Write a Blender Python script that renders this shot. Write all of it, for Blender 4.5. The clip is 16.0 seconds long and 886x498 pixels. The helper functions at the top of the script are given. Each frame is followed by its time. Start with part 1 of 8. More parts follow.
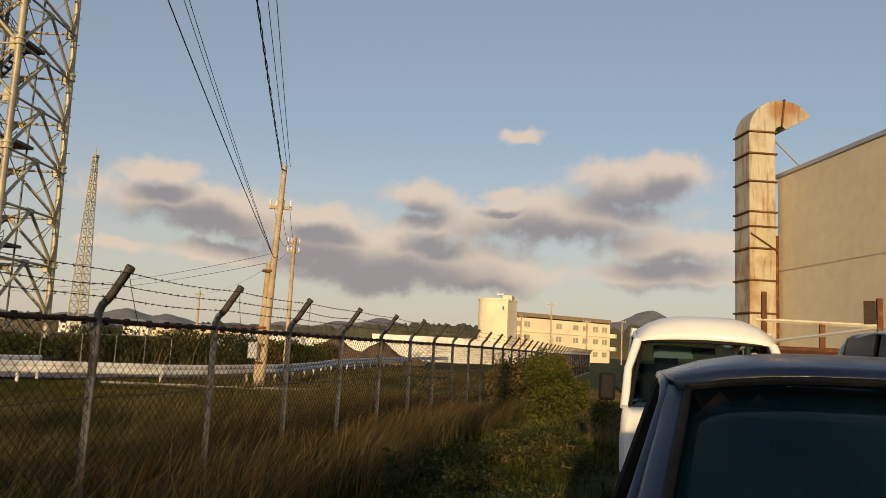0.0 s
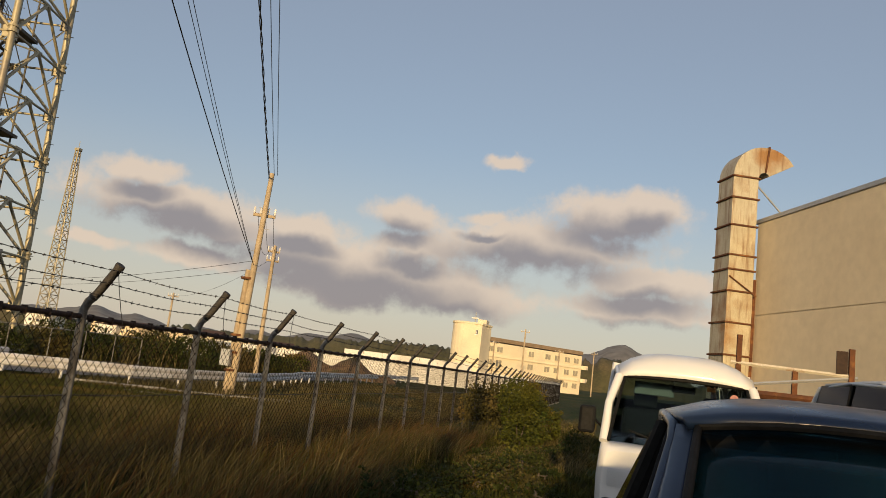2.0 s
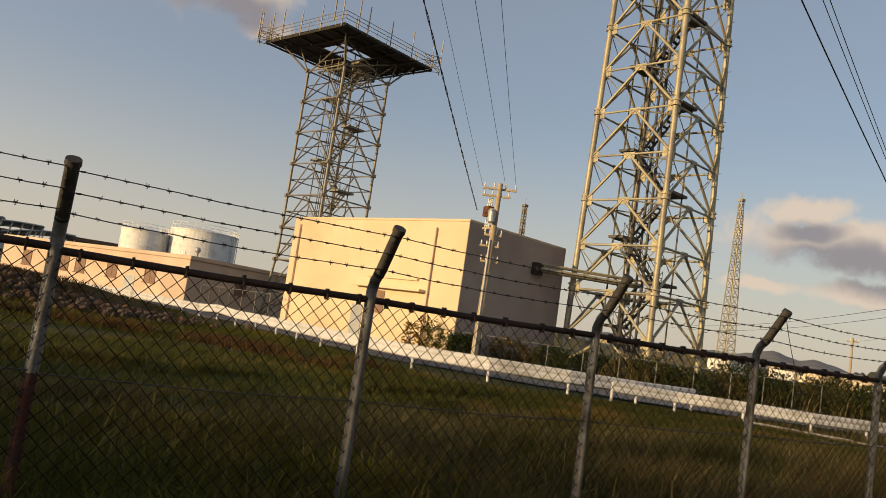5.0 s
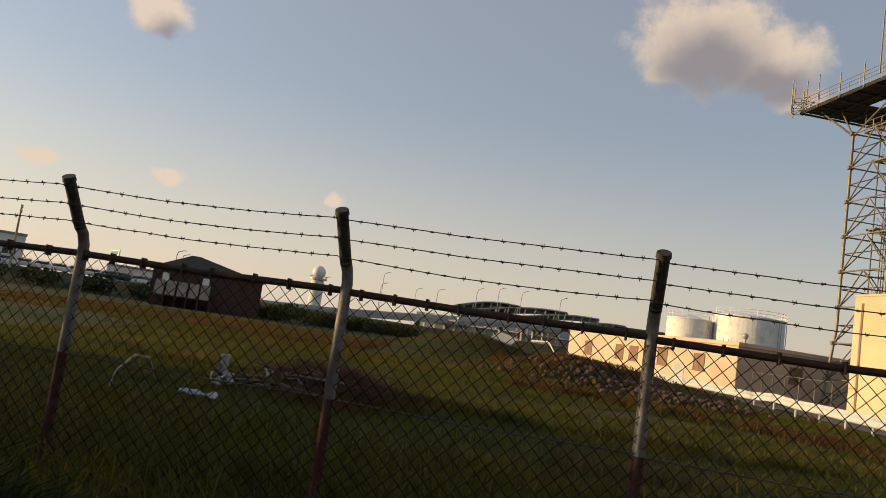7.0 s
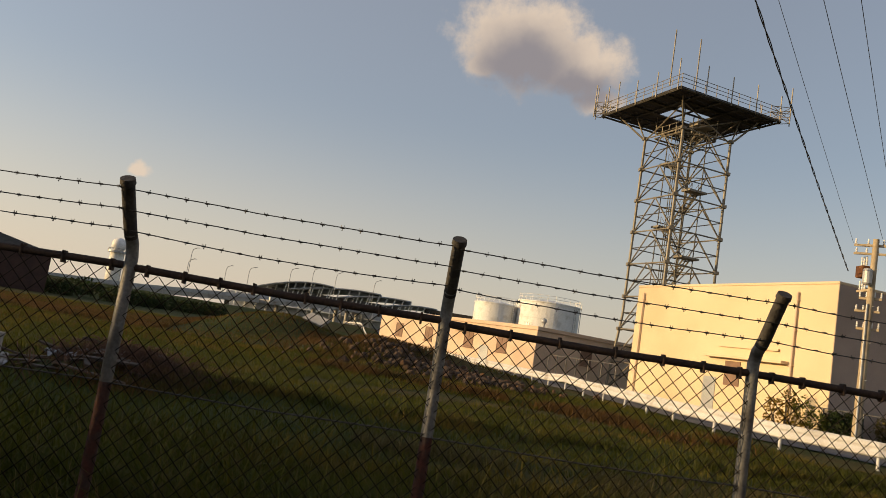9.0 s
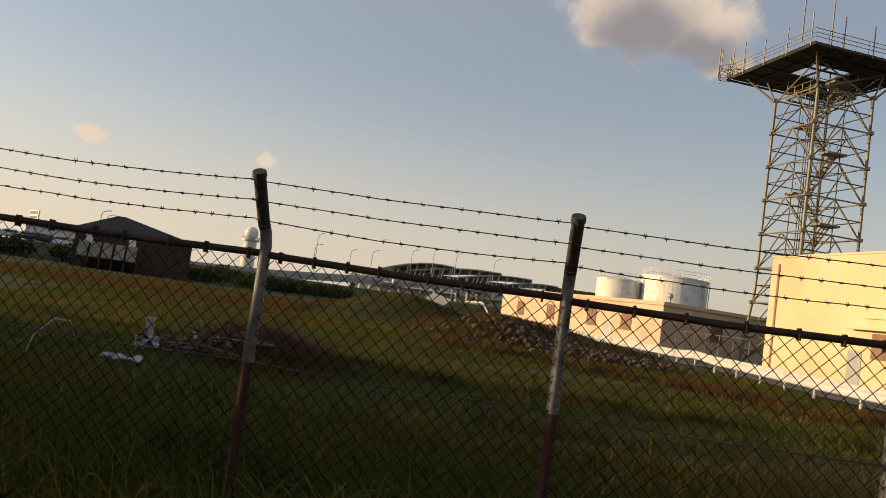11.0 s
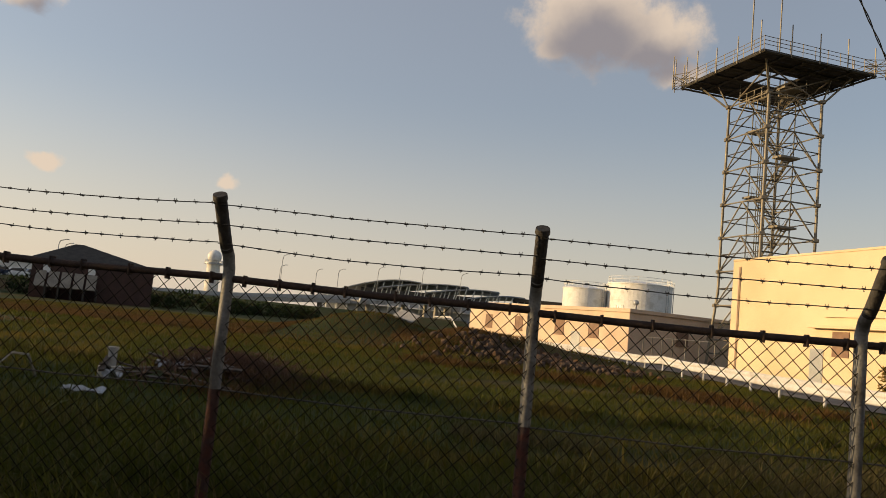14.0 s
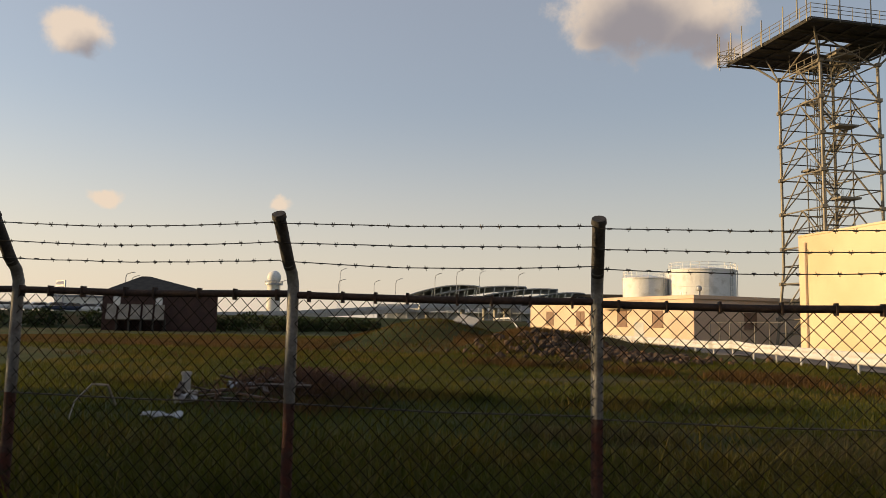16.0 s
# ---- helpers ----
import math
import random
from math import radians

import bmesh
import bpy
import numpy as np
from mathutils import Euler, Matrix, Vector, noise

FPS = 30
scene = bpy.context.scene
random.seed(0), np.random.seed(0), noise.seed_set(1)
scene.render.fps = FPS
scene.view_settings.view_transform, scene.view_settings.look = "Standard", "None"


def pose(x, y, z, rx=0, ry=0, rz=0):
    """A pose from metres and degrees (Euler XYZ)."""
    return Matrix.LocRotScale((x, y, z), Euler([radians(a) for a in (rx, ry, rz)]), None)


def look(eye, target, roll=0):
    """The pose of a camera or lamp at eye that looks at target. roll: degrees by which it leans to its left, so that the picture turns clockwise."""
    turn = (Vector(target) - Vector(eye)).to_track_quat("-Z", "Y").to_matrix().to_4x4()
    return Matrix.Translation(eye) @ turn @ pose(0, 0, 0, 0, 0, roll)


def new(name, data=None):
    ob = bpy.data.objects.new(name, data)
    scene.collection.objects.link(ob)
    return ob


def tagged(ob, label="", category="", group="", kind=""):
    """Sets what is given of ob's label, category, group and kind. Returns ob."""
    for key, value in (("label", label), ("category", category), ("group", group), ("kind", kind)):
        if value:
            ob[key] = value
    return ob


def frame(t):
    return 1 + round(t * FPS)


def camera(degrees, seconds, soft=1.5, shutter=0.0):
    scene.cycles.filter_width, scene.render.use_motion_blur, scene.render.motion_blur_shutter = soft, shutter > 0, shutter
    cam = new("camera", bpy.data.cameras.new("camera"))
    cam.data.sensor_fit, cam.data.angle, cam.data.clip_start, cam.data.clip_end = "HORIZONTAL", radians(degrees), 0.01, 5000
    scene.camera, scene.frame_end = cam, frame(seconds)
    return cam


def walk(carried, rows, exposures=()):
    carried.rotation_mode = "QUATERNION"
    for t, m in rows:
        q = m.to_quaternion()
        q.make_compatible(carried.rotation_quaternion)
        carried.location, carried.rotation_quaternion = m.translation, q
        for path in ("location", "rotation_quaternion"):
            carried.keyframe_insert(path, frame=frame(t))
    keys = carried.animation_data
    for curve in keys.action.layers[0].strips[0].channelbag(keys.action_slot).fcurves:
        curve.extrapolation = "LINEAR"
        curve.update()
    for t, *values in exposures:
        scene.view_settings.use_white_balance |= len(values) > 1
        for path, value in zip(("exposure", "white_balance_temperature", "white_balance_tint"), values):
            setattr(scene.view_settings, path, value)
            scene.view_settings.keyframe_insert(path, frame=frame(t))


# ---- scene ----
cam = camera(60.9, 16.0, soft=0.8)
PATH = [
    (0, (4.775, 0.099, 1.709), (4.274, 2.019, 1.967), 2.9),
    (0.5, (4.774, 0.09, 1.701), (4.28, 2.016, 1.924), 2.9),
    (1, (4.772, 0.105, 1.705), (4.271, 2.027, 1.941), 3.0),
    (1.5, (4.741, 0.078, 1.714), (4.251, 2.0, 1.971), 6.1),
    (2, (4.643, 0.042, 1.705), (4.195, 1.965, 2.021), 6.9),
    (2.5, (4.623, 0.12, 1.705), (4.039, 2.012, 1.981), 8.0),
    (3, (4.73, 0.054, 1.695), (3.992, 1.897, 1.931), 5.2),
    (3.5, (4.824, 0.002, 1.699), (3.936, 1.779, 1.925), 5.4),
    (4, (4.835, -0.026, 1.696), (3.626, 1.557, 1.883), 6.6),
    (4.5, (4.879, -0.071, 1.693), (3.492, 1.355, 1.897), 8.1),
    (5, (4.836, -0.147, 1.697), (3.09, 0.807, 1.897), 8.4),
    (5.2, (4.824, -0.162, 1.693), (2.99, 0.612, 1.882), 8.6),
    (7.3, (4.755, -0.403, 1.658), (2.814, -0.831, 1.881), 8.3),
    (7.5, (4.758, -0.367, 1.66), (2.79, -0.651, 1.882), 7.8),
    (8, (4.709, -0.306, 1.673), (2.722, -0.285, 1.904), 8.9),
    (8.2, (4.689, -0.298, 1.677), (2.706, -0.211, 1.924), 9.1),
    (10.3, (4.75, -0.291, 1.685), (2.765, -0.215, 1.915), 9.4),
    (10.5, (4.732, -0.269, 1.708), (2.745, -0.28, 1.939), 9.3),
    (11, (4.756, -0.296, 1.681), (2.773, -0.51, 1.823), 8.0),
    (11.5, (4.773, -0.346, 1.68), (2.864, -0.899, 1.901), 7.1),
    (12, (4.771, -0.345, 1.678), (2.902, -1.0, 1.959), 5.8),
    (12.5, (4.772, -0.298, 1.69), (2.822, -0.64, 1.976), 5.1),
    (13, (4.761, -0.284, 1.688), (2.791, -0.479, 1.977), 5.1),
    (13.5, (4.752, -0.293, 1.697), (2.782, -0.49, 1.98), 6.7),
    (14, (4.746, -0.296, 1.688), (2.759, -0.425, 1.881), 5.6),
    (14.5, (4.771, -0.28, 1.677), (2.78, -0.332, 1.851), 1.8),
    (15, (4.769, -0.288, 1.672), (2.787, -0.411, 1.909), 1.9),
    (15.5, (4.777, -0.294, 1.666), (2.798, -0.494, 1.88), 1.9),
    (16, (4.78, -0.312, 1.669), (2.808, -0.584, 1.864), 1.1),
]
walk(cam, [(t, look(eye, target, roll)) for t, eye, target, roll in PATH], exposures=[(0, 0.25, 6750, 11), (5.2, 0.25, 6750, 11), (7.3, 0.36, 6950, 11), (8.0, 0.30, 6950, 11), (10.5, 0.33, 6950, 11), (11.5, 0.44, 6950, 11), (12.0, 0.18, 6950, 11), (12.5, 0.17, 6950, 11), (13.5, 0.27, 6950, 11), (14.5, 0.36, 6950, 11), (16, 0.44, 6950, 11)])

# ---------------- world, sun, exposure ----------------
SUN_AZ = Vector((0.10, -0.995, 0))
SUN_EL = 9.0
SUN_DIR = Vector((SUN_AZ.x * math.cos(radians(SUN_EL)), SUN_AZ.y * math.cos(radians(SUN_EL)), math.sin(radians(SUN_EL)))).normalized()
sun = new("sun", bpy.data.lights.new("sun", "SUN"))
sun.data.energy, sun.data.angle, sun.data.color = 4.2, radians(0.6), (1.0, 0.72, 0.37)
sun.matrix_world = look(SUN_DIR * 100, (0, 0, 0))

# clouds of the evening sky: direction, half width, half height (radians)
CLOUD_SIZE = 1.12
BANK = [
    ((-0.570, 0.798, 0.197), 0.043, 0.015), ((-0.543, 0.823, 0.165), 0.105, 0.022), ((-0.497, 0.856, 0.146), 0.082, 0.019),
    ((-0.398, 0.903, 0.161), 0.049, 0.016), ((-0.272, 0.942, 0.195), 0.043, 0.020), ((-0.166, 0.965, 0.205), 0.031, 0.007),
    ((-0.004, 0.975, 0.220), 0.071, 0.025), ((0.037, 0.971, 0.235), 0.036, 0.021), ((-0.104, 0.979, 0.174), 0.124, 0.028),
    ((-0.311, 0.944, 0.115), 0.150, 0.033), ((-0.202, 0.974, 0.101), 0.090, 0.024), ((-0.401, 0.908, 0.124), 0.071, 0.034),
    ((-0.514, 0.852, 0.102), 0.060, 0.012), ((0.042, 0.989, 0.140), 0.081, 0.019), ((0.036, 0.994, 0.105), 0.097, 0.016),
    ((-0.148, 0.949, 0.279), 0.024, 0.008), ((-0.254, 0.955, 0.155), 0.049, 0.016), ((-0.352, 0.932, 0.087), 0.082, 0.018),
    ((-0.615, 0.781, 0.106), 0.037, 0.007),
]
PUFFS = [
    ((-0.914, 0.098, 0.393), 0.066, 0.043), ((-0.913, 0.165, 0.374), 0.060, 0.028), ((-0.929, 0.057, 0.365), 0.022, 0.015),
    ((-0.920, 0.208, 0.334), 0.022, 0.016),
    ((-0.929, -0.335, 0.155), 0.010, 0.007), ((-0.837, -0.528, 0.140), 0.014, 0.006), ((-0.698, -0.613, 0.370), 0.031, 0.018),
    ((-0.775, -0.541, 0.327), 0.028, 0.019), ((-0.827, -0.356, 0.434), 0.060, 0.018), ((-0.751, -0.645, 0.139), 0.020, 0.008),
]


def cloud_group():
    """How far a direction lies from the nearest cloud, in cloud sizes."""
    g = bpy.data.node_groups.new("cloud_distance", "ShaderNodeTree")
    g.interface.new_socket("Vector", in_out="INPUT", socket_type="NodeSocketVector")
    g.interface.new_socket("Distance", in_out="OUTPUT", socket_type="NodeSocketFloat")
    gi, go = g.nodes.new("NodeGroupInput"), g.nodes.new("NodeGroupOutput")
    last = None
    for c, a, b in BANK + PUFFS:
        c = Vector(c).normalized()
        m = g.nodes.new("ShaderNodeMapping")
        m.vector_type = "TEXTURE"
        m.inputs["Location"].default_value = c
        m.inputs["Rotation"].default_value = (0, 0, math.atan2(c.y, c.x) - math.pi / 2)
        m.inputs["Scale"].default_value = (a * CLOUD_SIZE, 0.35, b * CLOUD_SIZE)
        g.links.new(gi.outputs[0], m.inputs[0])
        n = g.nodes.new("ShaderNodeVectorMath")
        n.operation = "LENGTH"
        g.links.new(m.outputs[0], n.inputs[0])
        if last is None:
            last = n.outputs["Value"]
        else:
            k = g.nodes.new("ShaderNodeMath")
            k.operation = "SMOOTH_MIN"
            k.inputs[2].default_value = 0.25
            g.links.new(last, k.inputs[0])
            g.links.new(n.outputs["Value"], k.inputs[1])
            last = k.outputs[0]
    g.links.new(last, go.inputs[0])
    return g


def make_world():
    w = bpy.data.worlds.new("evening_sky")
    scene.world = w
    w.use_nodes = True
    nt = w.node_tree
    nt.nodes.clear()
    N, L = nt.nodes.new, nt.links.new
    out, bg = N("ShaderNodeOutputWorld"), N("ShaderNodeBackground")
    sky = N("ShaderNodeTexSky")
    sky.sky_type, sky.sun_disc = "NISHITA", False
    sky.sun_elevation, sky.sun_rotation = radians(SUN_EL), math.atan2(SUN_AZ.x, SUN_AZ.y)
    sky.air_density, sky.dust_density, sky.ozone_density = 1.0, 0.8, 2.2
    co = N("ShaderNodeTexCoord")
    grp = cloud_group()
    noise_n = N("ShaderNodeTexNoise")
    noise_n.inputs["Scale"].default_value, noise_n.inputs["Detail"].default_value = 15.0, 4.0
    noise_n.inputs["Roughness"].default_value = 0.52
    L(co.outputs["Generated"], noise_n.inputs["Vector"])
    warp = N("ShaderNodeVectorMath")
    warp.operation = "MULTIPLY_ADD"
    L(noise_n.outputs["Color"], warp.inputs[0])
    warp.inputs[1].default_value = (0.05, 0.05, 0.042)
    off = N("ShaderNodeVectorMath")
    off.operation = "ADD"
    L(co.outputs["Generated"], off.inputs[0])
    off.inputs[1].default_value = (-0.025, -0.025, -0.021)
    L(off.outputs[0], warp.inputs[2])
    up = N("ShaderNodeVectorMath")
    up.operation = "ADD"
    L(warp.outputs[0], up.inputs[0])
    up.inputs[1].default_value = (0.006, -0.010, 0.026)
    here, above = N("ShaderNodeGroup"), N("ShaderNodeGroup")
    here.node_tree = above.node_tree = grp
    L(warp.outputs[0], here.inputs[0])
    L(up.outputs[0], above.inputs[0])
    wisp = N("ShaderNodeTexNoise")
    wisp.inputs["Scale"].default_value, wisp.inputs["Detail"].default_value = 34.0, 7.0
    wisp.inputs["Roughness"].default_value = 0.65
    L(co.outputs["Generated"], wisp.inputs["Vector"])
    frayed = N("ShaderNodeMath")
    frayed.operation = "MULTIPLY_ADD"
    L(wisp.outputs["Fac"], frayed.inputs[0])
    frayed.inputs[1].default_value = 1.25
    plain = N("ShaderNodeMath")
    plain.operation = "SUBTRACT"
    plain.inputs[1].default_value = 0.63
    L(here.outputs[0], plain.inputs[0])
    L(plain.outputs[0], frayed.inputs[2])
    cover = N("ShaderNodeMapRange")
    cover.interpolation_type = "SMOOTHSTEP"
    for i, v in enumerate((1.42, 0.62, 0.0, 0.88)):
        cover.inputs[i + 1].default_value = v
    L(frayed.outputs[0], cover.inputs[0])
    lit = N("ShaderNodeMapRange")
    lit.interpolation_type = "SMOOTHSTEP"
    for i, v in enumerate((0.35, 1.35, 0.0, 1.0)):
        lit.inputs[i + 1].default_value = v
    L(above.outputs[0], lit.inputs[0])
    tone = N("ShaderNodeMix")
    tone.data_type = "RGBA"
    tone.inputs["A"].default_value = CLOUD_SHADE
    tone.inputs["B"].default_value = CLOUD_LIT
    L(lit.outputs[0], tone.inputs["Factor"])
    sep = N("ShaderNodeSeparateXYZ")
    L(co.outputs["Generated"], sep.inputs[0])
    veil = N("ShaderNodeMix")
    veil.data_type = "RGBA"
    veil.inputs["Factor"].default_value = 0.5
    veil.inputs["B"].default_value = VEIL
    L(sky.outputs[0], veil.inputs["A"])
    low = N("ShaderNodeMapRange")
    low.interpolation_type = "SMOOTHSTEP"
    for i, v in enumerate((-0.02, 0.30, 0.72, 0.0)):
        low.inputs[i + 1].default_value = v
    L(sep.outputs["Z"], low.inputs[0])
    haze = N("ShaderNodeMix")
    haze.data_type = "RGBA"
    haze.inputs["B"].default_value = HAZE
    L(low.outputs[0], haze.inputs["Factor"])
    L(veil.outputs["Result"], haze.inputs["A"])
    # the air is brighter and warmer towards the low sun, deeper blue away from it
    side = N("ShaderNodeVectorMath")
    side.operation = "DOT_PRODUCT"
    side.inputs[1].default_value = SUN_DIR
    L(co.outputs["Generated"], side.inputs[0])
    gain = N("ShaderNodeMapRange")
    for i, v in enumerate((-0.35, 0.75, 0.0, 1.0)):
        gain.inputs[i + 1].default_value = v
    L(side.outputs["Value"], gain.inputs[0])
    tint = N("ShaderNodeMix")
    tint.data_type = "RGBA"
    tint.inputs["A"].default_value, tint.inputs["B"].default_value = (1.02, 1.0, 0.95, 1), (1.32, 1.24, 1.15, 1)
    L(gain.outputs[0], tint.inputs["Factor"])
    air = N("ShaderNodeMix")
    air.data_type, air.blend_type = "RGBA", "MULTIPLY"
    air.inputs["Factor"].default_value = 1.0
    L(haze.outputs["Result"], air.inputs["A"])
    L(tint.outputs["Result"], air.inputs["B"])
    mix = N("ShaderNodeMix")
    mix.data_type = "RGBA"
    L(cover.outputs[0], mix.inputs["Factor"])
    L(air.outputs["Result"], mix.inputs["A"])
    L(tone.outputs["Result"], mix.inputs["B"])
    L(mix.outputs["Result"], bg.inputs["Color"])
    bg.inputs["Strength"].default_value = 0.15
    L(bg.outputs[0], out.inputs[0])


VEIL, HAZE = (1.9, 2.0, 2.45, 1), (3.35, 3.0, 2.6, 1)
CLOUD_SHADE, CLOUD_LIT = (1.55, 1.42, 1.52, 1), (4.1, 3.4, 2.75, 1)
make_world()


# ---------------- materials ----------------
def mat(name, c1, c2, scale=4.0, rough=0.8, bump=0.2, metal=0.0, c3=None, fine=60.0, stain=None, per=0.0, spec=0.4, grain=1.0):
    """A surface of two tones at a coarse and a fine scale, with relief; c3: patches of a third tone; per: change from piece to piece."""
    m = bpy.data.materials.new(name)
    m.use_nodes = True
    nt = m.node_tree
    N, L = nt.nodes.new, nt.links.new
    b = nt.nodes["Principled BSDF"]
    co = N("ShaderNodeTexCoord")
    geo = N("ShaderNodeNewGeometry")
    n1, n2 = N("ShaderNodeTexNoise"), N("ShaderNodeTexNoise")
    n1.inputs["Scale"].default_value, n1.inputs["Detail"].default_value = scale, 5
    n2.inputs["Scale"].default_value, n2.inputs["Detail"].default_value = fine, 3
    for n in (n1, n2):
        L(geo.outputs["Position"], n.inputs["Vector"])
    ramp = N("ShaderNodeMapRange")
    for i, v in enumerate((0.32, 0.68, 0.0, 1.0)):
        ramp.inputs[i + 1].default_value = v
    L(n1.outputs["Fac"], ramp.inputs[0])
    mx = N("ShaderNodeMix")
    mx.data_type = "RGBA"
    mx.inputs["A"].default_value, mx.inputs["B"].default_value = (*c1, 1), (*c2, 1)
    L(ramp.outputs[0], mx.inputs["Factor"])
    last = mx.outputs["Result"]
    if c3:
        n3 = N("ShaderNodeTexNoise")
        n3.inputs["Scale"].default_value, n3.inputs["Detail"].default_value = scale * 0.45, 6
        off = N("ShaderNodeVectorMath")
        off.inputs[1].default_value = (13.1, 7.7, 3.3)
        L(geo.outputs["Position"], off.inputs[0])
        L(off.outputs[0], n3.inputs["Vector"])
        r3 = N("ShaderNodeMapRange")
        for i, v in enumerate((0.52, 0.66, 0.0, 1.0)):
            r3.inputs[i + 1].default_value = v
        L(n3.outputs["Fac"], r3.inputs[0])
        m3 = N("ShaderNodeMix")
        m3.data_type = "RGBA"
        m3.inputs["B"].default_value = (*c3, 1)
        L(last, m3.inputs["A"])
        L(r3.outputs[0], m3.inputs["Factor"])
        last = m3.outputs["Result"]
    fineness = N("ShaderNodeMix")
    fineness.data_type, fineness.blend_type = "RGBA", "MULTIPLY"
    fr = N("ShaderNodeMapRange")
    for i, v in enumerate((0.3, 0.7, 0.72, 1.15)):
        fr.inputs[i + 1].default_value = v
    L(n2.outputs["Fac"], fr.inputs[0])
    fineness.inputs["Factor"].default_value = grain
    L(last, fineness.inputs["A"])
    L(fr.outputs[0], fineness.inputs["B"])
    last = fineness.outputs["Result"]
    if per:
        info = N("ShaderNodeObjectInfo") if per > 0 else geo
        pr = N("ShaderNodeMapRange")
        pr.inputs[3].default_value, pr.inputs[4].default_value = 1 - abs(per), 1 + abs(per)
        L(info.outputs["Random"] if per > 0 else geo.outputs["Random Per Island"], pr.inputs[0])
        pm = N("ShaderNodeMix")
        pm.data_type, pm.blend_type = "RGBA", "MULTIPLY"
        pm.inputs["Factor"].default_value = 1.0
        L(last, pm.inputs["A"])
        L(pr.outputs[0], pm.inputs["B"])
        last = pm.outputs["Result"]
    L(last, b.inputs["Base Color"])
    b.inputs["Roughness"].default_value, b.inputs["Metallic"].default_value = rough, metal
    b.inputs["Specular IOR Level"].default_value = spec
    if bump:
        bp = N("ShaderNodeBump")
        bp.inputs["Strength"].default_value, bp.inputs["Distance"].default_value = bump, 0.02
        L(n2.outputs["Fac"], bp.inputs["Height"])
        L(bp.outputs[0], b.inputs["Normal"])
    return m


def glass(name, tint, rough=0.02, ior=1.27, film=None):
    """A thin pane: tinted see-through with mirror-like gloss; film: colour of a thin dusty coat."""
    m = bpy.data.materials.new(name)
    m.use_nodes = True
    nt = m.node_tree
    nt.nodes.clear()
    out, mix = nt.nodes.new("ShaderNodeOutputMaterial"), nt.nodes.new("ShaderNodeMixShader")
    clear, gloss = nt.nodes.new("ShaderNodeBsdfTransparent"), nt.nodes.new("ShaderNodeBsdfGlossy")
    clear.inputs["Color"].default_value = (*tint, 1)
    gloss.inputs["Roughness"].default_value = rough
    fr = nt.nodes.new("ShaderNodeFresnel")
    fr.inputs["IOR"].default_value = ior
    nt.links.new(fr.outputs[0], mix.inputs[0])
    through_light = clear.outputs[0]
    if film:
        dust, coat = nt.nodes.new("ShaderNodeBsdfDiffuse"), nt.nodes.new("ShaderNodeMixShader")
        dust.inputs["Color"].default_value = (*film, 1)
        coat.inputs[0].default_value = 0.17
        nt.links.new(clear.outputs[0], coat.inputs[1])
        nt.links.new(dust.outputs[0], coat.inputs[2])
        through_light = coat.outputs[0]
    nt.links.new(through_light, mix.inputs[1])
    nt.links.new(gloss.outputs[0], mix.inputs[2])
    nt.links.new(mix.outputs[0], out.inputs[0])
    return m


GALV = mat("galvanised_post", (0.12, 0.118, 0.115), (0.22, 0.215, 0.205), 9, 0.6, 0.25, 0.3, (0.07, 0.062, 0.055))
# Near-black arm colour carries the backlit look of the post tops.
POST_DARK = mat("backlit_arm", (0.030, 0.027, 0.025), (0.065, 0.058, 0.052), 12, 0.7, 0.3, 0.2)
RUST_POST = mat("rusted_post_foot", (0.075, 0.020, 0.012), (0.040, 0.022, 0.017), 14, 0.85, 0.5, 0.1, (0.06, 0.036, 0.03))
RAIL_RUST = mat("rusted_rail", (0.030, 0.020, 0.017), (0.062, 0.036, 0.025), 11, 0.8, 0.4, 0.3)
WIRE = mat("dull_wire", (0.045, 0.042, 0.04), (0.09, 0.08, 0.07), 20, 0.6, 0.0, 0.5)
MESHWIRE = mat("chain_link_wire", (0.008, 0.007, 0.006), (0.020, 0.017, 0.014), 6, 0.9, 0.0, 0.0, spec=0.05)
STEEL_T = mat("galvanised_tower_steel", (0.33, 0.29, 0.19), (0.43, 0.38, 0.26), 1.2, 0.5, 0.1, 0.25, (0.24, 0.21, 0.17))
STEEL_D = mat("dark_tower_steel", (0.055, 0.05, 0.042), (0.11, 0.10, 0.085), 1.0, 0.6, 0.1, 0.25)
STEEL_2 = mat("aged_tower_steel", (0.17, 0.145, 0.11), (0.27, 0.235, 0.18), 1.0, 0.5, 0.1, 0.25)
DECK = mat("dark_deck", (0.03, 0.026, 0.022), (0.055, 0.048, 0.04), 1.5, 0.9, 0.2)
BEIGE = mat("beige_render", (0.62, 0.49, 0.32), (0.70, 0.56, 0.38), 0.35, 0.85, 0.06, 0, (0.57, 0.45, 0.29), 25, grain=0.50)
PINKISH = mat("pinkish_render", (0.60, 0.45, 0.33), (0.68, 0.52, 0.39), 0.5, 0.85, 0.06, 0, (0.54, 0.40, 0.30), 25, grain=0.50)
CREAM = mat("cream_render", (0.72, 0.62, 0.43), (0.79, 0.69, 0.49), 0.2, 0.85, 0.1, 0, (0.62, 0.54, 0.40), 8, grain=0.50)
WHITEP = mat("white_paint", (0.74, 0.73, 0.70), (0.80, 0.79, 0.77), 1.5, 0.6, 0.1, 0, (0.62, 0.60, 0.56))
WHITEWALL = mat("white_hoarding", (0.70, 0.68, 0.62), (0.78, 0.75, 0.69), 0.6, 0.7, 0.1, 0, (0.60, 0.56, 0.50))
BROWNROOF = mat("brown_fascia", (0.22, 0.16, 0.10), (0.28, 0.20, 0.13), 0.8, 0.8, 0.1)
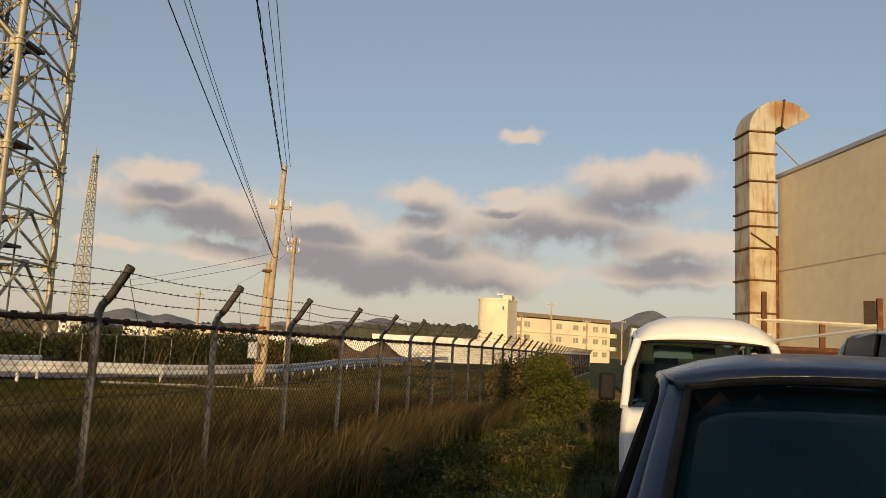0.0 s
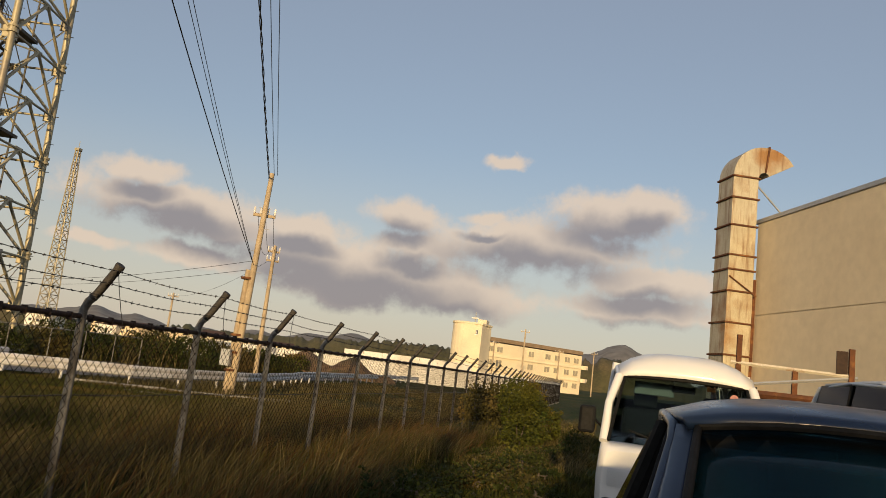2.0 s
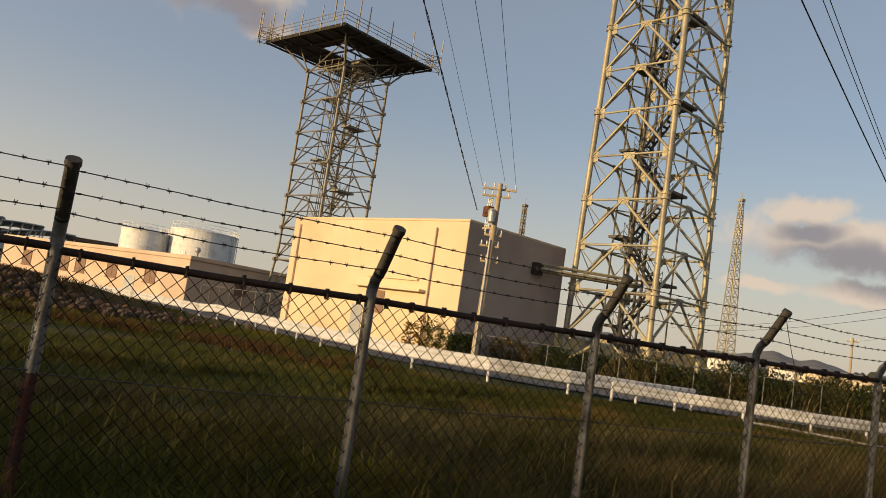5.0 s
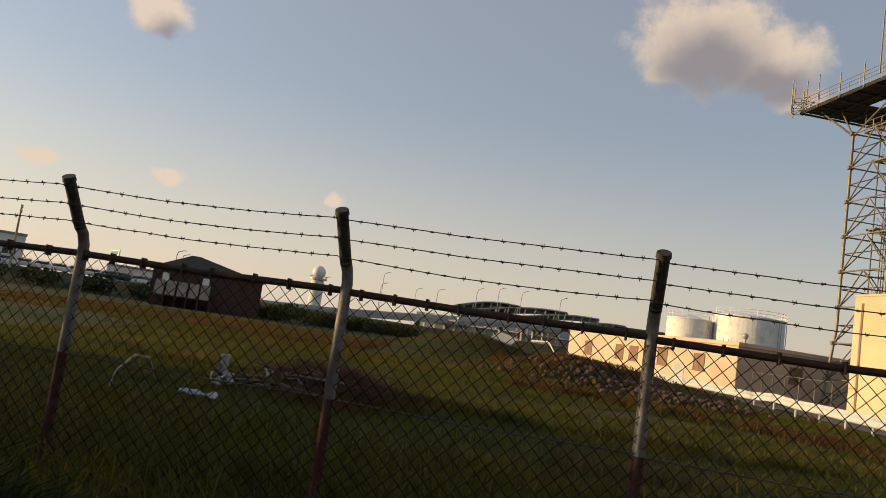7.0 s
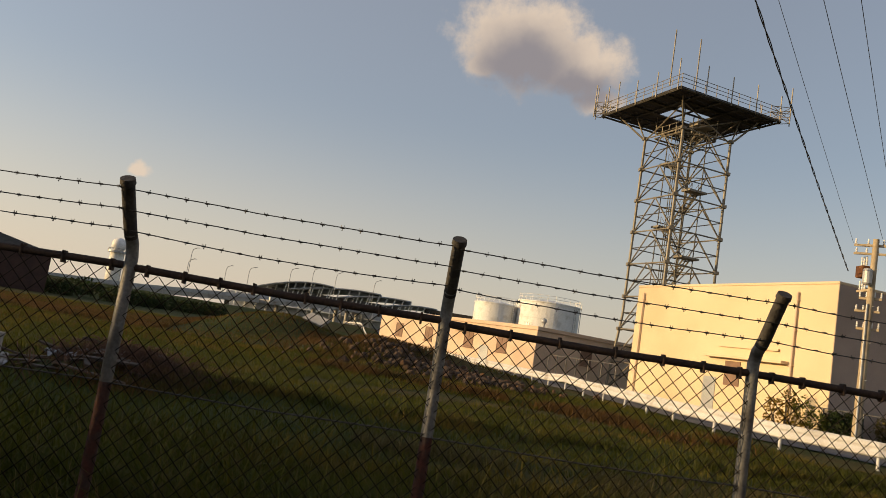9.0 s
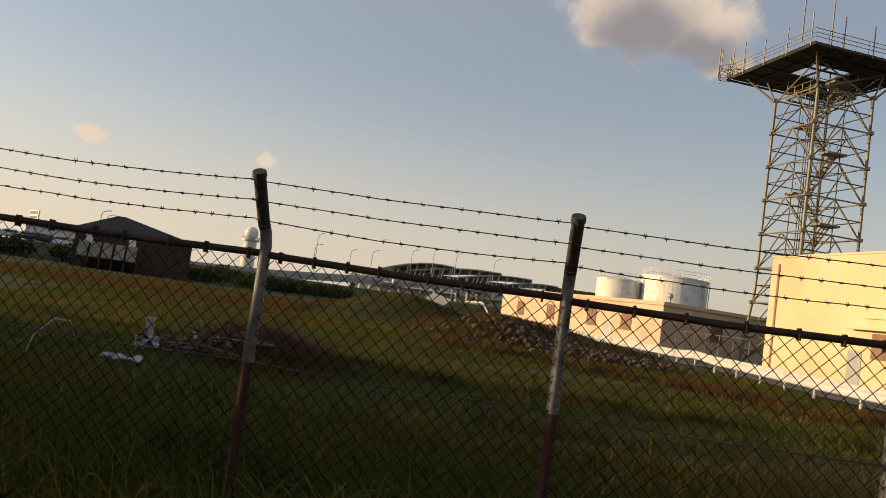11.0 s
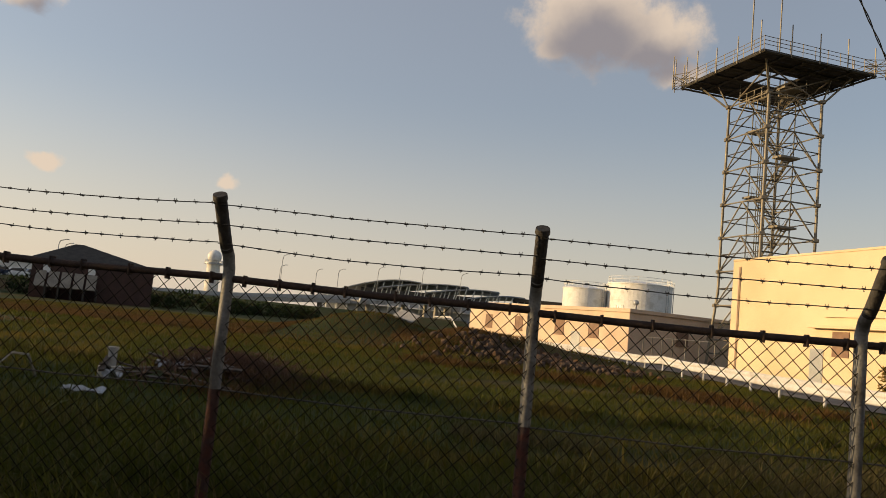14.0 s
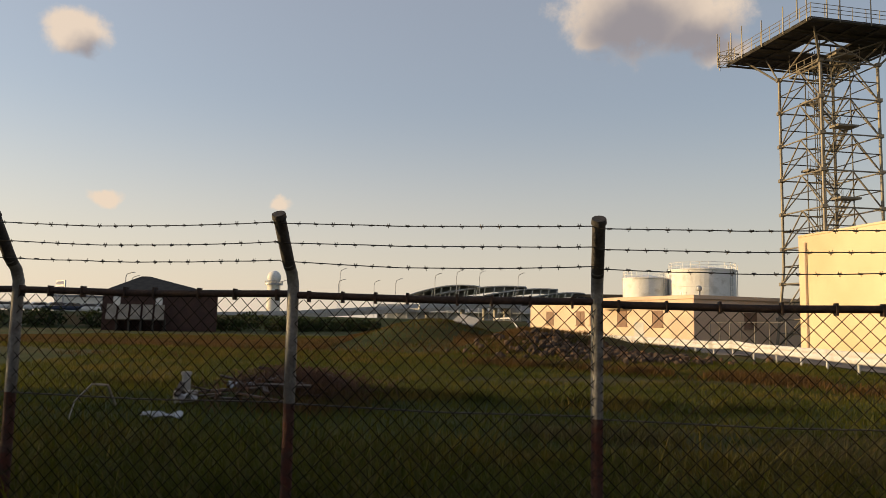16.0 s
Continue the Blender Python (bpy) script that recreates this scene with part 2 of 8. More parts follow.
DARKWIN = mat("dark_window", (0.05, 0.055, 0.06), (0.08, 0.08, 0.085), 2, 0.15, 0.0)
BROWNWIN = mat("brown_shutter", (0.20, 0.12, 0.085), (0.26, 0.16, 0.11), 2, 0.7, 0.1)
SIDING = mat("warehouse_siding", (0.62, 0.52, 0.36), (0.68, 0.58, 0.41), 0.25, 0.75, 0.0, 0, (0.60, 0.50, 0.345), 3, grain=0.25)
DUCTM = mat("duct_sheet", (0.40, 0.35, 0.25), (0.50, 0.45, 0.33), 1.4, 0.5, 0.1, 0.15, (0.30, 0.16, 0.06))
# Mauve copy of the beige render; the end wall's shade is in its colour.
SHADED_SIDE = mat("shade_mauve_render", (0.40, 0.31, 0.26), (0.46, 0.36, 0.30), 0.5, 0.85, 0.06, 0, (0.36, 0.28, 0.23), 25, grain=0.5)
# Pale tone stands in for bright reflections on the office panes.
PALEPANE = mat("sky_bright_pane", (0.30, 0.27, 0.20), (0.40, 0.36, 0.27), 0.9, 0.2, 0.0)
RUST = mat("flaking_rust", (0.13, 0.048, 0.018), (0.08, 0.034, 0.018), 7, 0.9, 0.4, 0, (0.20, 0.085, 0.03))
POLE = mat("weathered_pole", (0.36, 0.28, 0.18), (0.46, 0.37, 0.25), 3.0, 0.8, 0.2, 0, (0.30, 0.23, 0.15))
CONC = mat("pale_concrete", (0.36, 0.34, 0.31), (0.44, 0.42, 0.38), 1.5, 0.9, 0.3, 0, (0.28, 0.26, 0.23))
BRICK_D = mat("dark_red_brick", (0.045, 0.026, 0.023), (0.070, 0.038, 0.031), 1.2, 0.9, 0.2)
ROOFG = mat("grey_roof", (0.20, 0.20, 0.21), (0.27, 0.27, 0.28), 0.6, 0.6, 0.1)
GREYM = mat("grey_metal", (0.34, 0.35, 0.36), (0.44, 0.45, 0.46), 0.8, 0.45, 0.1, 0.3)


def add_streaks(m, colour, amount):
    """Rust that runs down a sheet in narrow vertical streaks."""
    nt = m.node_tree
    N, L = nt.nodes.new, nt.links.new
    b = nt.nodes["Principled BSDF"]
    src = b.inputs["Base Color"].links[0].from_socket
    geo, mp, n = N("ShaderNodeNewGeometry"), N("ShaderNodeMapping"), N("ShaderNodeTexNoise")
    mp.inputs["Scale"].default_value = (5.0, 5.0, 0.55)
    n.inputs["Scale"].default_value, n.inputs["Detail"].default_value = 1.6, 6
    L(geo.outputs["Position"], mp.inputs["Vector"])
    L(mp.outputs[0], n.inputs["Vector"])
    r = N("ShaderNodeMapRange")
    for i, v in enumerate((0.50, 0.72, 0.0, amount)):
        r.inputs[i + 1].default_value = v
    L(n.outputs["Fac"], r.inputs[0])
    mx = N("ShaderNodeMix")
    mx.data_type = "RGBA"
    mx.inputs["B"].default_value = (*colour, 1)
    L(src, mx.inputs["A"])
    L(r.outputs[0], mx.inputs["Factor"])
    L(mx.outputs["Result"], b.inputs["Base Color"])


add_streaks(DUCTM, (0.16, 0.065, 0.022), 0.75)
add_streaks(GALV, (0.035, 0.030, 0.027), 0.8)
ASPH = mat("worn_asphalt", (0.10, 0.095, 0.09), (0.14, 0.13, 0.125), 0.6, 0.9, 0.3, 0, (0.18, 0.17, 0.155), 40)


# ---------------- mesh helpers ----------------
def part(name, bm, material, parent=None, label="", m=None, smooth=False):
    """Links a bmesh as one mesh object, under parent if there is one."""
    me = bpy.data.meshes.new(name)
    bm.to_mesh(me)
    bm.free()
    return put_mesh(name, me, material, parent, label, m, smooth)


def put_mesh(name, me, material, parent=None, label="", m=None, smooth=False):
    if material is not None and not me.materials:
        me.materials.append(material)
    if smooth:
        me.polygons.foreach_set("use_smooth", [len(p.vertices) <= 4 for p in me.polygons])
    ob = new(name, me)
    if parent is not None:
        ob.parent = parent
    if m is not None:
        ob.matrix_basis = m
    if label:
        ob["label"] = label
    return ob


def thing(name, label, category, group="", kind="", at=(0, 0, 0), m=None):
    e = new(name)
    e.empty_display_size = 0.2
    e.matrix_basis = m if m is not None else Matrix.Translation(at)
    return tagged(e, label, category, group, kind)


def box(bm, x0, x1, y0, y1, z0, z1, bevel=0.0, m=None):
    vs = bmesh.ops.create_cube(bm, size=1.0)["verts"]
    mm = Matrix.Translation(((x0 + x1) / 2, (y0 + y1) / 2, (z0 + z1) / 2)) @ Matrix.Diagonal((x1 - x0, y1 - y0, z1 - z0, 1))
    bmesh.ops.transform(bm, matrix=(m @ mm) if m is not None else mm, verts=vs)
    if bevel:
        es = list({e for v in vs for e in v.link_edges})
        bmesh.ops.bevel(bm, geom=es, offset=bevel, segments=2, affect="EDGES", profile=0.5)
    return vs


def boxm(*a, **k):
    bm = bmesh.new()
    box(bm, *a, **k)
    return bm


def tube(bm, pts, r, sides=8, cap=True):
    """A round bar along points; r: one radius or one for each point."""
    pts = [Vector(p) for p in pts]
    rs = r if isinstance(r, (list, tuple)) else [r] * len(pts)
    rings, u = [], None
    for i, p in enumerate(pts):
        d = (pts[min(i + 1, len(pts) - 1)] - pts[max(i - 1, 0)]).normalized()
        if u is None:
            u = d.cross(Vector((0, 0, 1)) if abs(d.z) < 0.9 else Vector((1, 0, 0)))
        u = (u - d * u.dot(d)).normalized()
        w = d.cross(u)
        rings.append([bm.verts.new(p + rs[i] * (math.cos(2 * math.pi * k / sides) * u + math.sin(2 * math.pi * k / sides) * w)) for k in range(sides)])
    for a, b in zip(rings, rings[1:]):
        for k in range(sides):
            bm.faces.new((a[k], a[(k + 1) % sides], b[(k + 1) % sides], b[k]))
    if cap:
        for ring in (rings[0], rings[-1][::-1]):
            bm.faces.new([bm.verts.new(v.co) for v in ring])


def tubem(pts, r, sides=8):
    bm = bmesh.new()
    tube(bm, pts, r, sides)
    bmesh.ops.recalc_face_normals(bm, faces=bm.faces)
    return bm


def unit_bar(sides):
    bm = bmesh.new()
    tube(bm, [(0, 0, 0), (0, 0, 1)], 1.0, sides)
    bmesh.ops.recalc_face_normals(bm, faces=bm.faces)
    me = bpy.data.meshes.new("bar")
    bm.to_mesh(me)
    bm.free()
    return me


def bar_matrix(a, b, r):
    a, b = Vector(a), Vector(b)
    d = b - a
    return Matrix.Translation(a) @ d.to_track_quat("Z", "Y").to_matrix().to_4x4() @ Matrix.Diagonal((r, r, d.length, 1))


BARS = {}


def bar(name, a, b, r, material, parent, sides=6):
    """A straight bar from a to b that shares its mesh with the others of its material."""
    key = (material.name, sides)
    if key not in BARS:
        BARS[key] = unit_bar(sides)
        BARS[key].materials.append(material)
        if sides >= 8:
            BARS[key].polygons.foreach_set("use_smooth", [len(p.vertices) == 4 for p in BARS[key].polygons])
    ob = new(name, BARS[key])
    ob.parent = parent
    ob.matrix_basis = bar_matrix(a, b, r)
    return ob


def step(a, b, v):
    k = min(1.0, max(0.0, (v - a) / (b - a)))
    return k * k * (3 - 2 * k)


def hump(x, y, cx, cy, rx, ry, h):
    q = ((x - cx) / rx) ** 2 + ((y - cy) / ry) ** 2
    return h * math.exp(-q * 1.6) if q < 6 else 0.0


def ground_height(x, y):
    z = 0.12 * step(2.2, 4.2, x) - 0.22 * step(10, 26, y) * (1 - step(1.0, 4.0, x))
    z += hump(x, y, -38, -1.2, 7, 4.0, 1.35) + hump(x, y, -50, -8.5, 9, 6.5, 1.9) + hump(x, y, -43, 3.0, 10, 2.6, 0.5)
    z += hump(x, y, -13.0, -6.6, 3.0, 1.8, 0.34) + hump(x, y, -41, 4.0, 2.2, 6.5, 0.55) + hump(x, y, -57, -6, 3, 9, 0.5) - hump(x, y, -7.3, 4.5, 1.3, 6.0, 0.16) - 0.25 * step(-3, -9, x) * (1 - step(-16, -30, x)) * (1 - step(5, 12, y))
    z += 2.4 * step(-112, -128, (x * 19 + y * 17) / 25.5)
    if abs(x) < 70 and abs(y) < 120:
        z += 0.05 * noise.noise((x * 0.35, y * 0.35, 0.0)) + 0.02 * noise.noise((x * 1.3, y * 1.3, 4.0))
    return z


# ---------------- ground ----------------
def ground_material():
    m = bpy.data.materials.new("meadow_soil")
    m.use_nodes = True
    nt = m.node_tree
    N, L = nt.nodes.new, nt.links.new
    b = nt.nodes["Principled BSDF"]
    b.inputs["Roughness"].default_value = 0.95
    b.inputs["Specular IOR Level"].default_value = 0.1
    geo = N("ShaderNodeNewGeometry")
    big, mid, fine = N("ShaderNodeTexNoise"), N("ShaderNodeTexNoise"), N("ShaderNodeTexNoise")
    # mowing and wheel tracks draw the patches out along the fence
    drawn = N("ShaderNodeMapping")
    drawn.inputs["Scale"].default_value = (1.3, 0.4, 1.0)
    L(geo.outputs["Position"], drawn.inputs["Vector"])
    for n, s, d in ((big, 0.09, 4), (mid, 0.8, 6), (fine, 14.0, 4)):
        n.inputs["Scale"].default_value, n.inputs["Detail"].default_value = s, d
        L(geo.outputs["Position"] if n is fine else drawn.outputs[0], n.inputs["Vector"])
    ramp = N("ShaderNodeValToRGB")
    e = ramp.color_ramp.elements
    e[0].position, e[0].color = 0.30, (0.022, 0.032, 0.008, 1)
    e[1].position, e[1].color = 0.72, (0.076, 0.050, 0.018, 1)
    for p, c in ((0.45, (0.037, 0.049, 0.012, 1)), (0.60, (0.061, 0.056, 0.018, 1))):
        k = e.new(p)
        k.color = c
    add = N("ShaderNodeMath")
    add.operation = "MULTIPLY_ADD"
    L(mid.outputs["Fac"], add.inputs[0])
    add.inputs[1].default_value = 0.5
    L(big.outputs["Fac"], add.inputs[2])
    sub = N("ShaderNodeMath")
    sub.operation = "SUBTRACT"
    L(add.outputs[0], sub.inputs[0])
    sub.inputs[1].default_value = 0.25
    L(sub.outputs[0], ramp.inputs[0])
    mx = N("ShaderNodeMix")
    mx.data_type, mx.blend_type = "RGBA", "MULTIPLY"
    mx.inputs["Factor"].default_value = 1.0
    fr = N("ShaderNodeMapRange")
    for i, v in enumerate((0.25, 0.75, 0.5, 1.4)):
        fr.inputs[i + 1].default_value = v
    L(fine.outputs["Fac"], fr.inputs[0])
    L(ramp.outputs[0], mx.inputs["A"])
    L(fr.outputs[0], mx.inputs["B"])
    L(mx.outputs["Result"], b.inputs["Base Color"])
    bp = N("ShaderNodeBump")
    bp.inputs["Strength"].default_value, bp.inputs["Distance"].default_value = 0.8, 0.06
    L(fine.outputs["Fac"], bp.inputs["Height"])
    L(bp.outputs[0], b.inputs["Normal"])
    return m


def make_ground():
    n = 280
    s = np.linspace(-1, 1, n)
    axis = np.sinh(s * 8.2) / np.sinh(8.2) * 4200
    xs, ys = axis - 8.0, axis + 6.0
    verts = [(x, y, ground_height(x, y)) for y in ys for x in xs]
    faces = [(j * n + i, j * n + i + 1, (j + 1) * n + i + 1, (j + 1) * n + i) for j in range(n - 1) for i in range(n - 1)]
    me = bpy.data.meshes.new("ground")
    me.from_pydata(verts, [], faces)
    ob = put_mesh("ground", me, ground_material(), smooth=True)
    tagged(ob, "rough grassy airfield ground with bare brown patches", "ground", kind="structure")


make_ground()


# ---------------- chain-link fence with barbed wire ----------------
S, RAIL_Z = 2.0, 1.80
FENCE_N = range(-8, 42)


def fence_base(n):
    return 0.045 * step(0.2, -1.6, n) - 0.02 * step(2, 7, n) - 0.12 * step(9, 26, n)


def post_y(n):
    return S * n + {-2: 0.06, -1: 0.04, 2: 0.04, 3: 0.02, 4: 0.04, 1: -0.02}.get(n, 0.0)


def fence_parts():
    """Meshes of the fence that every bay shares."""
    post = bmesh.new()
    tube(post, [(0, 0, 1.10), (0, 0, 1.7), (0, 0, 1.86), (0.035, 0, 1.94), (0.10, 0, 2.0)], 0.038, 12)
    bmesh.ops.recalc_face_normals(post, faces=post.faces)
    foot = tubem([(0, 0, -0.5), (0, 0, 1.10)], 0.0375, 12)
    arm = bmesh.new()
    tube(arm, [(0.075, 0, 1.975), (0.11, 0, 2.015), (0.285, 0, 2.27)], 0.039, 12)
    tube(arm, [(0.283, 0, 2.267), (0.302, 0, 2.295)], [0.046, 0.043], 12)
    bmesh.ops.recalc_face_normals(arm, faces=arm.faces)
    rail = tubem([(0.0, 0, RAIL_Z), (0.0, S * 0.5, RAIL_Z - 0.012), (0.0, S, RAIL_Z)], 0.0245, 10)
    ties = boxm(-0.029, 0.029, -0.007, 0.007, -0.046, 0.029, bevel=0.003)
    # woven wire: two families of slanting strands with a slight zigzag depth
    link = bmesh.new()
    top, low, cell = RAIL_Z - 0.03, 0.06, 0.105
    h = top - low
    run = h * 0.98
    for fam in (1, -1):
        y = -run
        k = 0
        while y < S:
            y0, y1 = (y, y + run)
            t0, t1 = max(0.0, (0.0 - y0) / run), min(1.0, (S - y0) / run)
            if t1 - t0 > 0.01:
                pts = []
                for t in (t0, (t0 + t1) / 2, t1):
                    yy = y0 + t * run
                    yy = yy if fam == 1 else S - yy
                    pts.append((0.026 + fam * 0.0025, yy, low + t * h))
                tube(link, pts, 0.0031, 3, cap=False)
            y += cell
            k += 1
    wire = tubem([(0.022, 0, 1.10), (0.024, S * 0.5, 1.085), (0.022, S, 1.10)], 0.0055, 6)
    out = {}
    for key, bm, m, sm in (("post", post, GALV, 1), ("foot", foot, RUST_POST, 1), ("arm", arm, POST_DARK, 1), ("whole_post", tubem([(0, 0, -0.5), (0, 0, 1.7), (0, 0, 1.86), (0.035, 0, 1.94), (0.10, 0, 2.0)], 0.038, 12), GALV, 1), ("rail", rail, RAIL_RUST, 1),
                           ("ties", ties, RAIL_RUST, 0), ("link", link, MESHWIRE, 0), ("wire", wire, WIRE, 1)):
        me = bpy.data.meshes.new(key)
        bm.to_mesh(me)
        bm.free()
        me.materials.append(m)
        if sm:
            me.polygons.foreach_set("use_smooth", [len(p.vertices) <= 4 for p in me.polygons])
        out[key] = me
    for v in range(3):
        rnd = random.Random(20 + v)
        bm = bmesh.new()
        sag = (0.012, 0.03, 0.022)[v]
        pts = [(0, S * i / 10, -sag * math.sin(math.pi * i / 10) + rnd.uniform(-0.003, 0.003) * (0 < i < 10)) for i in range(11)]
        tube(bm, pts, 0.0032, 4, cap=False)
        y = 0.05
        while y < S:
            z = -sag * math.sin(math.pi * y / S)
            for q in range(2):
                a = rnd.uniform(0, math.pi)
                d = Vector((math.cos(a), 0.35 * (1 if q else -1), math.sin(a))).normalized() * 0.017
                c = Vector((0, y + q * 0.006, z))
                tube(bm, [c - d, c + d], 0.0022, 3)
            tube(bm, [(0, y - 0.010, z), (0, y + 0.016, z)], 0.0055, 5)
            y += rnd.uniform(0.105, 0.125)
        me = bpy.data.meshes.new("barbed_wire")
        bm.to_mesh(me)
        bm.free()
        me.materials.append(WIRE)
        out["barb%d" % v] = me
    return out


def make_fence():
    fence = thing("chain_link_fence", "galvanised chain-link fence with rusty rail and barbed wire", "fence")
    parts = fence_parts()
    rnd = random.Random(7)
    for n in FENCE_N:
        base = Matrix.Translation((0, post_y(n), fence_base(n))) @ pose(0, 0, 0, rnd.uniform(-0.2, 0.2), rnd.uniform(-0.3, 0.3), rnd.uniform(-2, 2))
        post = put_mesh("post", parts["post"] if n <= 0 else parts["whole_post"], None, fence, m=base)
        put_mesh("arm", parts["arm"], None, post, "bent top arm darkened to look backlit")
        if n <= 0:
            put_mesh("foot", parts["foot"], None, post, "rust-red lower length")
        if n == FENCE_N[-1]:
            continue
        shear = Matrix.Identity(4)
        shear[2][1] = (fence_base(n + 1) - fence_base(n)) / S
        bay = Matrix.Translation((0, S * n, fence_base(n))) @ shear
        rail = put_mesh("top_rail", parts["rail"], None, fence, m=bay)
        y = rnd.uniform(0.08, 0.2)
        while y < S - 0.05 and -6 <= n <= 22:
            put_mesh("tie", parts["ties"], None, rail, m=Matrix.Translation((0, y, RAIL_Z)))
            y += rnd.uniform(0.2, 0.36)
        put_mesh("wire_mesh", parts["link"], None, fence, m=bay)
        put_mesh("tension_wire", parts["wire"], None, fence, m=bay)
        for k, (x, z) in enumerate(((0.262, 2.235), (0.185, 2.120), (0.108, 2.010))):
            v = rnd.randrange(3)
            put_mesh("barbed_wire", parts["barb%d" % v], None, fence, m=bay @ Matrix.Translation((x + 0.042, 0, z)))
        if n in (3, 4, 5):
            # a loose end of barbed wire hangs down from the arm
            pts = [(0.30, S * n, 2.24), (0.20, S * n + 0.2, 2.08), (0.10, S * n + 0.42, 1.90), (0.03, S * n + 0.62, 1.80 - 0.1 * (n == 3))]
            part("loose_wire", tubem(pts, 0.0034, 4), WIRE, fence)


make_fence()


# ---------------- lattice towers ----------------
CAM0 = Vector((4.775, -0.2, 1.68))


def frame_square(az, dist, side, alpha):
    """Corners of a square tower seen corner-on: near, left, far, right (plan)."""
    a = radians(az)
    fwd, left = Vector((-math.sin(a), math.cos(a), 0)), Vector((-math.cos(a), -math.sin(a), 0))
    near = Vector((CAM0.x, CAM0.y, 0)) + fwd * dist
    al = radians(alpha)
    u1 = fwd * math.sin(al) + left * math.cos(al)
    u2 = fwd * math.cos(al) - left * math.sin(al)
    return [near, near + u1 * side, near + u1 * side + u2 * side, near + u2 * side]


def stair_flights(parent, c, axis, z0, z1, rise, width, material):
    """A dog-leg stair inside a tower, flight by flight, with stringers, treads and rails."""
    side = Vector((-axis.y, axis.x, 0))
    z, k = z0, 0
    while z < z1:
        bm = bmesh.new()
        d = axis if k % 2 == 0 else -axis
        o = c + side * (0.42 if k % 2 == 0 else -0.42)
        a, b = o - d * width / 2, o + d * width / 2
        for s in (-0.36, 0.36):
            tube(bm, [a + side * s + Vector((0, 0, z)), b + side * s + Vector((0, 0, z + rise))], 0.10, 4)
            tube(bm, [a + side * s + Vector((0, 0, z + 0.5)), b + side * s + Vector((0, 0, z + rise + 0.5))], 0.022, 4)
            tube(bm, [a + side * s + Vector((0, 0, z + 1.0)), b + side * s + Vector((0, 0, z + rise + 1.0))], 0.025, 4)
            for f in (0.0, 0.25, 0.5, 0.75, 1.0):
                p = a.lerp(b, f) + side * s + Vector((0, 0, z + rise * f))
                tube(bm, [p, p + Vector((0, 0, 1.0))], 0.02, 3)
        n = 9
        rot = Matrix(((d.x, side.x, 0, 0), (d.y, side.y, 0, 0), (0, 0, 1, 0), (0, 0, 0, 1)))
        for i in range(n):
            p = a.lerp(b, (i + 0.5) / n) + Vector((0, 0, z + rise * (i + 0.5) / n))
            box(bm, -0.13, 0.13, -0.36, 0.36, -0.03, 0.03, m=Matrix.Translation(p) @ rot)
        box(bm, -0.6, 0.6, -1.0, 1.0, -0.09, 0.09, m=Matrix.Translation(c + d * (width / 2 + 0.45) + Vector((0, 0, z + rise))) @ rot)
        part("stair_flight", bm, material, parent)
        z += rise
        k += 1


def plate_mesh(*a):
    bm = boxm(*a, bevel=0.02)
    me = bpy.data.meshes.new("gusset")
    bm.to_mesh(me)
    bm.free()
    me.materials.append(STEEL_T)
    return me


PLATES = [plate_mesh(-0.42, 0.42, -0.03, 0.03, -0.32, 0.14), plate_mesh(-0.02, 0.42, -0.03, 0.03, -0.36, 0.36)]


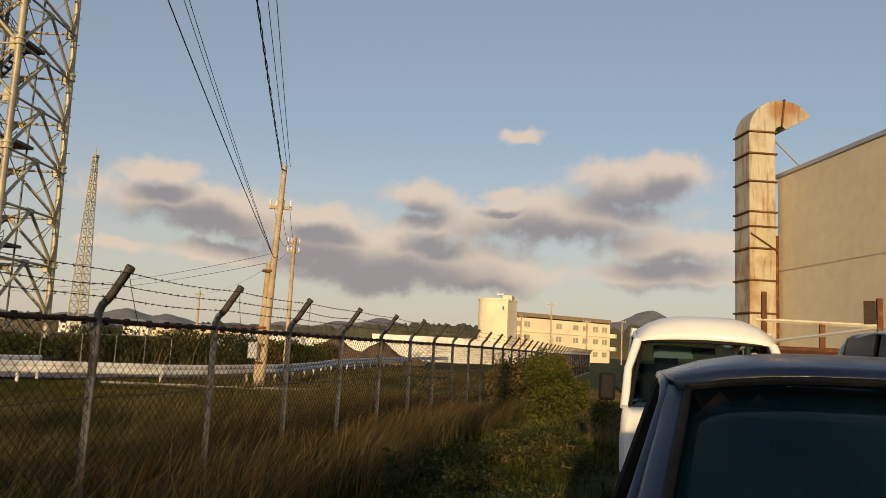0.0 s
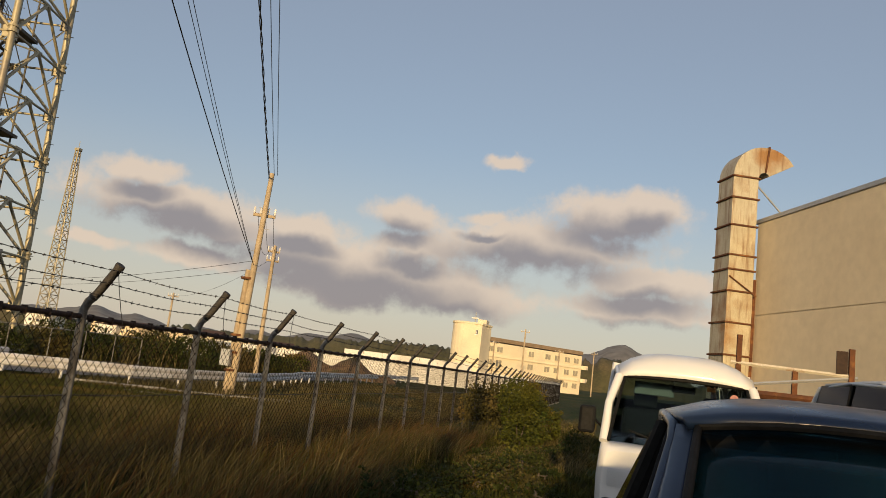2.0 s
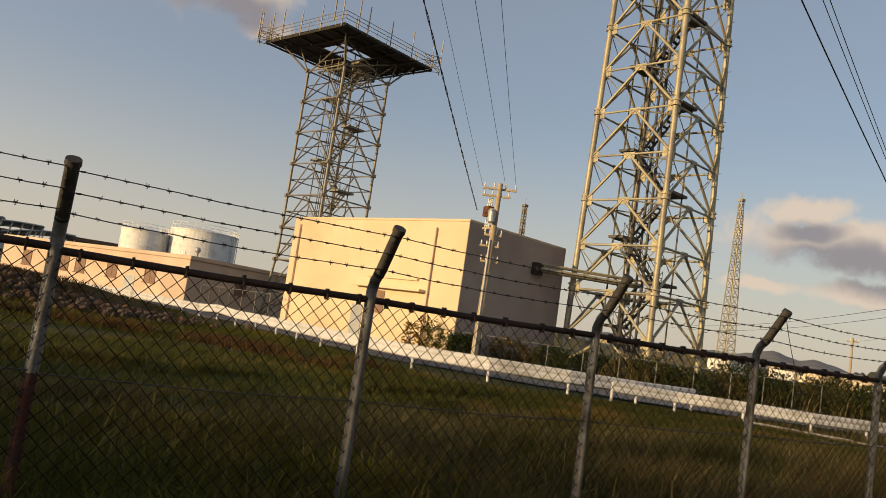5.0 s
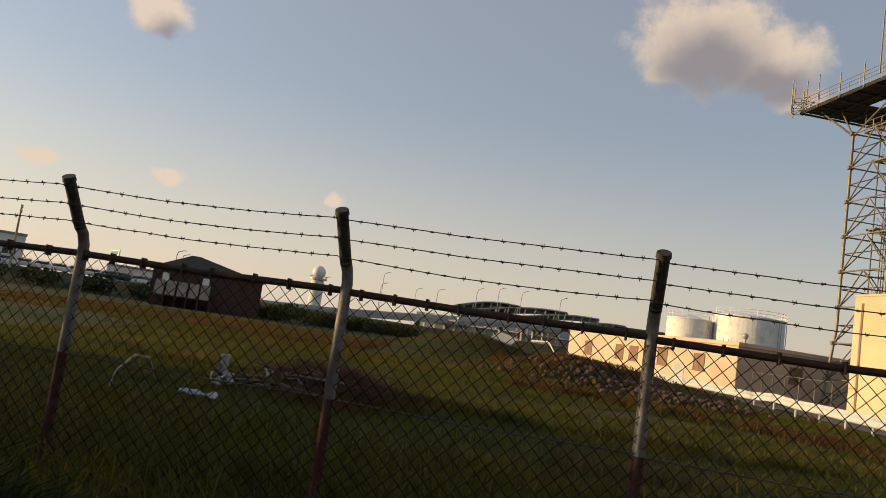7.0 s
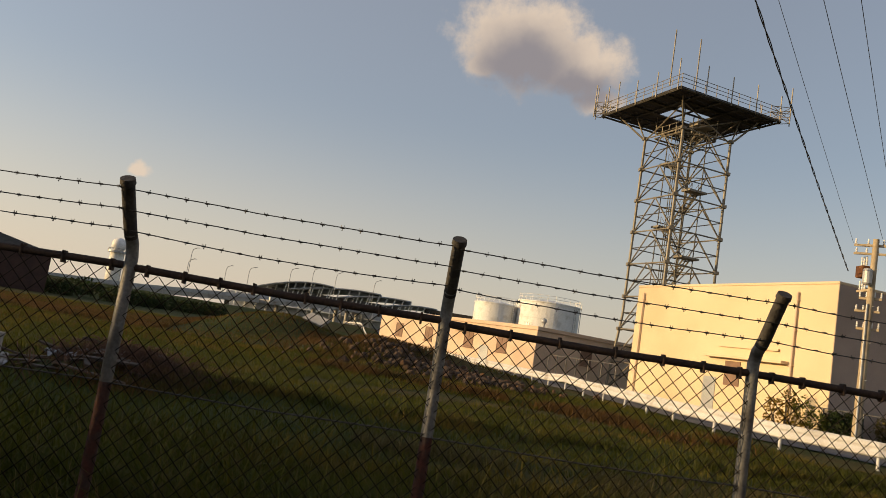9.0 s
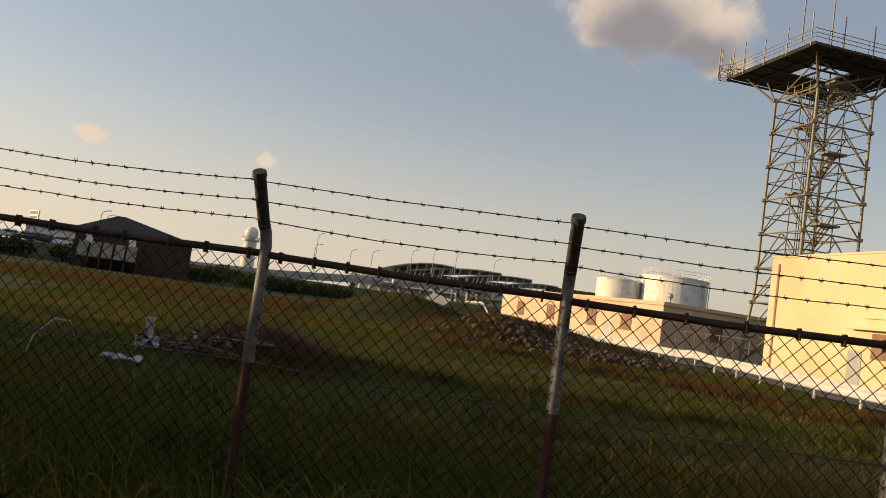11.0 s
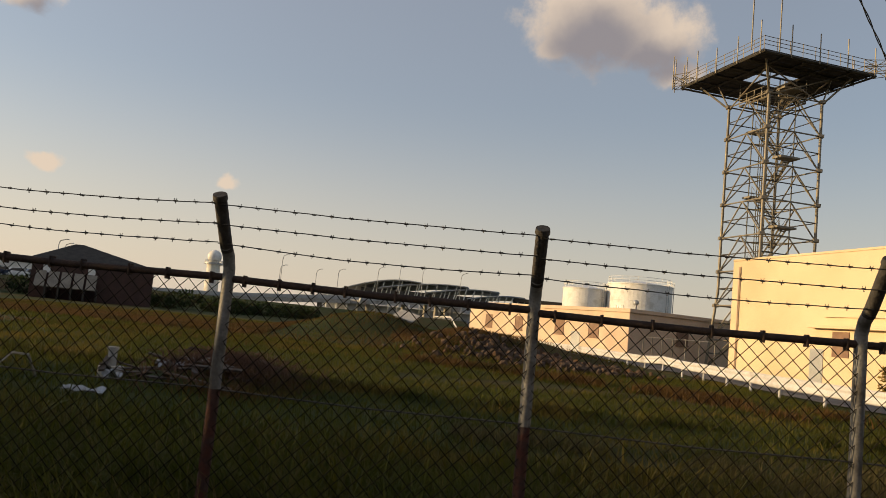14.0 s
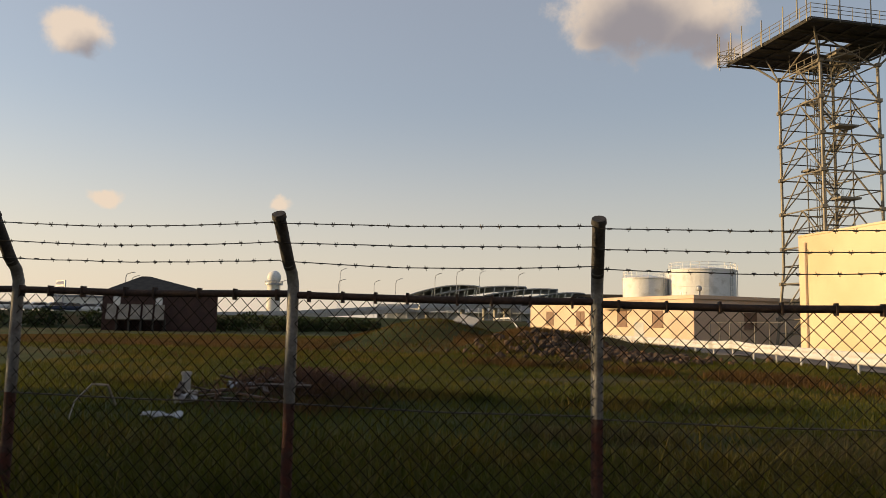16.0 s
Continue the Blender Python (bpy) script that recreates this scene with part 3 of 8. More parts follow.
def make_tower_pipe():
    """The nearer tower: four pipe legs with flanges, K-braced panels, an inner stair."""
    t = thing("lattice_tower", "tall galvanised steel lattice tower on four pipe legs", "tower")
    foot = frame_square(45.2, 48.0, 6.4, 31.0)
    c = sum(foot, Vector()) / 4
    H, ph = 39.0, 3.05

    def node(i, z):
        k = 1.0 - 0.0042 * z
        p = c + (foot[i % 4] - c) * k
        return Vector((p.x, p.y, z))
    for i in range(4):
        leg = part("leg", tubem([node(i, -0.2), node(i, H)], 0.20, 12), STEEL_T, t, smooth=True)
        z = 5.6
        while z < H:
            bm = bmesh.new()
            tube(bm, [node(i, z + dz) for dz in (-0.22, -0.10, -0.09, 0.09, 0.10, 0.22)], [0.30, 0.30, 0.23, 0.23, 0.30, 0.30], 12)
            part("flange", bm, STEEL_T, leg)
            z += 6.1
        part("footing", boxm(-0.7, 0.7, -0.7, 0.7, -0.3, 0.45, bevel=0.05, m=Matrix.Translation(node(i, 0))), CONC, leg)
    z = 2.4
    first = True
    while z < H - 0.5:
        for i in range(4):
            a0, b0 = node(i, z - ph if not first else 0.4), node(i + 1, z - ph if not first else 0.4)
            a1, b1 = node(i, z), node(i + 1, z)
            mid = (a1 + b1) / 2
            bar("horizontal", a1, b1, 0.075, STEEL_T, t, 8)
            bar("diagonal", a0, mid, 0.095, STEEL_T, t, 8)
            bar("diagonal", b0, mid, 0.095, STEEL_T, t, 8)
            d = (b1 - a1).normalized()
            rot = Matrix(((d.x, -d.y, 0, 0), (d.y, d.x, 0, 0), (0, 0, 1, 0), (0, 0, 0, 1)))
            put_mesh("gusset", PLATES[0], None, t, m=Matrix.Translation(mid) @ rot)
            for sgn, p in ((1, a1), (-1, b1)):
                put_mesh("gusset", PLATES[1], None, t, m=Matrix.Translation(p + d * 0.15 * sgn) @ rot @ Matrix.Rotation(0 if sgn > 0 else math.pi, 4, "Z"))
            # plan bracing and redundants
            nx = (node(i + 1, z) + node(i + 2, z)) / 2
            bar("plan_brace", mid, nx, 0.05, STEEL_T, t, 5)
            if not first:
                q = (a0 + mid) / 2
                bar("redundant", q, node(i, z - 0.05), 0.035, STEEL_T, t, 4)
                q = (b0 + mid) / 2
                bar("redundant", q, node(i + 1, z - 0.05), 0.035, STEEL_T, t, 4)
        first = False
        z += ph
    ax = (foot[1] - foot[0]).normalized()
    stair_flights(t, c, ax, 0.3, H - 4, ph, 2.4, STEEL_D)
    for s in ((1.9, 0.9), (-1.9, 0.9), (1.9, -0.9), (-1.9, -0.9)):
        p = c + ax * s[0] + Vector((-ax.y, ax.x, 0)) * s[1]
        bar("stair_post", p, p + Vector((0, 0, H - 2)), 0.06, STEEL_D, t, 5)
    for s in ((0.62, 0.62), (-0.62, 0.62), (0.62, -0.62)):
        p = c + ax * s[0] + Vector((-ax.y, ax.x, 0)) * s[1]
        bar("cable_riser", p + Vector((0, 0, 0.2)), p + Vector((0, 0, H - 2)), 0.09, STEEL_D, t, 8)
    for i in (0, 3):
        leg_steps(t, node, i, 2.0, H - 8, c)
    # small aerials that stick out of the legs
    for i, zz, dx in ((3, 15.2, 0.9), (3, 22.0, 0.8), (1, 13.2, 0.7), (3, 27.5, 0.9)):
        p = node(i, zz)
        out = (p - c).normalized()
        out.z = 0
        bar("aerial", p, p + out * dx, 0.03, STEEL_D, t, 5)
    return c, foot


def leg_steps(parent, node, i, z0, z1, centre):
    """Climbing bolts that stick out of a leg on both sides in turn."""
    z, k = z0, 0
    while z < z1:
        p = node(i, z)
        o = p - Vector((centre.x, centre.y, z))
        d = Matrix.Rotation(0.8 if k % 2 else -0.8, 3, "Z") @ o.normalized()
        bar("step_bolt", p, p + d * 0.42, 0.022, STEEL_D, parent, 4)
        z += 0.9
        k += 1


def make_tower_platform():
    """The farther tower: a square lattice with a stair and a wide antenna platform on top."""
    t = thing("antenna_platform_tower", "grey steel lattice tower carrying a broad railed antenna platform", "tower")
    foot = frame_square(70.89, 70.0, 5.6, 52.5)
    c = sum(foot, Vector()) / 4
    ZP, ph = 27.0, 3.15

    def node(i, z):
        k = 1.0 + 0.18 * max(0.0, (7.0 - z) / 7.0)
        p = c + (foot[i % 4] - c) * k
        return Vector((p.x, p.y, z))
    for i in range(4):
        part("leg", tubem([node(i, -0.2), node(i, 7.0), node(i, ZP - 2.2)], 0.13, 10), STEEL_2, t, smooth=True)
    zs = [ZP - 2.4 - ph * k for k in range(8)][::-1]
    for j, z in enumerate(zs):
        zl = zs[j - 1] if j else 0.0
        for i in range(4):
            a0, b0, a1, b1 = node(i, zl), node(i + 1, zl), node(i, z), node(i + 1, z)
            mid = (a1 + b1) / 2
            bar("horizontal", a1, b1, 0.07, STEEL_2, t, 6)
            bar("diagonal", a0, mid, 0.065, STEEL_2, t, 6)
            bar("diagonal", b0, mid, 0.065, STEEL_2, t, 6)
            nx = (node(i + 1, z) + node(i + 2, z)) / 2
            bar("plan_brace", mid, nx, 0.045, STEEL_2, t, 4)
            bar("redundant", (a0 + mid) / 2, (a0 + a1) / 2, 0.035, STEEL_2, t, 4)
            bar("redundant", (b0 + mid) / 2, (b0 + b1) / 2, 0.035, STEEL_2, t, 4)
            part("joint_plate", boxm(-0.25, 0.25, -0.25, 0.25, -0.16, 0.16, bevel=0.04, m=Matrix.Translation(a1)), STEEL_2, t)
    ax = (foot[1] - foot[0]).normalized()
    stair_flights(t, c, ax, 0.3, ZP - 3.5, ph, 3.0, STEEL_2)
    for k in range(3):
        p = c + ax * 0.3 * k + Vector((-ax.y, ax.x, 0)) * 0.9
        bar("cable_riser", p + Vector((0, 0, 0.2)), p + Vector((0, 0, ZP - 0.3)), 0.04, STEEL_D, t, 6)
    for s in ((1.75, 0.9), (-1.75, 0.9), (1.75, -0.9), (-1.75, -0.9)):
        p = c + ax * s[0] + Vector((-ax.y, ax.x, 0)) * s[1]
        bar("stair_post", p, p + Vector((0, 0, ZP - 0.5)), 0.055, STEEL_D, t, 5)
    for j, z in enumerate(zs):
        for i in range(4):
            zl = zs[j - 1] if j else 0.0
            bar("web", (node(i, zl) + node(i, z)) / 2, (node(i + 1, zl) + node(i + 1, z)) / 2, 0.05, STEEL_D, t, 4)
    # platform: corners by direction and equal height
    h = ZP - CAM0.z

    def corner(az, el):
        a = radians(az)
        return Vector((CAM0.x - math.sin(a) * h / el, CAM0.y + math.cos(a) * h / el, ZP))
    pl, pr = corner(76.97, 0.3354), corner(64.2, 0.3430)
    pc = (pl + pr) / 2
    half = (pr - pl) / 2
    q = Vector((half.y, -half.x, 0))
    cs = [pc + half, pc + q, pc - half, pc - q]
    if (cs[1] - CAM0).length > (cs[3] - CAM0).length:
        cs[1], cs[3] = cs[3], cs[1]
    ux, uy = (cs[1] - cs[0]).normalized(), (cs[1] - cs[2]).normalized()
    side = (cs[1] - cs[0]).length
    o = cs[1]
    # deck grating made of planks with gaps, on a grid of beams
    for k in range(14):
        f = (k + 0.5) / 14
        if 4 < k < 9:
            spans = ((0.0, 0.30), (0.62, 1.0))
        else:
            spans = ((0.0, 1.0),)
        for s0, s1 in spans:
            a, b = o - uy * side * f - ux * side * s0, o - uy * side * f - ux * side * s1
            bm = bmesh.new()
            w = side / 14 * 0.44
            vs = [a - uy * w, a + uy * w, b + uy * w, b - uy * w]
            lo = [bm.verts.new(v + Vector((0, 0, -0.02))) for v in vs]
            hi = [bm.verts.new(v + Vector((0, 0, 0.06))) for v in vs]
            bm.faces.new(lo[::-1])
            bm.faces.new(hi)
            for i in range(4):
                bm.faces.new((lo[i], lo[(i + 1) % 4], hi[(i + 1) % 4], hi[i]))
            part("deck_plank", bm, DECK, t, "dark weathered deck plank")
    for k in range(6):
        f = k / 5
        for a, b in ((o - uy * side * f, o - uy * side * f - ux * side), (o - ux * side * f, o - ux * side * f - uy * side)):
            bar("deck_beam", a - Vector((0, 0, 0.16)), b - Vector((0, 0, 0.16)), 0.11, STEEL_D, t, 4)
    for i in range(4):
        a = node(i, ZP - 2.6)
        bar("strut", a, min(cs, key=lambda v: (v - a).length).lerp(pc, 0.22) - Vector((0, 0, 0.2)), 0.09, STEEL_2, t, 6)
        for v in sorted(cs, key=lambda v: (v - a).length)[:2]:
            bar("strut", a, v.lerp(pc, 0.42) - Vector((0, 0, 0.2)), 0.07, STEEL_2, t, 6)
    # guard rail round the deck, posts, whip aerials
    rnd = random.Random(3)
    for i in range(4):
        a, b = cs[i], cs[(i + 1) % 4]
        for hh in (0.45, 0.8, 1.15):
            bar("guard_rail", a + Vector((0, 0, hh)), b + Vector((0, 0, hh)), 0.03, STEEL_2, t, 4)
        for k in range(9):
            p = a.lerp(b, k / 9)
            bar("guard_post", p, p + Vector((0, 0, 1.2)), 0.03, STEEL_2, t, 4)
        for k in range(4):
            p = a.lerp(b, (k + 0.15) / 4) + (a - pc).normalized() * 0.2
            bar("whip_aerial", p + Vector((0, 0, -0.3)), p + Vector((0, 0, rnd.uniform(2.1, 2.9))), 0.05, STEEL_2, t, 5)
    for s in (-0.12, 0.12):
        p = o.lerp(pc, 0.12) + ux * s * side
        bar("tall_aerial", p, p + Vector((0, 0, 5.2)), 0.06, STEEL_2, t, 6)
    # a gallery hung under the deck, round the head of the stair
    for hh in (-2.3, -1.75, -1.25):
        for k in range(4):
            a, b = pc + (cs[k] - pc) * 0.34, pc + (cs[(k + 1) % 4] - pc) * 0.34
            bar("gallery_rail", a + Vector((0, 0, hh)), b + Vector((0, 0, hh)), 0.09 if hh < -2 else 0.035, STEEL_2, t, 4)
            if hh > -1.5:
                for j in range(4):
                    p = a.lerp(b, j / 4)
                    bar("gallery_post", p + Vector((0, 0, -2.3)), p + Vector((0, 0, hh if j else -0.1)), 0.035, STEEL_2, t, 4)
    # braced cages that reach out past two corners of the deck
    for cc in (pl, pr):
        out = (cc - pc).normalized()
        lat = Vector((-out.y, out.x, 0))
        ring = [cc - out * 0.9 + lat * 0.9, cc + out * 0.75 + lat * 0.45, cc + out * 0.75 - lat * 0.45, cc - out * 0.9 - lat * 0.9]
        for hh in (-0.1, 0.5, 1.1):
            for a, b in zip(ring, ring[1:]):
                bar("cage_rail", a + Vector((0, 0, hh)), b + Vector((0, 0, hh)), 0.035, STEEL_2, t, 4)
        for a, b in zip(ring, ring[1:]):
            bar("cage_brace", a + Vector((0, 0, -0.1)), b + Vector((0, 0, 1.1)), 0.03, STEEL_2, t, 4)
            bar("cage_brace", b + Vector((0, 0, -0.1)), a + Vector((0, 0, 1.1)), 0.03, STEEL_2, t, 4)
        for p in ring[1:3]:
            bar("tall_aerial", p + Vector((0, 0, -0.4)), p + Vector((0, 0, 3.0)), 0.05, STEEL_2, t, 5)
    bar("small_mast", pl.lerp(pc, 0.05), pl.lerp(pc, 0.05) + Vector((0, 0, 3.0)), 0.05, STEEL_2, t, 5)


T1C, T1F = make_tower_pipe()
make_tower_platform()


def make_mast(name, label, at, height, w0, w1, panels, material):
    """A slender tapering lattice mast."""
    t = thing(name, label, "mast", at=at)

    def node(i, f):
        w = w0 + (w1 - w0) * f
        a = math.pi / 4 + math.pi / 2 * i
        return Vector((math.cos(a) * w / 1.414, math.sin(a) * w / 1.414, height * f))
    for i in range(4):
        bar("leg", node(i, 0), node(i, 1), 0.10, material, t, 6)
    for k in range(panels):
        f0, f1 = k / panels, (k + 1) / panels
        for i in range(4):
            bar("brace", node(i, f0), node(i + 1, f1), 0.06, material, t, 4)
            bar("brace", node(i + 1, f0), node(i, f1), 0.06, material, t, 4)
            bar("horizontal", node(i, f1), node(i + 1, f1), 0.06, material, t, 4)
    part("head_frame", boxm(-w1 * 0.8, w1 * 0.8, -w1 * 0.8, w1 * 0.8, height, height + 0.5, bevel=0.05), material, t)
    bar("spike", (0, 0, height), (0, 0, height + 1.8), 0.05, material, t, 5)


make_mast("lattice_mast", "slender pale steel lattice mast far beyond the road", (-92.0, 115.0, 0), 33.0, 2.5, 0.6, 20, STEEL_T)
make_mast("lattice_mast", "small grey lattice mast behind the equipment building", (-118.9, 84.6, 0), 27.5, 1.3, 0.6, 14, STEEL_2)


# ---------------- buildings ----------------
def wall_frame(a, b):
    """Axes of a wall from a to b in plan: origin a, x along the wall, y out of it to its right-hand side, z up."""
    a, b = Vector((a[0], a[1], 0)), Vector((b[0], b[1], 0))
    d = (b - a).normalized()
    return Matrix(((d.x, d.y, 0, a.x), (d.y, -d.x, 0, a.y), (0, 0, 1, 0), (0, 0, 0, 1))), (b - a).length


def window_part(parent, mw, x, z, w, h, pane_m, frame_m, bars=1, name="window"):
    """A framed window set in a wall, with panes and a sill."""
    bm = bmesh.new()
    for x0, x1, z0, z1 in ((x - w / 2, x + w / 2, z, z + 0.07), (x - w / 2, x + w / 2, z + h - 0.07, z + h), (x - w / 2, x - w / 2 + 0.07, z + 0.07, z + h - 0.07), (x + w / 2 - 0.07, x + w / 2, z + 0.07, z + h - 0.07)):
        box(bm, x0, x1, -0.05, 0.06, z0, z1)
    for k in range(bars):
        xx = x - w / 2 + w * (k + 1) / (bars + 1)
        box(bm, xx - 0.04, xx + 0.04, -0.02, 0.05, z + 0.07, z + h - 0.07)
    win = part(name, bm, frame_m, parent, m=mw)
    part("pane", boxm(x - w / 2 + 0.03, x + w / 2 - 0.03, -0.03, 0.02, z + 0.03, z + h - 0.03), pane_m, win)
    part("sill", boxm(x - w / 2 - 0.08, x + w / 2 + 0.08, 0.0, 0.16, z - 0.1, z - 0.01, bevel=0.015), frame_m, win)
    return win


def block(parent, name, pts, z0, z1, material, bevel=0.03):
    """A prism over a plan."""
    bm = bmesh.new()
    lo = [bm.verts.new((x, y, z0)) for x, y in pts]
    hi = [bm.verts.new((x, y, z1)) for x, y in pts]
    bm.faces.new(lo[::-1])
    bm.faces.new(hi)
    for i in range(len(pts)):
        bm.faces.new((lo[i], lo[(i + 1) % len(pts)], hi[(i + 1) % len(pts)], hi[i]))
    bmesh.ops.recalc_face_normals(bm, faces=bm.faces)
    if bevel:
        bmesh.ops.bevel(bm, geom=[e for e in bm.edges], offset=bevel, segments=1, affect="EDGES")
    return part(name, bm, material, parent)


def rect(a, b, depth):
    """Plan corners of a rectangle on the side a to b, going back from it to the left-hand side."""
    a, b = Vector(a), Vector(b)
    d = (b - a).normalized()
    n = Vector((-d.y, d.x))
    return [tuple(a), tuple(b), tuple(b + n * depth), tuple(a + n * depth)]


def make_equipment_building():
    """The windowless lit box beside the tower."""
    h = thing("equipment_building", "tall windowless beige equipment building with parapet and downpipes", "building")
    a, b = (-51.2, 17.35), (-34.2, 22.75)
    H = 8.3
    plan = rect(a, b, 10.4)
    block(h, "wall", plan, -0.4, H - 0.16, BEIGE)
    big = [(x + (x - sum(p[0] for p in plan) / 4) * 0.004, y + (y - sum(p[1] for p in plan) / 4) * 0.004) for x, y in plan]
    block(h, "parapet", big, H - 0.16, H, BEIGE)
    # a darker mauve skin over the end wall puts its shade into the colour
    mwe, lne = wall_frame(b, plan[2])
    part("end_wall_shade", boxm(0.0, lne, 0.0, 0.035, -0.2, H - 0.17), SHADED_SIDE, h, "end wall skin coloured mauve-brown for its shade", m=mwe)
    mw, ln = wall_frame(a, b)
    for x in (0.9, ln - 2.6):
        pipe = part("downpipe", tubem([(x, 0.12, 0.1), (x, 0.12, H - 0.6)], 0.065, 8), PINKISH, h, "pinkish-brown downpipe", m=mw, smooth=True)
        bm = bmesh.new()
        for z in (1.5, 3.5, 5.5, 7.2):
            box(bm, x - 0.10, x + 0.10, 0.0, 0.2, z, z + 0.05)
        part("bracket", bm, PINKISH, pipe)
    part("canopy", boxm(ln - 9.4, ln - 2.9, 0.0, 0.55, 3.55, 3.72, bevel=0.02), BEIGE, h, m=mw)
    part("cable_tray", boxm(ln - 8.5, ln - 3.6, 0.02, 0.16, 4.25, 4.38), BEIGE, h, m=mw)
    part("door", boxm(8.2, 9.3, -0.02, 0.06, 0.2, 2.3, bevel=0.01), GREYM, h, "grey steel door", m=mw)
    louvre = part("louvre", boxm(10.0, 11.3, -0.02, 0.05, 1.9, 3.4), BROWNWIN, h, "brown louvred vent", m=mw)
    for k in range(7):
        part("slat", boxm(10.08, 11.22, 0.05, 0.10, 1.96 + 0.2 * k, 2.04 + 0.2 * k), BROWNWIN, louvre, m=mw)
    # the side wall's pipe bridge to the tower
    mw2, ln2 = wall_frame(b, plan[2])
    hood = part("pipe_hood", boxm(6.7, 7.4, 0.0, 0.5, 5.95, 6.75, bevel=0.03), DECK, h, "dark cable entry hood", m=mw2)
    bridge = thing("cable_bridge", "horizontal cable bridge from the building wall to the tower", "cable bridge")
    p = (mw2 @ Vector((7.0, 0.5, 6.3)))
    q = Vector((T1C.x, T1C.y, 6.2))
    d = (q - p).normalized()
    s = Vector((-d.y, d.x, 0)) * 0.45
    for k in (-1, 1):
        bar("beam", p + s * k, q + s * k, 0.14, STEEL_T, bridge, 4)
        bar("top_rail", p + s * k + Vector((0, 0, 0.35)), q + s * k + Vector((0, 0, 0.35)), 0.06, STEEL_T, bridge, 4)
    for k in range(13):
        m_ = p.lerp(q, k / 12)
        bar("rung", m_ - s, m_ + s, 0.05, STEEL_T, bridge, 4)


def make_low_building():
    h = thing("low_building", "low pinkish-beige service building with brown shuttered windows", "building")
    a, b = (-88.0, -2.2), (-64.0, 12.55)
    plan = rect(a, b, 22)
    block(h, "wall", plan, -0.3, 4.2, PINKISH)
    big = [(x + (x - sum(p[0] for p in plan) / 4) * 0.012, y + (y - sum(p[1] for p in plan) / 4) * 0.012) for x, y in plan]
    block(h, "parapet", big, 4.2, 4.55, PINKISH)
    mw, ln = wall_frame(a, b)
    for f in (0.16, 0.38, 0.47, 0.64, 0.83):
        window_part(h, mw, ln * f, 1.7, 1.5, 1.5, BROWNWIN, BROWNWIN)
    part("canopy", boxm(ln * 0.55, ln * 0.68, 0, 0.8, 3.35, 3.5), BEIGE, h, m=mw)
    part("door", boxm(ln * 0.71, ln * 0.76, 0.0, 0.05, 0, 2.1), GREYM, h, "grey steel door", m=mw)
    mw2, ln2 = wall_frame(b, plan[2])
    for f in (0.3, 0.62):
        window_part(h, mw2, ln2 * f, 1.7, 1.5, 1.4, BROWNWIN, BROWNWIN)
    bm = bmesh.new()
    tube(bm, [(ln * 0.985, -1.0, 4.5), (ln * 0.985, -1.0, 5.0)], 0.12, 8)
    bmesh.ops.create_icosphere(bm, subdivisions=2, radius=0.28, matrix=Matrix.Translation((ln * 0.985, -1.0, 5.15)))
    part("roof_vent", bm, GREYM, h, m=mw)


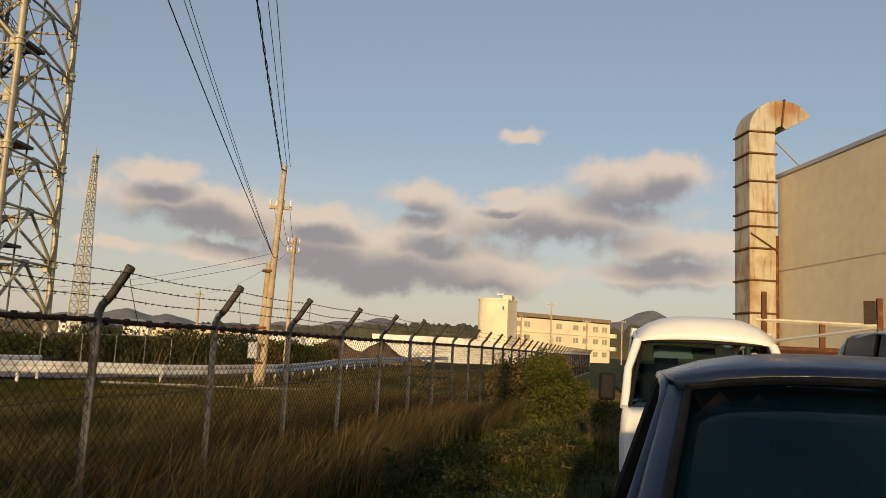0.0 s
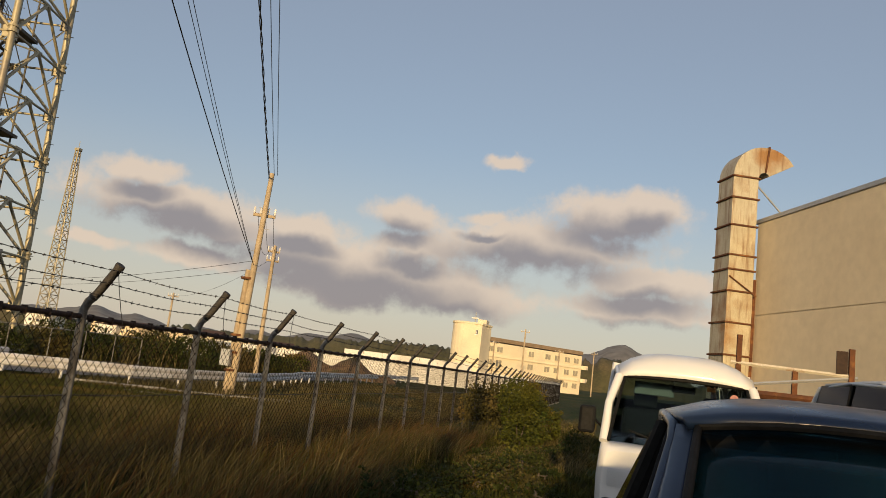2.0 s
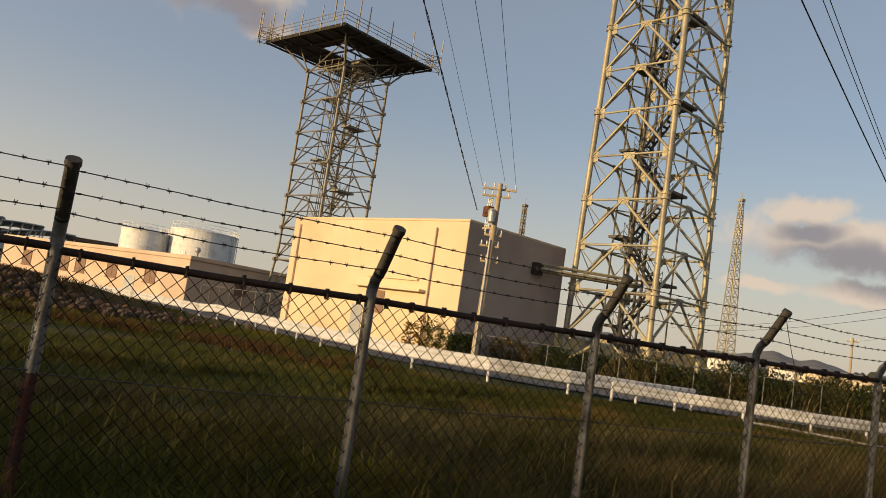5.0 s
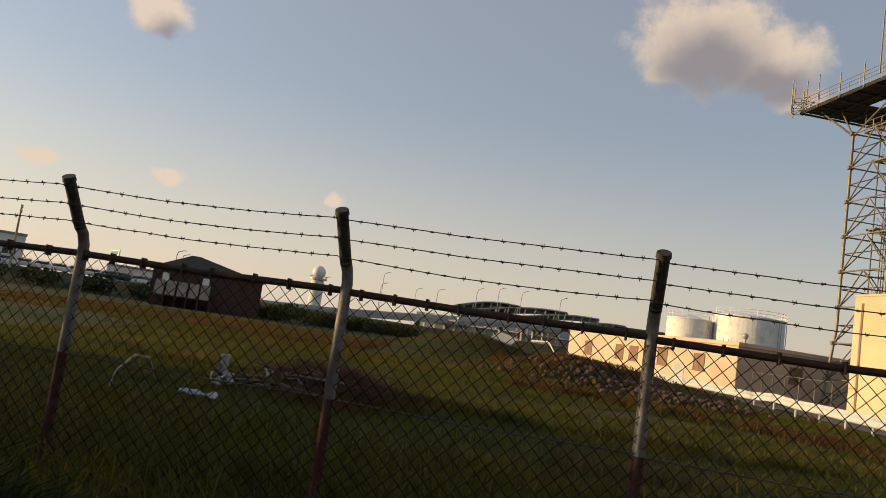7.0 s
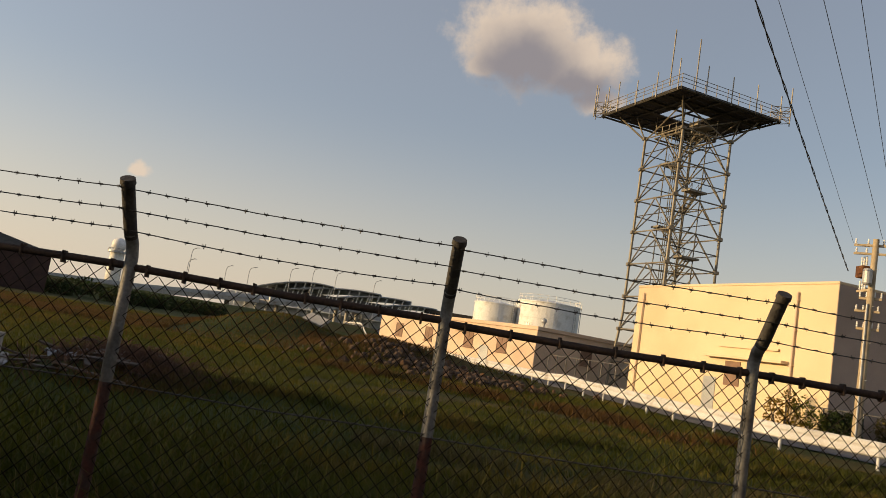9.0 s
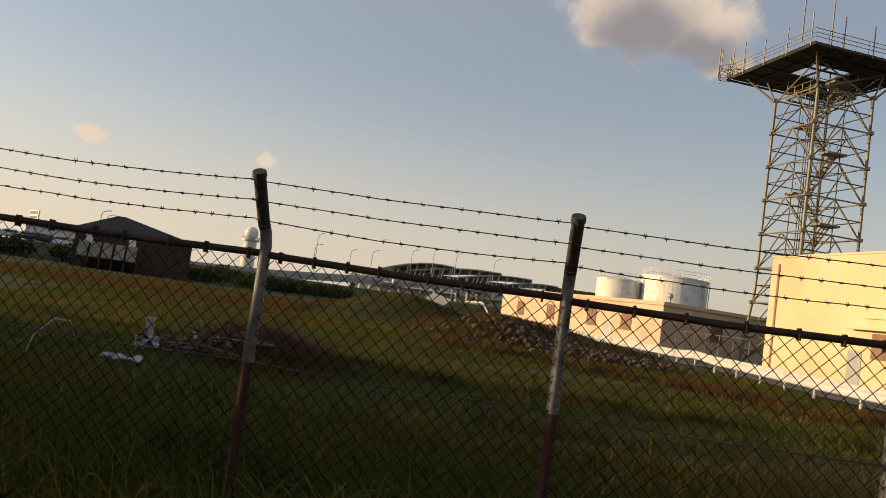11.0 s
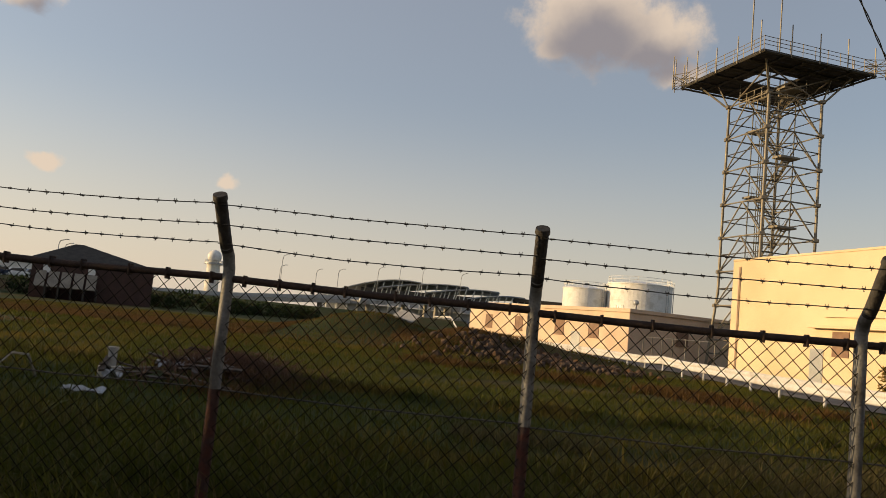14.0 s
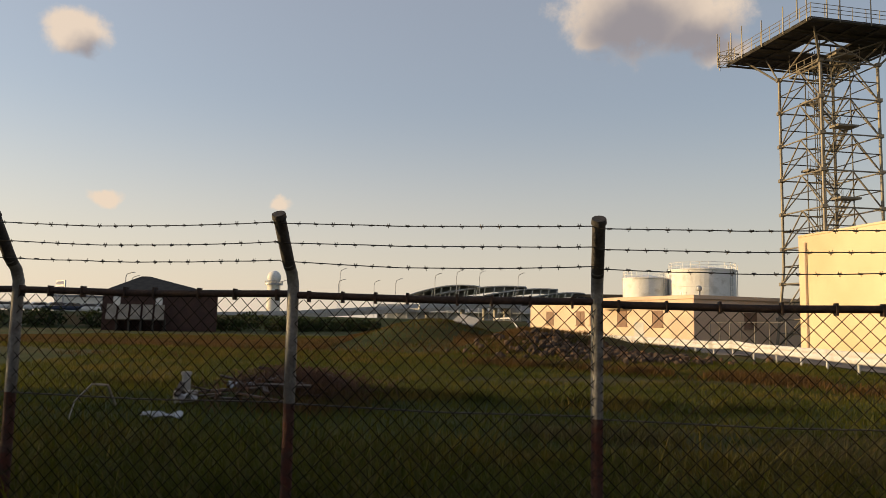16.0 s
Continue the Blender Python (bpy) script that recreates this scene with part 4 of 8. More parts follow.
def make_tank(x, y, r, height, n_ladders):
    t = thing("storage_tank", "white cylindrical fuel storage tank with roof railing", "storage tank", "fuel tanks", at=(x, y, 0))
    bm = bmesh.new()
    seg = 48
    prof = [(r, -0.3), (r, height), (r + 0.12, height), (r + 0.12, height + 0.18), (r - 0.1, height + 0.2), (0.4, height + 0.9)]
    rings = [[bm.verts.new((pr * math.cos(2 * math.pi * k / seg), pr * math.sin(2 * math.pi * k / seg), z)) for k in range(seg)] for pr, z in prof]
    for p, q in zip(rings, rings[1:]):
        for k in range(seg):
            bm.faces.new((p[k], p[(k + 1) % seg], q[(k + 1) % seg], q[k]))
    bm.faces.new(rings[-1])
    bmesh.ops.recalc_face_normals(bm, faces=bm.faces)
    part("shell", bm, WHITEP, t)
    for z in (height * 0.25, height * 0.5, height * 0.75):
        bm = bmesh.new()
        pts = [(math.cos(2 * math.pi * k / seg) * (r + 0.01), math.sin(2 * math.pi * k / seg) * (r + 0.01), z) for k in range(seg + 1)]
        tube(bm, pts, 0.03, 4, cap=False)
        part("weld_band", bm, WHITEP, t)
    for z in (0.6, 1.1):
        pts = [(math.cos(2 * math.pi * k / 32) * (r - 0.1), math.sin(2 * math.pi * k / 32) * (r - 0.1), height + 0.2 + z) for k in range(33)]
        part("roof_rail", tubem(pts, 0.035, 4), WHITEP, t)
    for k in range(24):
        a = 2 * math.pi * k / 24
        p = Vector((math.cos(a) * (r - 0.1), math.sin(a) * (r - 0.1), height + 0.1))
        bar("rail_post", p, p + Vector((0, 0, 1.25)), 0.035, WHITEP, t, 4)
    for k in range(n_ladders):
        a = 0.75 + 0.5 * k
        d = Vector((math.cos(a), math.sin(a), 0))
        s = Vector((-d.y, d.x, 0)) * 0.3
        bm = bmesh.new()
        for q in (-1, 1):
            tube(bm, [d * (r + 0.2) + s * q, d * (r + 0.2) + s * q + Vector((0, 0, height + 1))], 0.04, 4)
        for j in range(int(height / 0.4)):
            tube(bm, [d * (r + 0.2) - s + Vector((0, 0, 0.4 * j)), d * (r + 0.2) + s + Vector((0, 0, 0.4 * j))], 0.025, 4)
        part("ladder", bm, GREYM, t)
    # lettering too far off to read: rows of small bars
    for row in range(2):
        for k in range(4):
            a = -0.95 + k * 0.085
            d = Vector((math.cos(a), math.sin(a), 0))
            s = Vector((-d.y, d.x, 0))
            rot = Matrix(((s.x, d.x, 0, d.x * (r + 0.02)), (s.y, d.y, 0, d.y * (r + 0.02)), (0, 0, 1, 0), (0, 0, 0, 1)))
            part("marking", boxm(-0.2, 0.2, -0.01, 0.03, height * 0.62 - row * 1.3, height * 0.62 + 0.6 - row * 1.3, m=rot), GREYM, t)


def make_office():
    """Three storeys of lit cream walls with a round stair tower."""
    h = thing("office_block", "cream three-storey office block with a rounded stair tower", "building")
    a, b = (-27.3, 162.0), (-1.6, 193.0)
    H = 10.3
    back = Vector((-2.3, 11.8))
    plan = [a, b, tuple(Vector(b) + back), tuple(Vector(a) + back)]
    block(h, "wall", plan, -0.5, H - 1.0, CREAM)
    c = Vector((sum(p[0] for p in plan) / 4, sum(p[1] for p in plan) / 4))
    big = [tuple(c + (Vector(p) - c) * 1.015) for p in plan]
    block(h, "roof_fascia", big, H - 0.75, H + 0.15, BROWNROOF)
    mw, ln = wall_frame(a, b)
    for z in (3.1, 6.2):
        part("floor_band", boxm(-0.3, ln + 0.5, 0.0, 0.28, z - 0.12, z + 0.12), CREAM, h, m=mw)
    for z in (1.1, 4.2, 7.2):
        for f in (0.10, 0.24, 0.31, 0.56, 0.70, 0.78, 0.87, 0.95) if z > 4.5 else (0.24, 0.31, 0.56, 0.70, 0.78, 0.87, 0.95):
            window_part(h, mw, ln * f, z, 1.9, 1.35, PALEPANE, CREAM)
    mw2, ln2 = wall_frame(b, plan[2])
    for z in (3.0, 6.2):
        part("balcony", boxm(-0.3, 4.5, 0.0, 1.6, z - 0.2, z + 0.75, bevel=0.03), CREAM, h, m=mw2)
    # stair tower
    bm = bmesh.new()
    pts = []
    for k in range(13):
        an = math.pi * 0.55 + math.pi * 0.9 * k / 12
        pts.append((-25.6 + 3.6 * math.cos(an), 164.6 + 3.6 * math.sin(an)))
    pts += [(-22.4, 162.6), (-21.2, 168.0)]
    tower = block(h, "stair_tower", pts, -0.5, 12.4, CREAM, bevel=0)
    block(h, "tower_coping", [(-25.5 + (x + 25.5) * 1.05, 165 + (y - 165) * 1.05) for x, y in pts], 12.4, 12.8, CREAM, bevel=0)
    part("lift_house", boxm(-23.8, -21.8, 164.0, 168, 12.4, 13.7, bevel=0.05), CREAM, h)
    bar("roof_mast", (-24.5, 165, 12.8), (-24.5, 165, 15.2), 0.12, GREYM, h, 6)
    part("roof_dish", boxm(-25.3, -23.7, 164.8, 165.2, 13.8, 14.1), GREYM, h)
    m3, l3 = wall_frame((-28.8, 162.6), (-22.4, 162.0))
    for x in (1.2, 3.4, 4.5, 5.4):
        window_part(h, m3, x, 10.2 if x > 2 else 7.4, 0.7, 1.0, DARKWIN, WHITEP)


def make_warehouse():
    h = thing("warehouse", "beige metal-sided warehouse wall with a thin roof edge", "building")
    e1 = Vector((0.332, -0.943))
    a = Vector((9.78, 29.8))
    b = a + e1 * 34
    n = Vector((0.943, 0.332))
    plan = [tuple(b), tuple(a), tuple(a + n * 16), tuple(b + n * 16)]
    block(h, "wall", plan, -0.3, 8.55, SIDING, bevel=0)
    big = [tuple(Vector(p) + (Vector(p) - (a + b + n * 16) / 2).normalized() * 0.12) for p in plan]
    block(h, "roof_edge", big, 8.55, 8.72, GREYM, bevel=0.02)
    mw, ln = wall_frame(b, a)
    mw = mw @ Matrix.Diagonal((1, -1, 1, 1))
    part("seam", boxm(0, ln, -0.012, 0.0, 5.05, 5.08), SIDING, h, m=mw)
    return a, e1, n


def make_duct(a, e1, n):
    """A rectangular sheet-metal exhaust stack with flanges and a hooked outlet."""
    d = thing("exhaust_duct", "rusty pale sheet-metal exhaust duct with hooked outlet", "duct")
    m = Matrix(((n.x, e1.x, 0, 8.72), (n.y, e1.y, 0, 29.2), (0, 0, 1, 0), (0, 0, 0, 1)))
    W = 1.0
    zs = [0.1, 2.3, 3.5, 4.69, 5.86, 6.67, 7.22, 8.36, 9.42, 10.25]
    for z0, z1 in zip(zs, zs[1:]):
        part("duct_section", boxm(0.0, W, -W * 1.15, 0, z0 + 0.03, z1 - 0.03, bevel=0.015), DUCTM, d, m=m)
    for z in zs[1:]:
        part("flange", boxm(-0.06, W + 0.06, -W * 1.15 - 0.06, 0.06, z - 0.032, z + 0.032, bevel=0.008), RUST, d, "rusted flange", m=m)
    cx, r0, r1, z0 = W + 0.22, 0.22, 0.22 + W, 10.29
    for seg, (f0, f1) in enumerate(((0, 96), (97, 150))):
        bm = bmesh.new()
        rings = []
        k = 10
        for i in range(k + 1):
            an = radians(f0 + (f1 - f0) * i / k)
            ring = []
            for rr, y in ((r1, 0.0), (r1, -W * 1.15), (r0, -W * 1.15), (r0, 0.0)):
                rr = rr * (1.0 + (0.10 * i / k if seg and rr == r1 else 0))
                ring.append(bm.verts.new((cx - rr * math.cos(an), y, z0 + rr * math.sin(an))))
            rings.append(ring)
        for p, q in zip(rings, rings[1:]):
            for j in range(4):
                bm.faces.new((p[j], p[(j + 1) % 4], q[(j + 1) % 4], q[j]))
        bmesh.ops.recalc_face_normals(bm, faces=bm.faces)
        sol = part("elbow" if seg == 0 else "outlet_hood", bm, DUCTM, d, m=m)
        md = sol.modifiers.new("sheet", "SOLIDIFY")
        md.thickness = 0.02
    an = radians(96.5)
    bm = bmesh.new()
    for y0, y1, ra, rb in ((0.0, 0.05, r0, r1 + 0.05), (-W * 1.15 - 0.05, -W * 1.15, r0, r1 + 0.05), (-W * 1.15, 0, r1, r1 + 0.05)):
        vs = box(bm, -0.03, 0.03, y0, y1, ra, rb, m=Matrix.Translation((cx, 0, z0)) @ Matrix.Rotation(an - math.pi / 2, 4, "Y"))
    part("flange", bm, RUST, d, "rusted flange", m=m)
    part("stay", tubem([(W + 0.1, -0.5, 10.25), (3.1, -0.9, 8.72)], 0.035, 6), GREYM, d, m=m)
    part("bracket", boxm(W + 0.03, W + 0.22, -0.35, -0.15, 1.0, 6.4, bevel=0.01), RUST, d, "rusted wall bracket", m=m)
    part("brace", tubem([(0.02, 0.06, 6.4), (W + 0.1, 0.06, 5.75)], 0.03, 5), RUST, d, m=m)


make_equipment_building()
make_low_building()
make_tank(-133.0, 17.2, 3.95, 10.0, 1)
make_tank(-131.0, 26.5, 5.6, 11.4, 2)
make_office()
WA, WE, WN = make_warehouse()
make_duct(WA, WE, WN)


# ---------------- guard rails, road, poles and cables ----------------
def smooth_path(pts, spacing):
    """Points at even spacing on a smooth line through pts."""
    pts = [Vector(p) for p in pts]
    dense = []
    for i in range(len(pts) - 1):
        p0, p1, p2, p3 = pts[max(i - 1, 0)], pts[i], pts[i + 1], pts[min(i + 2, len(pts) - 1)]
        for k in range(24):
            t = k / 24
            dense.append(0.5 * ((2 * p1) + (p2 - p0) * t + (2 * p0 - 5 * p1 + 4 * p2 - p3) * t * t + (3 * p1 - p0 - 3 * p2 + p3) * t ** 3))
    dense.append(pts[-1])
    out, left = [dense[0]], spacing
    for a, b in zip(dense, dense[1:]):
        seg = (b - a).length
        while seg >= left:
            a = a.lerp(b, left / seg)
            out.append(a)
            seg = (b - a).length
            left = spacing
        left -= seg
    return out


def make_guard_rail(label, pts, spacing, top, depth, material):
    """A corrugated beam on round posts that follows the ground."""
    g = thing("guard_rail", label, "guard rail", "road guard rails")
    p = smooth_path(pts, spacing)
    prof = [(0.0, 0.0), (0.055, 0.04), (0.055, depth * 0.3), (0.015, depth * 0.45), (0.015, depth * 0.55), (0.055, depth * 0.7), (0.055, depth - 0.04), (0.0, depth)]
    for i, a in enumerate(p):
        z = ground_height(a.x, a.y)
        bar("post", (a.x, a.y, z - 0.3), (a.x, a.y, z + top - 0.05), 0.055, material, g, 10)
        if i + 1 == len(p):
            break
        b = p[i + 1]
        zb = ground_height(b.x, b.y)
        d = (b - a).normalized()
        nrm = Vector((d.y, -d.x))
        bm = bmesh.new()
        rows = []
        for q, zq in ((a - d * 0.03, z), (b + d * 0.03, zb)):
            off = 0.05 + 0.004 * (i % 2)
            rows.append([bm.verts.new((q.x + nrm.x * (off + u), q.y + nrm.y * (off + u), zq + top - depth + v)) for u, v in prof])
        for k in range(len(prof) - 1):
            bm.faces.new((rows[0][k], rows[0][k + 1], rows[1][k + 1], rows[1][k]))
        beam = part("beam", bm, material, g)
        md = beam.modifiers.new("sheet", "SOLIDIFY")
        md.thickness = 0.012
    return g


RAIL_WHITE = mat("white_rail_paint", (0.54, 0.54, 0.55), (0.64, 0.63, 0.63), 2.0, 0.5, 0.1, 0.0, (0.40, 0.38, 0.36))
A_RAIL = [(-76, 2.0), (-64, 5.0), (-52.5, 8.0), (-45, 9.8), (-34, 11.2), (-25, 11.6), (-20.3, 13.0), (-17.8, 15.4), (-16.6, 19.5), (-16.6, 25.5)]
B_RAIL = [(-15.6, 18.6), (-14.4, 21.6), (-12.4, 24.2), (-11.4, 28.2), (-11.2, 33.0), (-12.6, 40.0), (-14.6, 48.0), (-16.4, 64.0), (-18.2, 89.0), (-19.0, 130.0)]
make_guard_rail("white painted steel guard rail along the airport road", A_RAIL, 3.0, 0.86, 0.46, RAIL_WHITE)
make_guard_rail("white steel guard rail ending short of a gap", [(-200, -14), (-150, -6), (-104, 0.2), (-88, 1.4)], 4.0, 0.80, 0.36, RAIL_WHITE)
make_guard_rail("pale blue-white steel guard rail curving round the bend", B_RAIL, 2.4, 0.76, 0.38, RAIL_WHITE)


def make_road():
    p = smooth_path([(-200, -5.5), (-104, 4.5), (-76, 6.0), (-52, 11.5), (-36, 14.8), (-25.5, 16.2), (-21.5, 20), (-18.5, 27), (-15.8, 34), (-16.6, 41), (-18.6, 49), (-20.4, 64), (-22.2, 89), (-23, 130), (-24, 220)], 1.5)
    verts, faces = [], []
    for i, a in enumerate(p):
        d = (p[min(i + 1, len(p) - 1)] - p[max(i - 1, 0)]).normalized()
        n = Vector((-d.y, d.x))
        for k, w in enumerate((-2.8, -1.4, 0, 1.4, 2.8)):
            q = a + n * w
            verts.append((q.x, q.y, ground_height(q.x, q.y) + 0.045 + 0.02 * (1 - abs(w) / 2.8)))
        if i:
            for k in range(4):
                o = (i - 1) * 5 + k
                faces.append((o, o + 5, o + 6, o + 1))
    me = bpy.data.meshes.new("road")
    me.from_pydata(verts, [], faces)
    tagged(put_mesh("road", me, ASPH, smooth=True), "narrow worn asphalt service road", "road", kind="structure")


make_road()


def make_slab(pts, label):
    s = thing("concrete_kerb", label, "kerb", kind="structure")
    for a, b in zip(pts, pts[1:]):
        a, b = Vector(a), Vector(b)
        d = (b - a)
        m = Matrix.Translation((a.x, a.y, ground_height(a.x, a.y))) @ Matrix.Rotation(math.atan2(d.y, d.x), 4, "Z")
        part("kerb_stone", boxm(0.02, d.length - 0.02, -0.12, 0.12, -0.1, 0.14, bevel=0.02), CONC, s, m=m)


make_slab([(-13.0, 22.6), (-11.6, 23.4), (-10.2, 24.2), (-8.8, 25.0), (-7.6, 26.0), (-7.0, 27.4)], "low broken concrete kerb round the pole foot")
make_slab([(-7.2, 22.0), (-8.6, 21.6), (-10.0, 21.4)], "low broken concrete kerb at the grass edge")


def insulator(parent, p, h=0.28):
    bm = bmesh.new()
    rs = [0.02, 0.06, 0.03, 0.06, 0.03, 0.05, 0.02]
    tube(bm, [Vector(p) + Vector((0, 0, h * i / 6)) for i in range(7)], rs, 8)
    part("insulator", bm, WHITEP, parent)


def make_pole(at, height, label, arms, lean=(0, 0), r=0.125):
    t = thing("utility_pole", label, "utility pole", "utility poles", at=at)
    top = Vector((lean[0], lean[1], height))
    part("shaft", tubem([(0, 0, -0.5), top * 0.5, top], [r * 1.25, r * 1.05, r * 0.8], 12), POLE, t, smooth=True)
    for z, ax, half in arms:
        c = top * (z / height)
        d = Vector((math.cos(ax), math.sin(ax), 0))
        n = Vector((-d.y, d.x, 0))
        arm = part("crossarm", boxm(-half, half, -0.05, 0.05, -0.06, 0.06, bevel=0.01, m=Matrix.Translation(c + n * 0.16) @ Matrix.Rotation(ax, 4, "Z")), POLE, t)
        for k in (-0.92, -0.35, 0.35, 0.92):
            insulator(arm, c + n * 0.16 + d * half * k + Vector((0, 0, 0.06)))
    for z in np.arange(2.2, height - 0.8, 0.9):
        c = top * (z / height)
        s = 1 if int(z / 0.9) % 2 else -1
        part("step_bolt", tubem([c, c + Vector((0.32 * s, 0.05, 0.02))], 0.012, 5), GREYM, t)
    return t


CABLES = mat("black_cable", (0.02, 0.02, 0.02), (0.035, 0.033, 0.03), 5, 0.6, 0.0)


def make_cable(label, a, b, sag, r, twist=False):
    """A hanging line; a twisted one is a bundle of two strands."""
    a, b = Vector(a), Vector(b)
    n = 48 if not twist else 160
    pts = [a.lerp(b, i / n) - Vector((0, 0, 4 * sag * (i / n) * (1 - i / n))) for i in range(n + 1)]
    c = thing("overhead_cable", label, "cable", "overhead cables")
    side = (b - a).cross(Vector((0, 0, 1))).normalized()
    for s in ((0, math.pi) if twist else (None,)):
        q = pts if s is None else [p + side * r * 1.3 * math.cos(i * 0.8 + s) + Vector((0, 0, r * 1.3 * math.sin(i * 0.8 + s))) for i, p in enumerate(pts)]
        part("strand", tubem(q, r, 5), CABLES, c)


P1 = Vector((-9.78, 28.0, -0.22))
P1T = Vector((-9.45, 28.0, 8.85))
pole1 = make_pole(P1, 9.07, "tall weathered pole with cables at the road bend", [(7.3, 0.4, 0.45)], lean=(0.33, 0.0))
part("stub_pole", tubem([(-0.24, 0.05, -0.5), (-0.05, 0.05, 5.0)], [0.14, 0.12], 10), POLE, pole1, smooth=True)
for z_ in (0.9, 1.6, 2.3, 4.6):
    part("strap", tubem([(-0.12 + 0.02 * z_, 0.02, z_), (-0.12 + 0.02 * z_, 0.02, z_ + 0.09)], 0.27, 12), RUST, pole1, "rusted strap")
part("junction_box", boxm(-0.45, -0.05, -0.42, -0.16, 1.1, 1.75, bevel=0.02), GREYM, pole1)
make_pole((-17.06, 45.1, -0.2), 8.6, "slim weathered pole beyond the road", [(8.2, 0.6, 0.4), (7.6, 0.6, 0.4)], r=0.13)
make_pole((-44.5, 78.0, -0.2), 7.0, "distant slim pole beside the road", [(6.6, 0.5, 0.6)], r=0.12)
for (x_, y_, h_) in ((-10.5, 140, 11.2), (-17.5, 150, 9.0), (1.6, 175, 10.0), (-4.6, 150, 8.6)):
    make_pole((x_, y_, -0.2), h_, "distant slim pole before the office block", [(h_ - 0.5, 0.2, 0.8)], r=0.14)
P2 = Vector((-30.75, 22.2, 0.0))
pole2 = make_pole(P2, 10.05, "weathered pole with crossarms and a switch box", [(9.75, 0.95, 0.95), (5.6, 0.95, 0.5), (7.1, 0.95, 0.5)], lean=(0.1, 0.1), r=0.17)
part("switch_box", boxm(-0.85, -0.28, -0.25, 0.25, 8.15, 8.75, bevel=0.05), RUST, pole2, "rusty brown switch box")
part("box_bracket", boxm(-0.3, 0.1, -0.06, 0.06, 8.3, 8.45), GREYM, pole2)
for k_ in range(3):
    insulator(pole2, (-0.75 + 0.2 * k_, 0.0, 8.75), 0.5)
    insulator(pole2, (-0.75 + 0.2 * k_, 0.0, 7.55), 0.5)
for z_, w_ in ((9.25, 0.8), (6.4, 0.55)):
    arm_ = part("crossarm", boxm(-w_, w_, -0.05, 0.05, z_, z_ + 0.11, bevel=0.01, m=Matrix.Rotation(0.95, 4, "Z")), POLE, pole2)
    for k_ in (-0.85, -0.3, 0.3, 0.85):
        insulator(arm_, (math.cos(0.95) * w_ * k_, math.sin(0.95) * w_ * k_, z_ + 0.11), 0.24)
part("transformer", tubem([(0.30, -0.32, 7.7), (0.30, -0.32, 7.78), (0.30, -0.32, 8.42), (0.30, -0.32, 8.5)], [0.16, 0.22, 0.22, 0.16], 14), GREYM, pole2, "grey drum transformer")
part("riser_pipe", tubem([(0.17, -0.12, 0.0), (0.17, -0.12, 6.8)], 0.05, 8), GREYM, pole2)
part("lower_arm", boxm(-0.95, 0.2, -0.05, 0.05, 7.45, 7.56), POLE, pole2)
make_pole((-92.0, -84.0, 2.4), 9.0, "dark pole with crossarms before the far halls", [(8.6, 0.7, 1.1), (7.9, 0.7, 0.9)], r=0.16)
POLE3, POLE4 = Vector((9.6, -10.5, 0.12)), Vector((4.2, -9.6, 0.12))
make_pole(POLE3, 16.2, "tall weathered pole behind the parking strip", [(15.9, 2.4, 1.0), (14.8, 2.4, 0.8)], r=0.17)
make_pole(POLE4, 14.2, "tall weathered pole behind the parking strip", [(13.9, 2.9, 1.0), (12.4, 2.9, 1.2)], r=0.17)
T3 = POLE3 + Vector((0, 0, 16.0))
# lines from the bend pole over the viewer
for sx_, sz_, ex_, ez_, r_, tw_ in ((-0.05, 8.75, (5.15, -6.2), 13.2, 0.017, True), (0.15, 8.9, (5.45, -6.0), 13.2, 0.011, False), (0.30, 8.9, (5.65, -5.6), 13.2, 0.011, False)):
    make_cable("black overhead line between two poles", P1 + Vector((0.28 + sx_, 0, sz_ + 0.1)), (ex_[0], ex_[1], ez_), 0.5, r_, tw_)
for ex_, r_ in (((2.8, -7.4), 0.014), ((3.45, -7.2), 0.008), ((3.65, -7.1), 0.008)):
    make_cable("black overhead line sloping to the pole", P1 + Vector((0.2, -0.1, 5.2)), (ex_[0], ex_[1], 12.8), 0.5, r_)
P2T = P2 + Vector((0.1, 0.1, 10.1))
for dx_, dy_, z_, r_, tw_, ey_ in ((-0.65, -0.9, -1.7, 0.016, True, 0.0), (-0.55, -0.8, -0.3, 0.008, False, 0.4), (0.15, 0.2, 0.0, 0.010, False, 0.5), (0.5, 0.7, 0.0, 0.010, False, 1.6)):
    make_cable("black overhead line from the switch pole", P2T + Vector((dx_, dy_, z_)), T3 + Vector((dx_, dy_ * 0.3 + ey_ + 1.15, -0.3)), 0.3, r_, tw_)
for dz_ in (0.0, -0.35):
    make_cable("thin line across the road", P1 + Vector((0.2, 0, 5.4 + dz_)), (-60.0, 62.0, 6.0 + dz_), 1.0, 0.010)
for dx_ in (-0.35, 0.0, 0.35):
    make_cable("thin line from pole to pole", P1T + Vector((dx_, 0, -1.7)), (-17.06 + dx_, 45.1, 8.1), 0.9, 0.009)
make_cable("thin line from pole to pole", (-17.06, 45.1, 7.6), (-44.5, 78.0, 6.5), 0.8, 0.010)


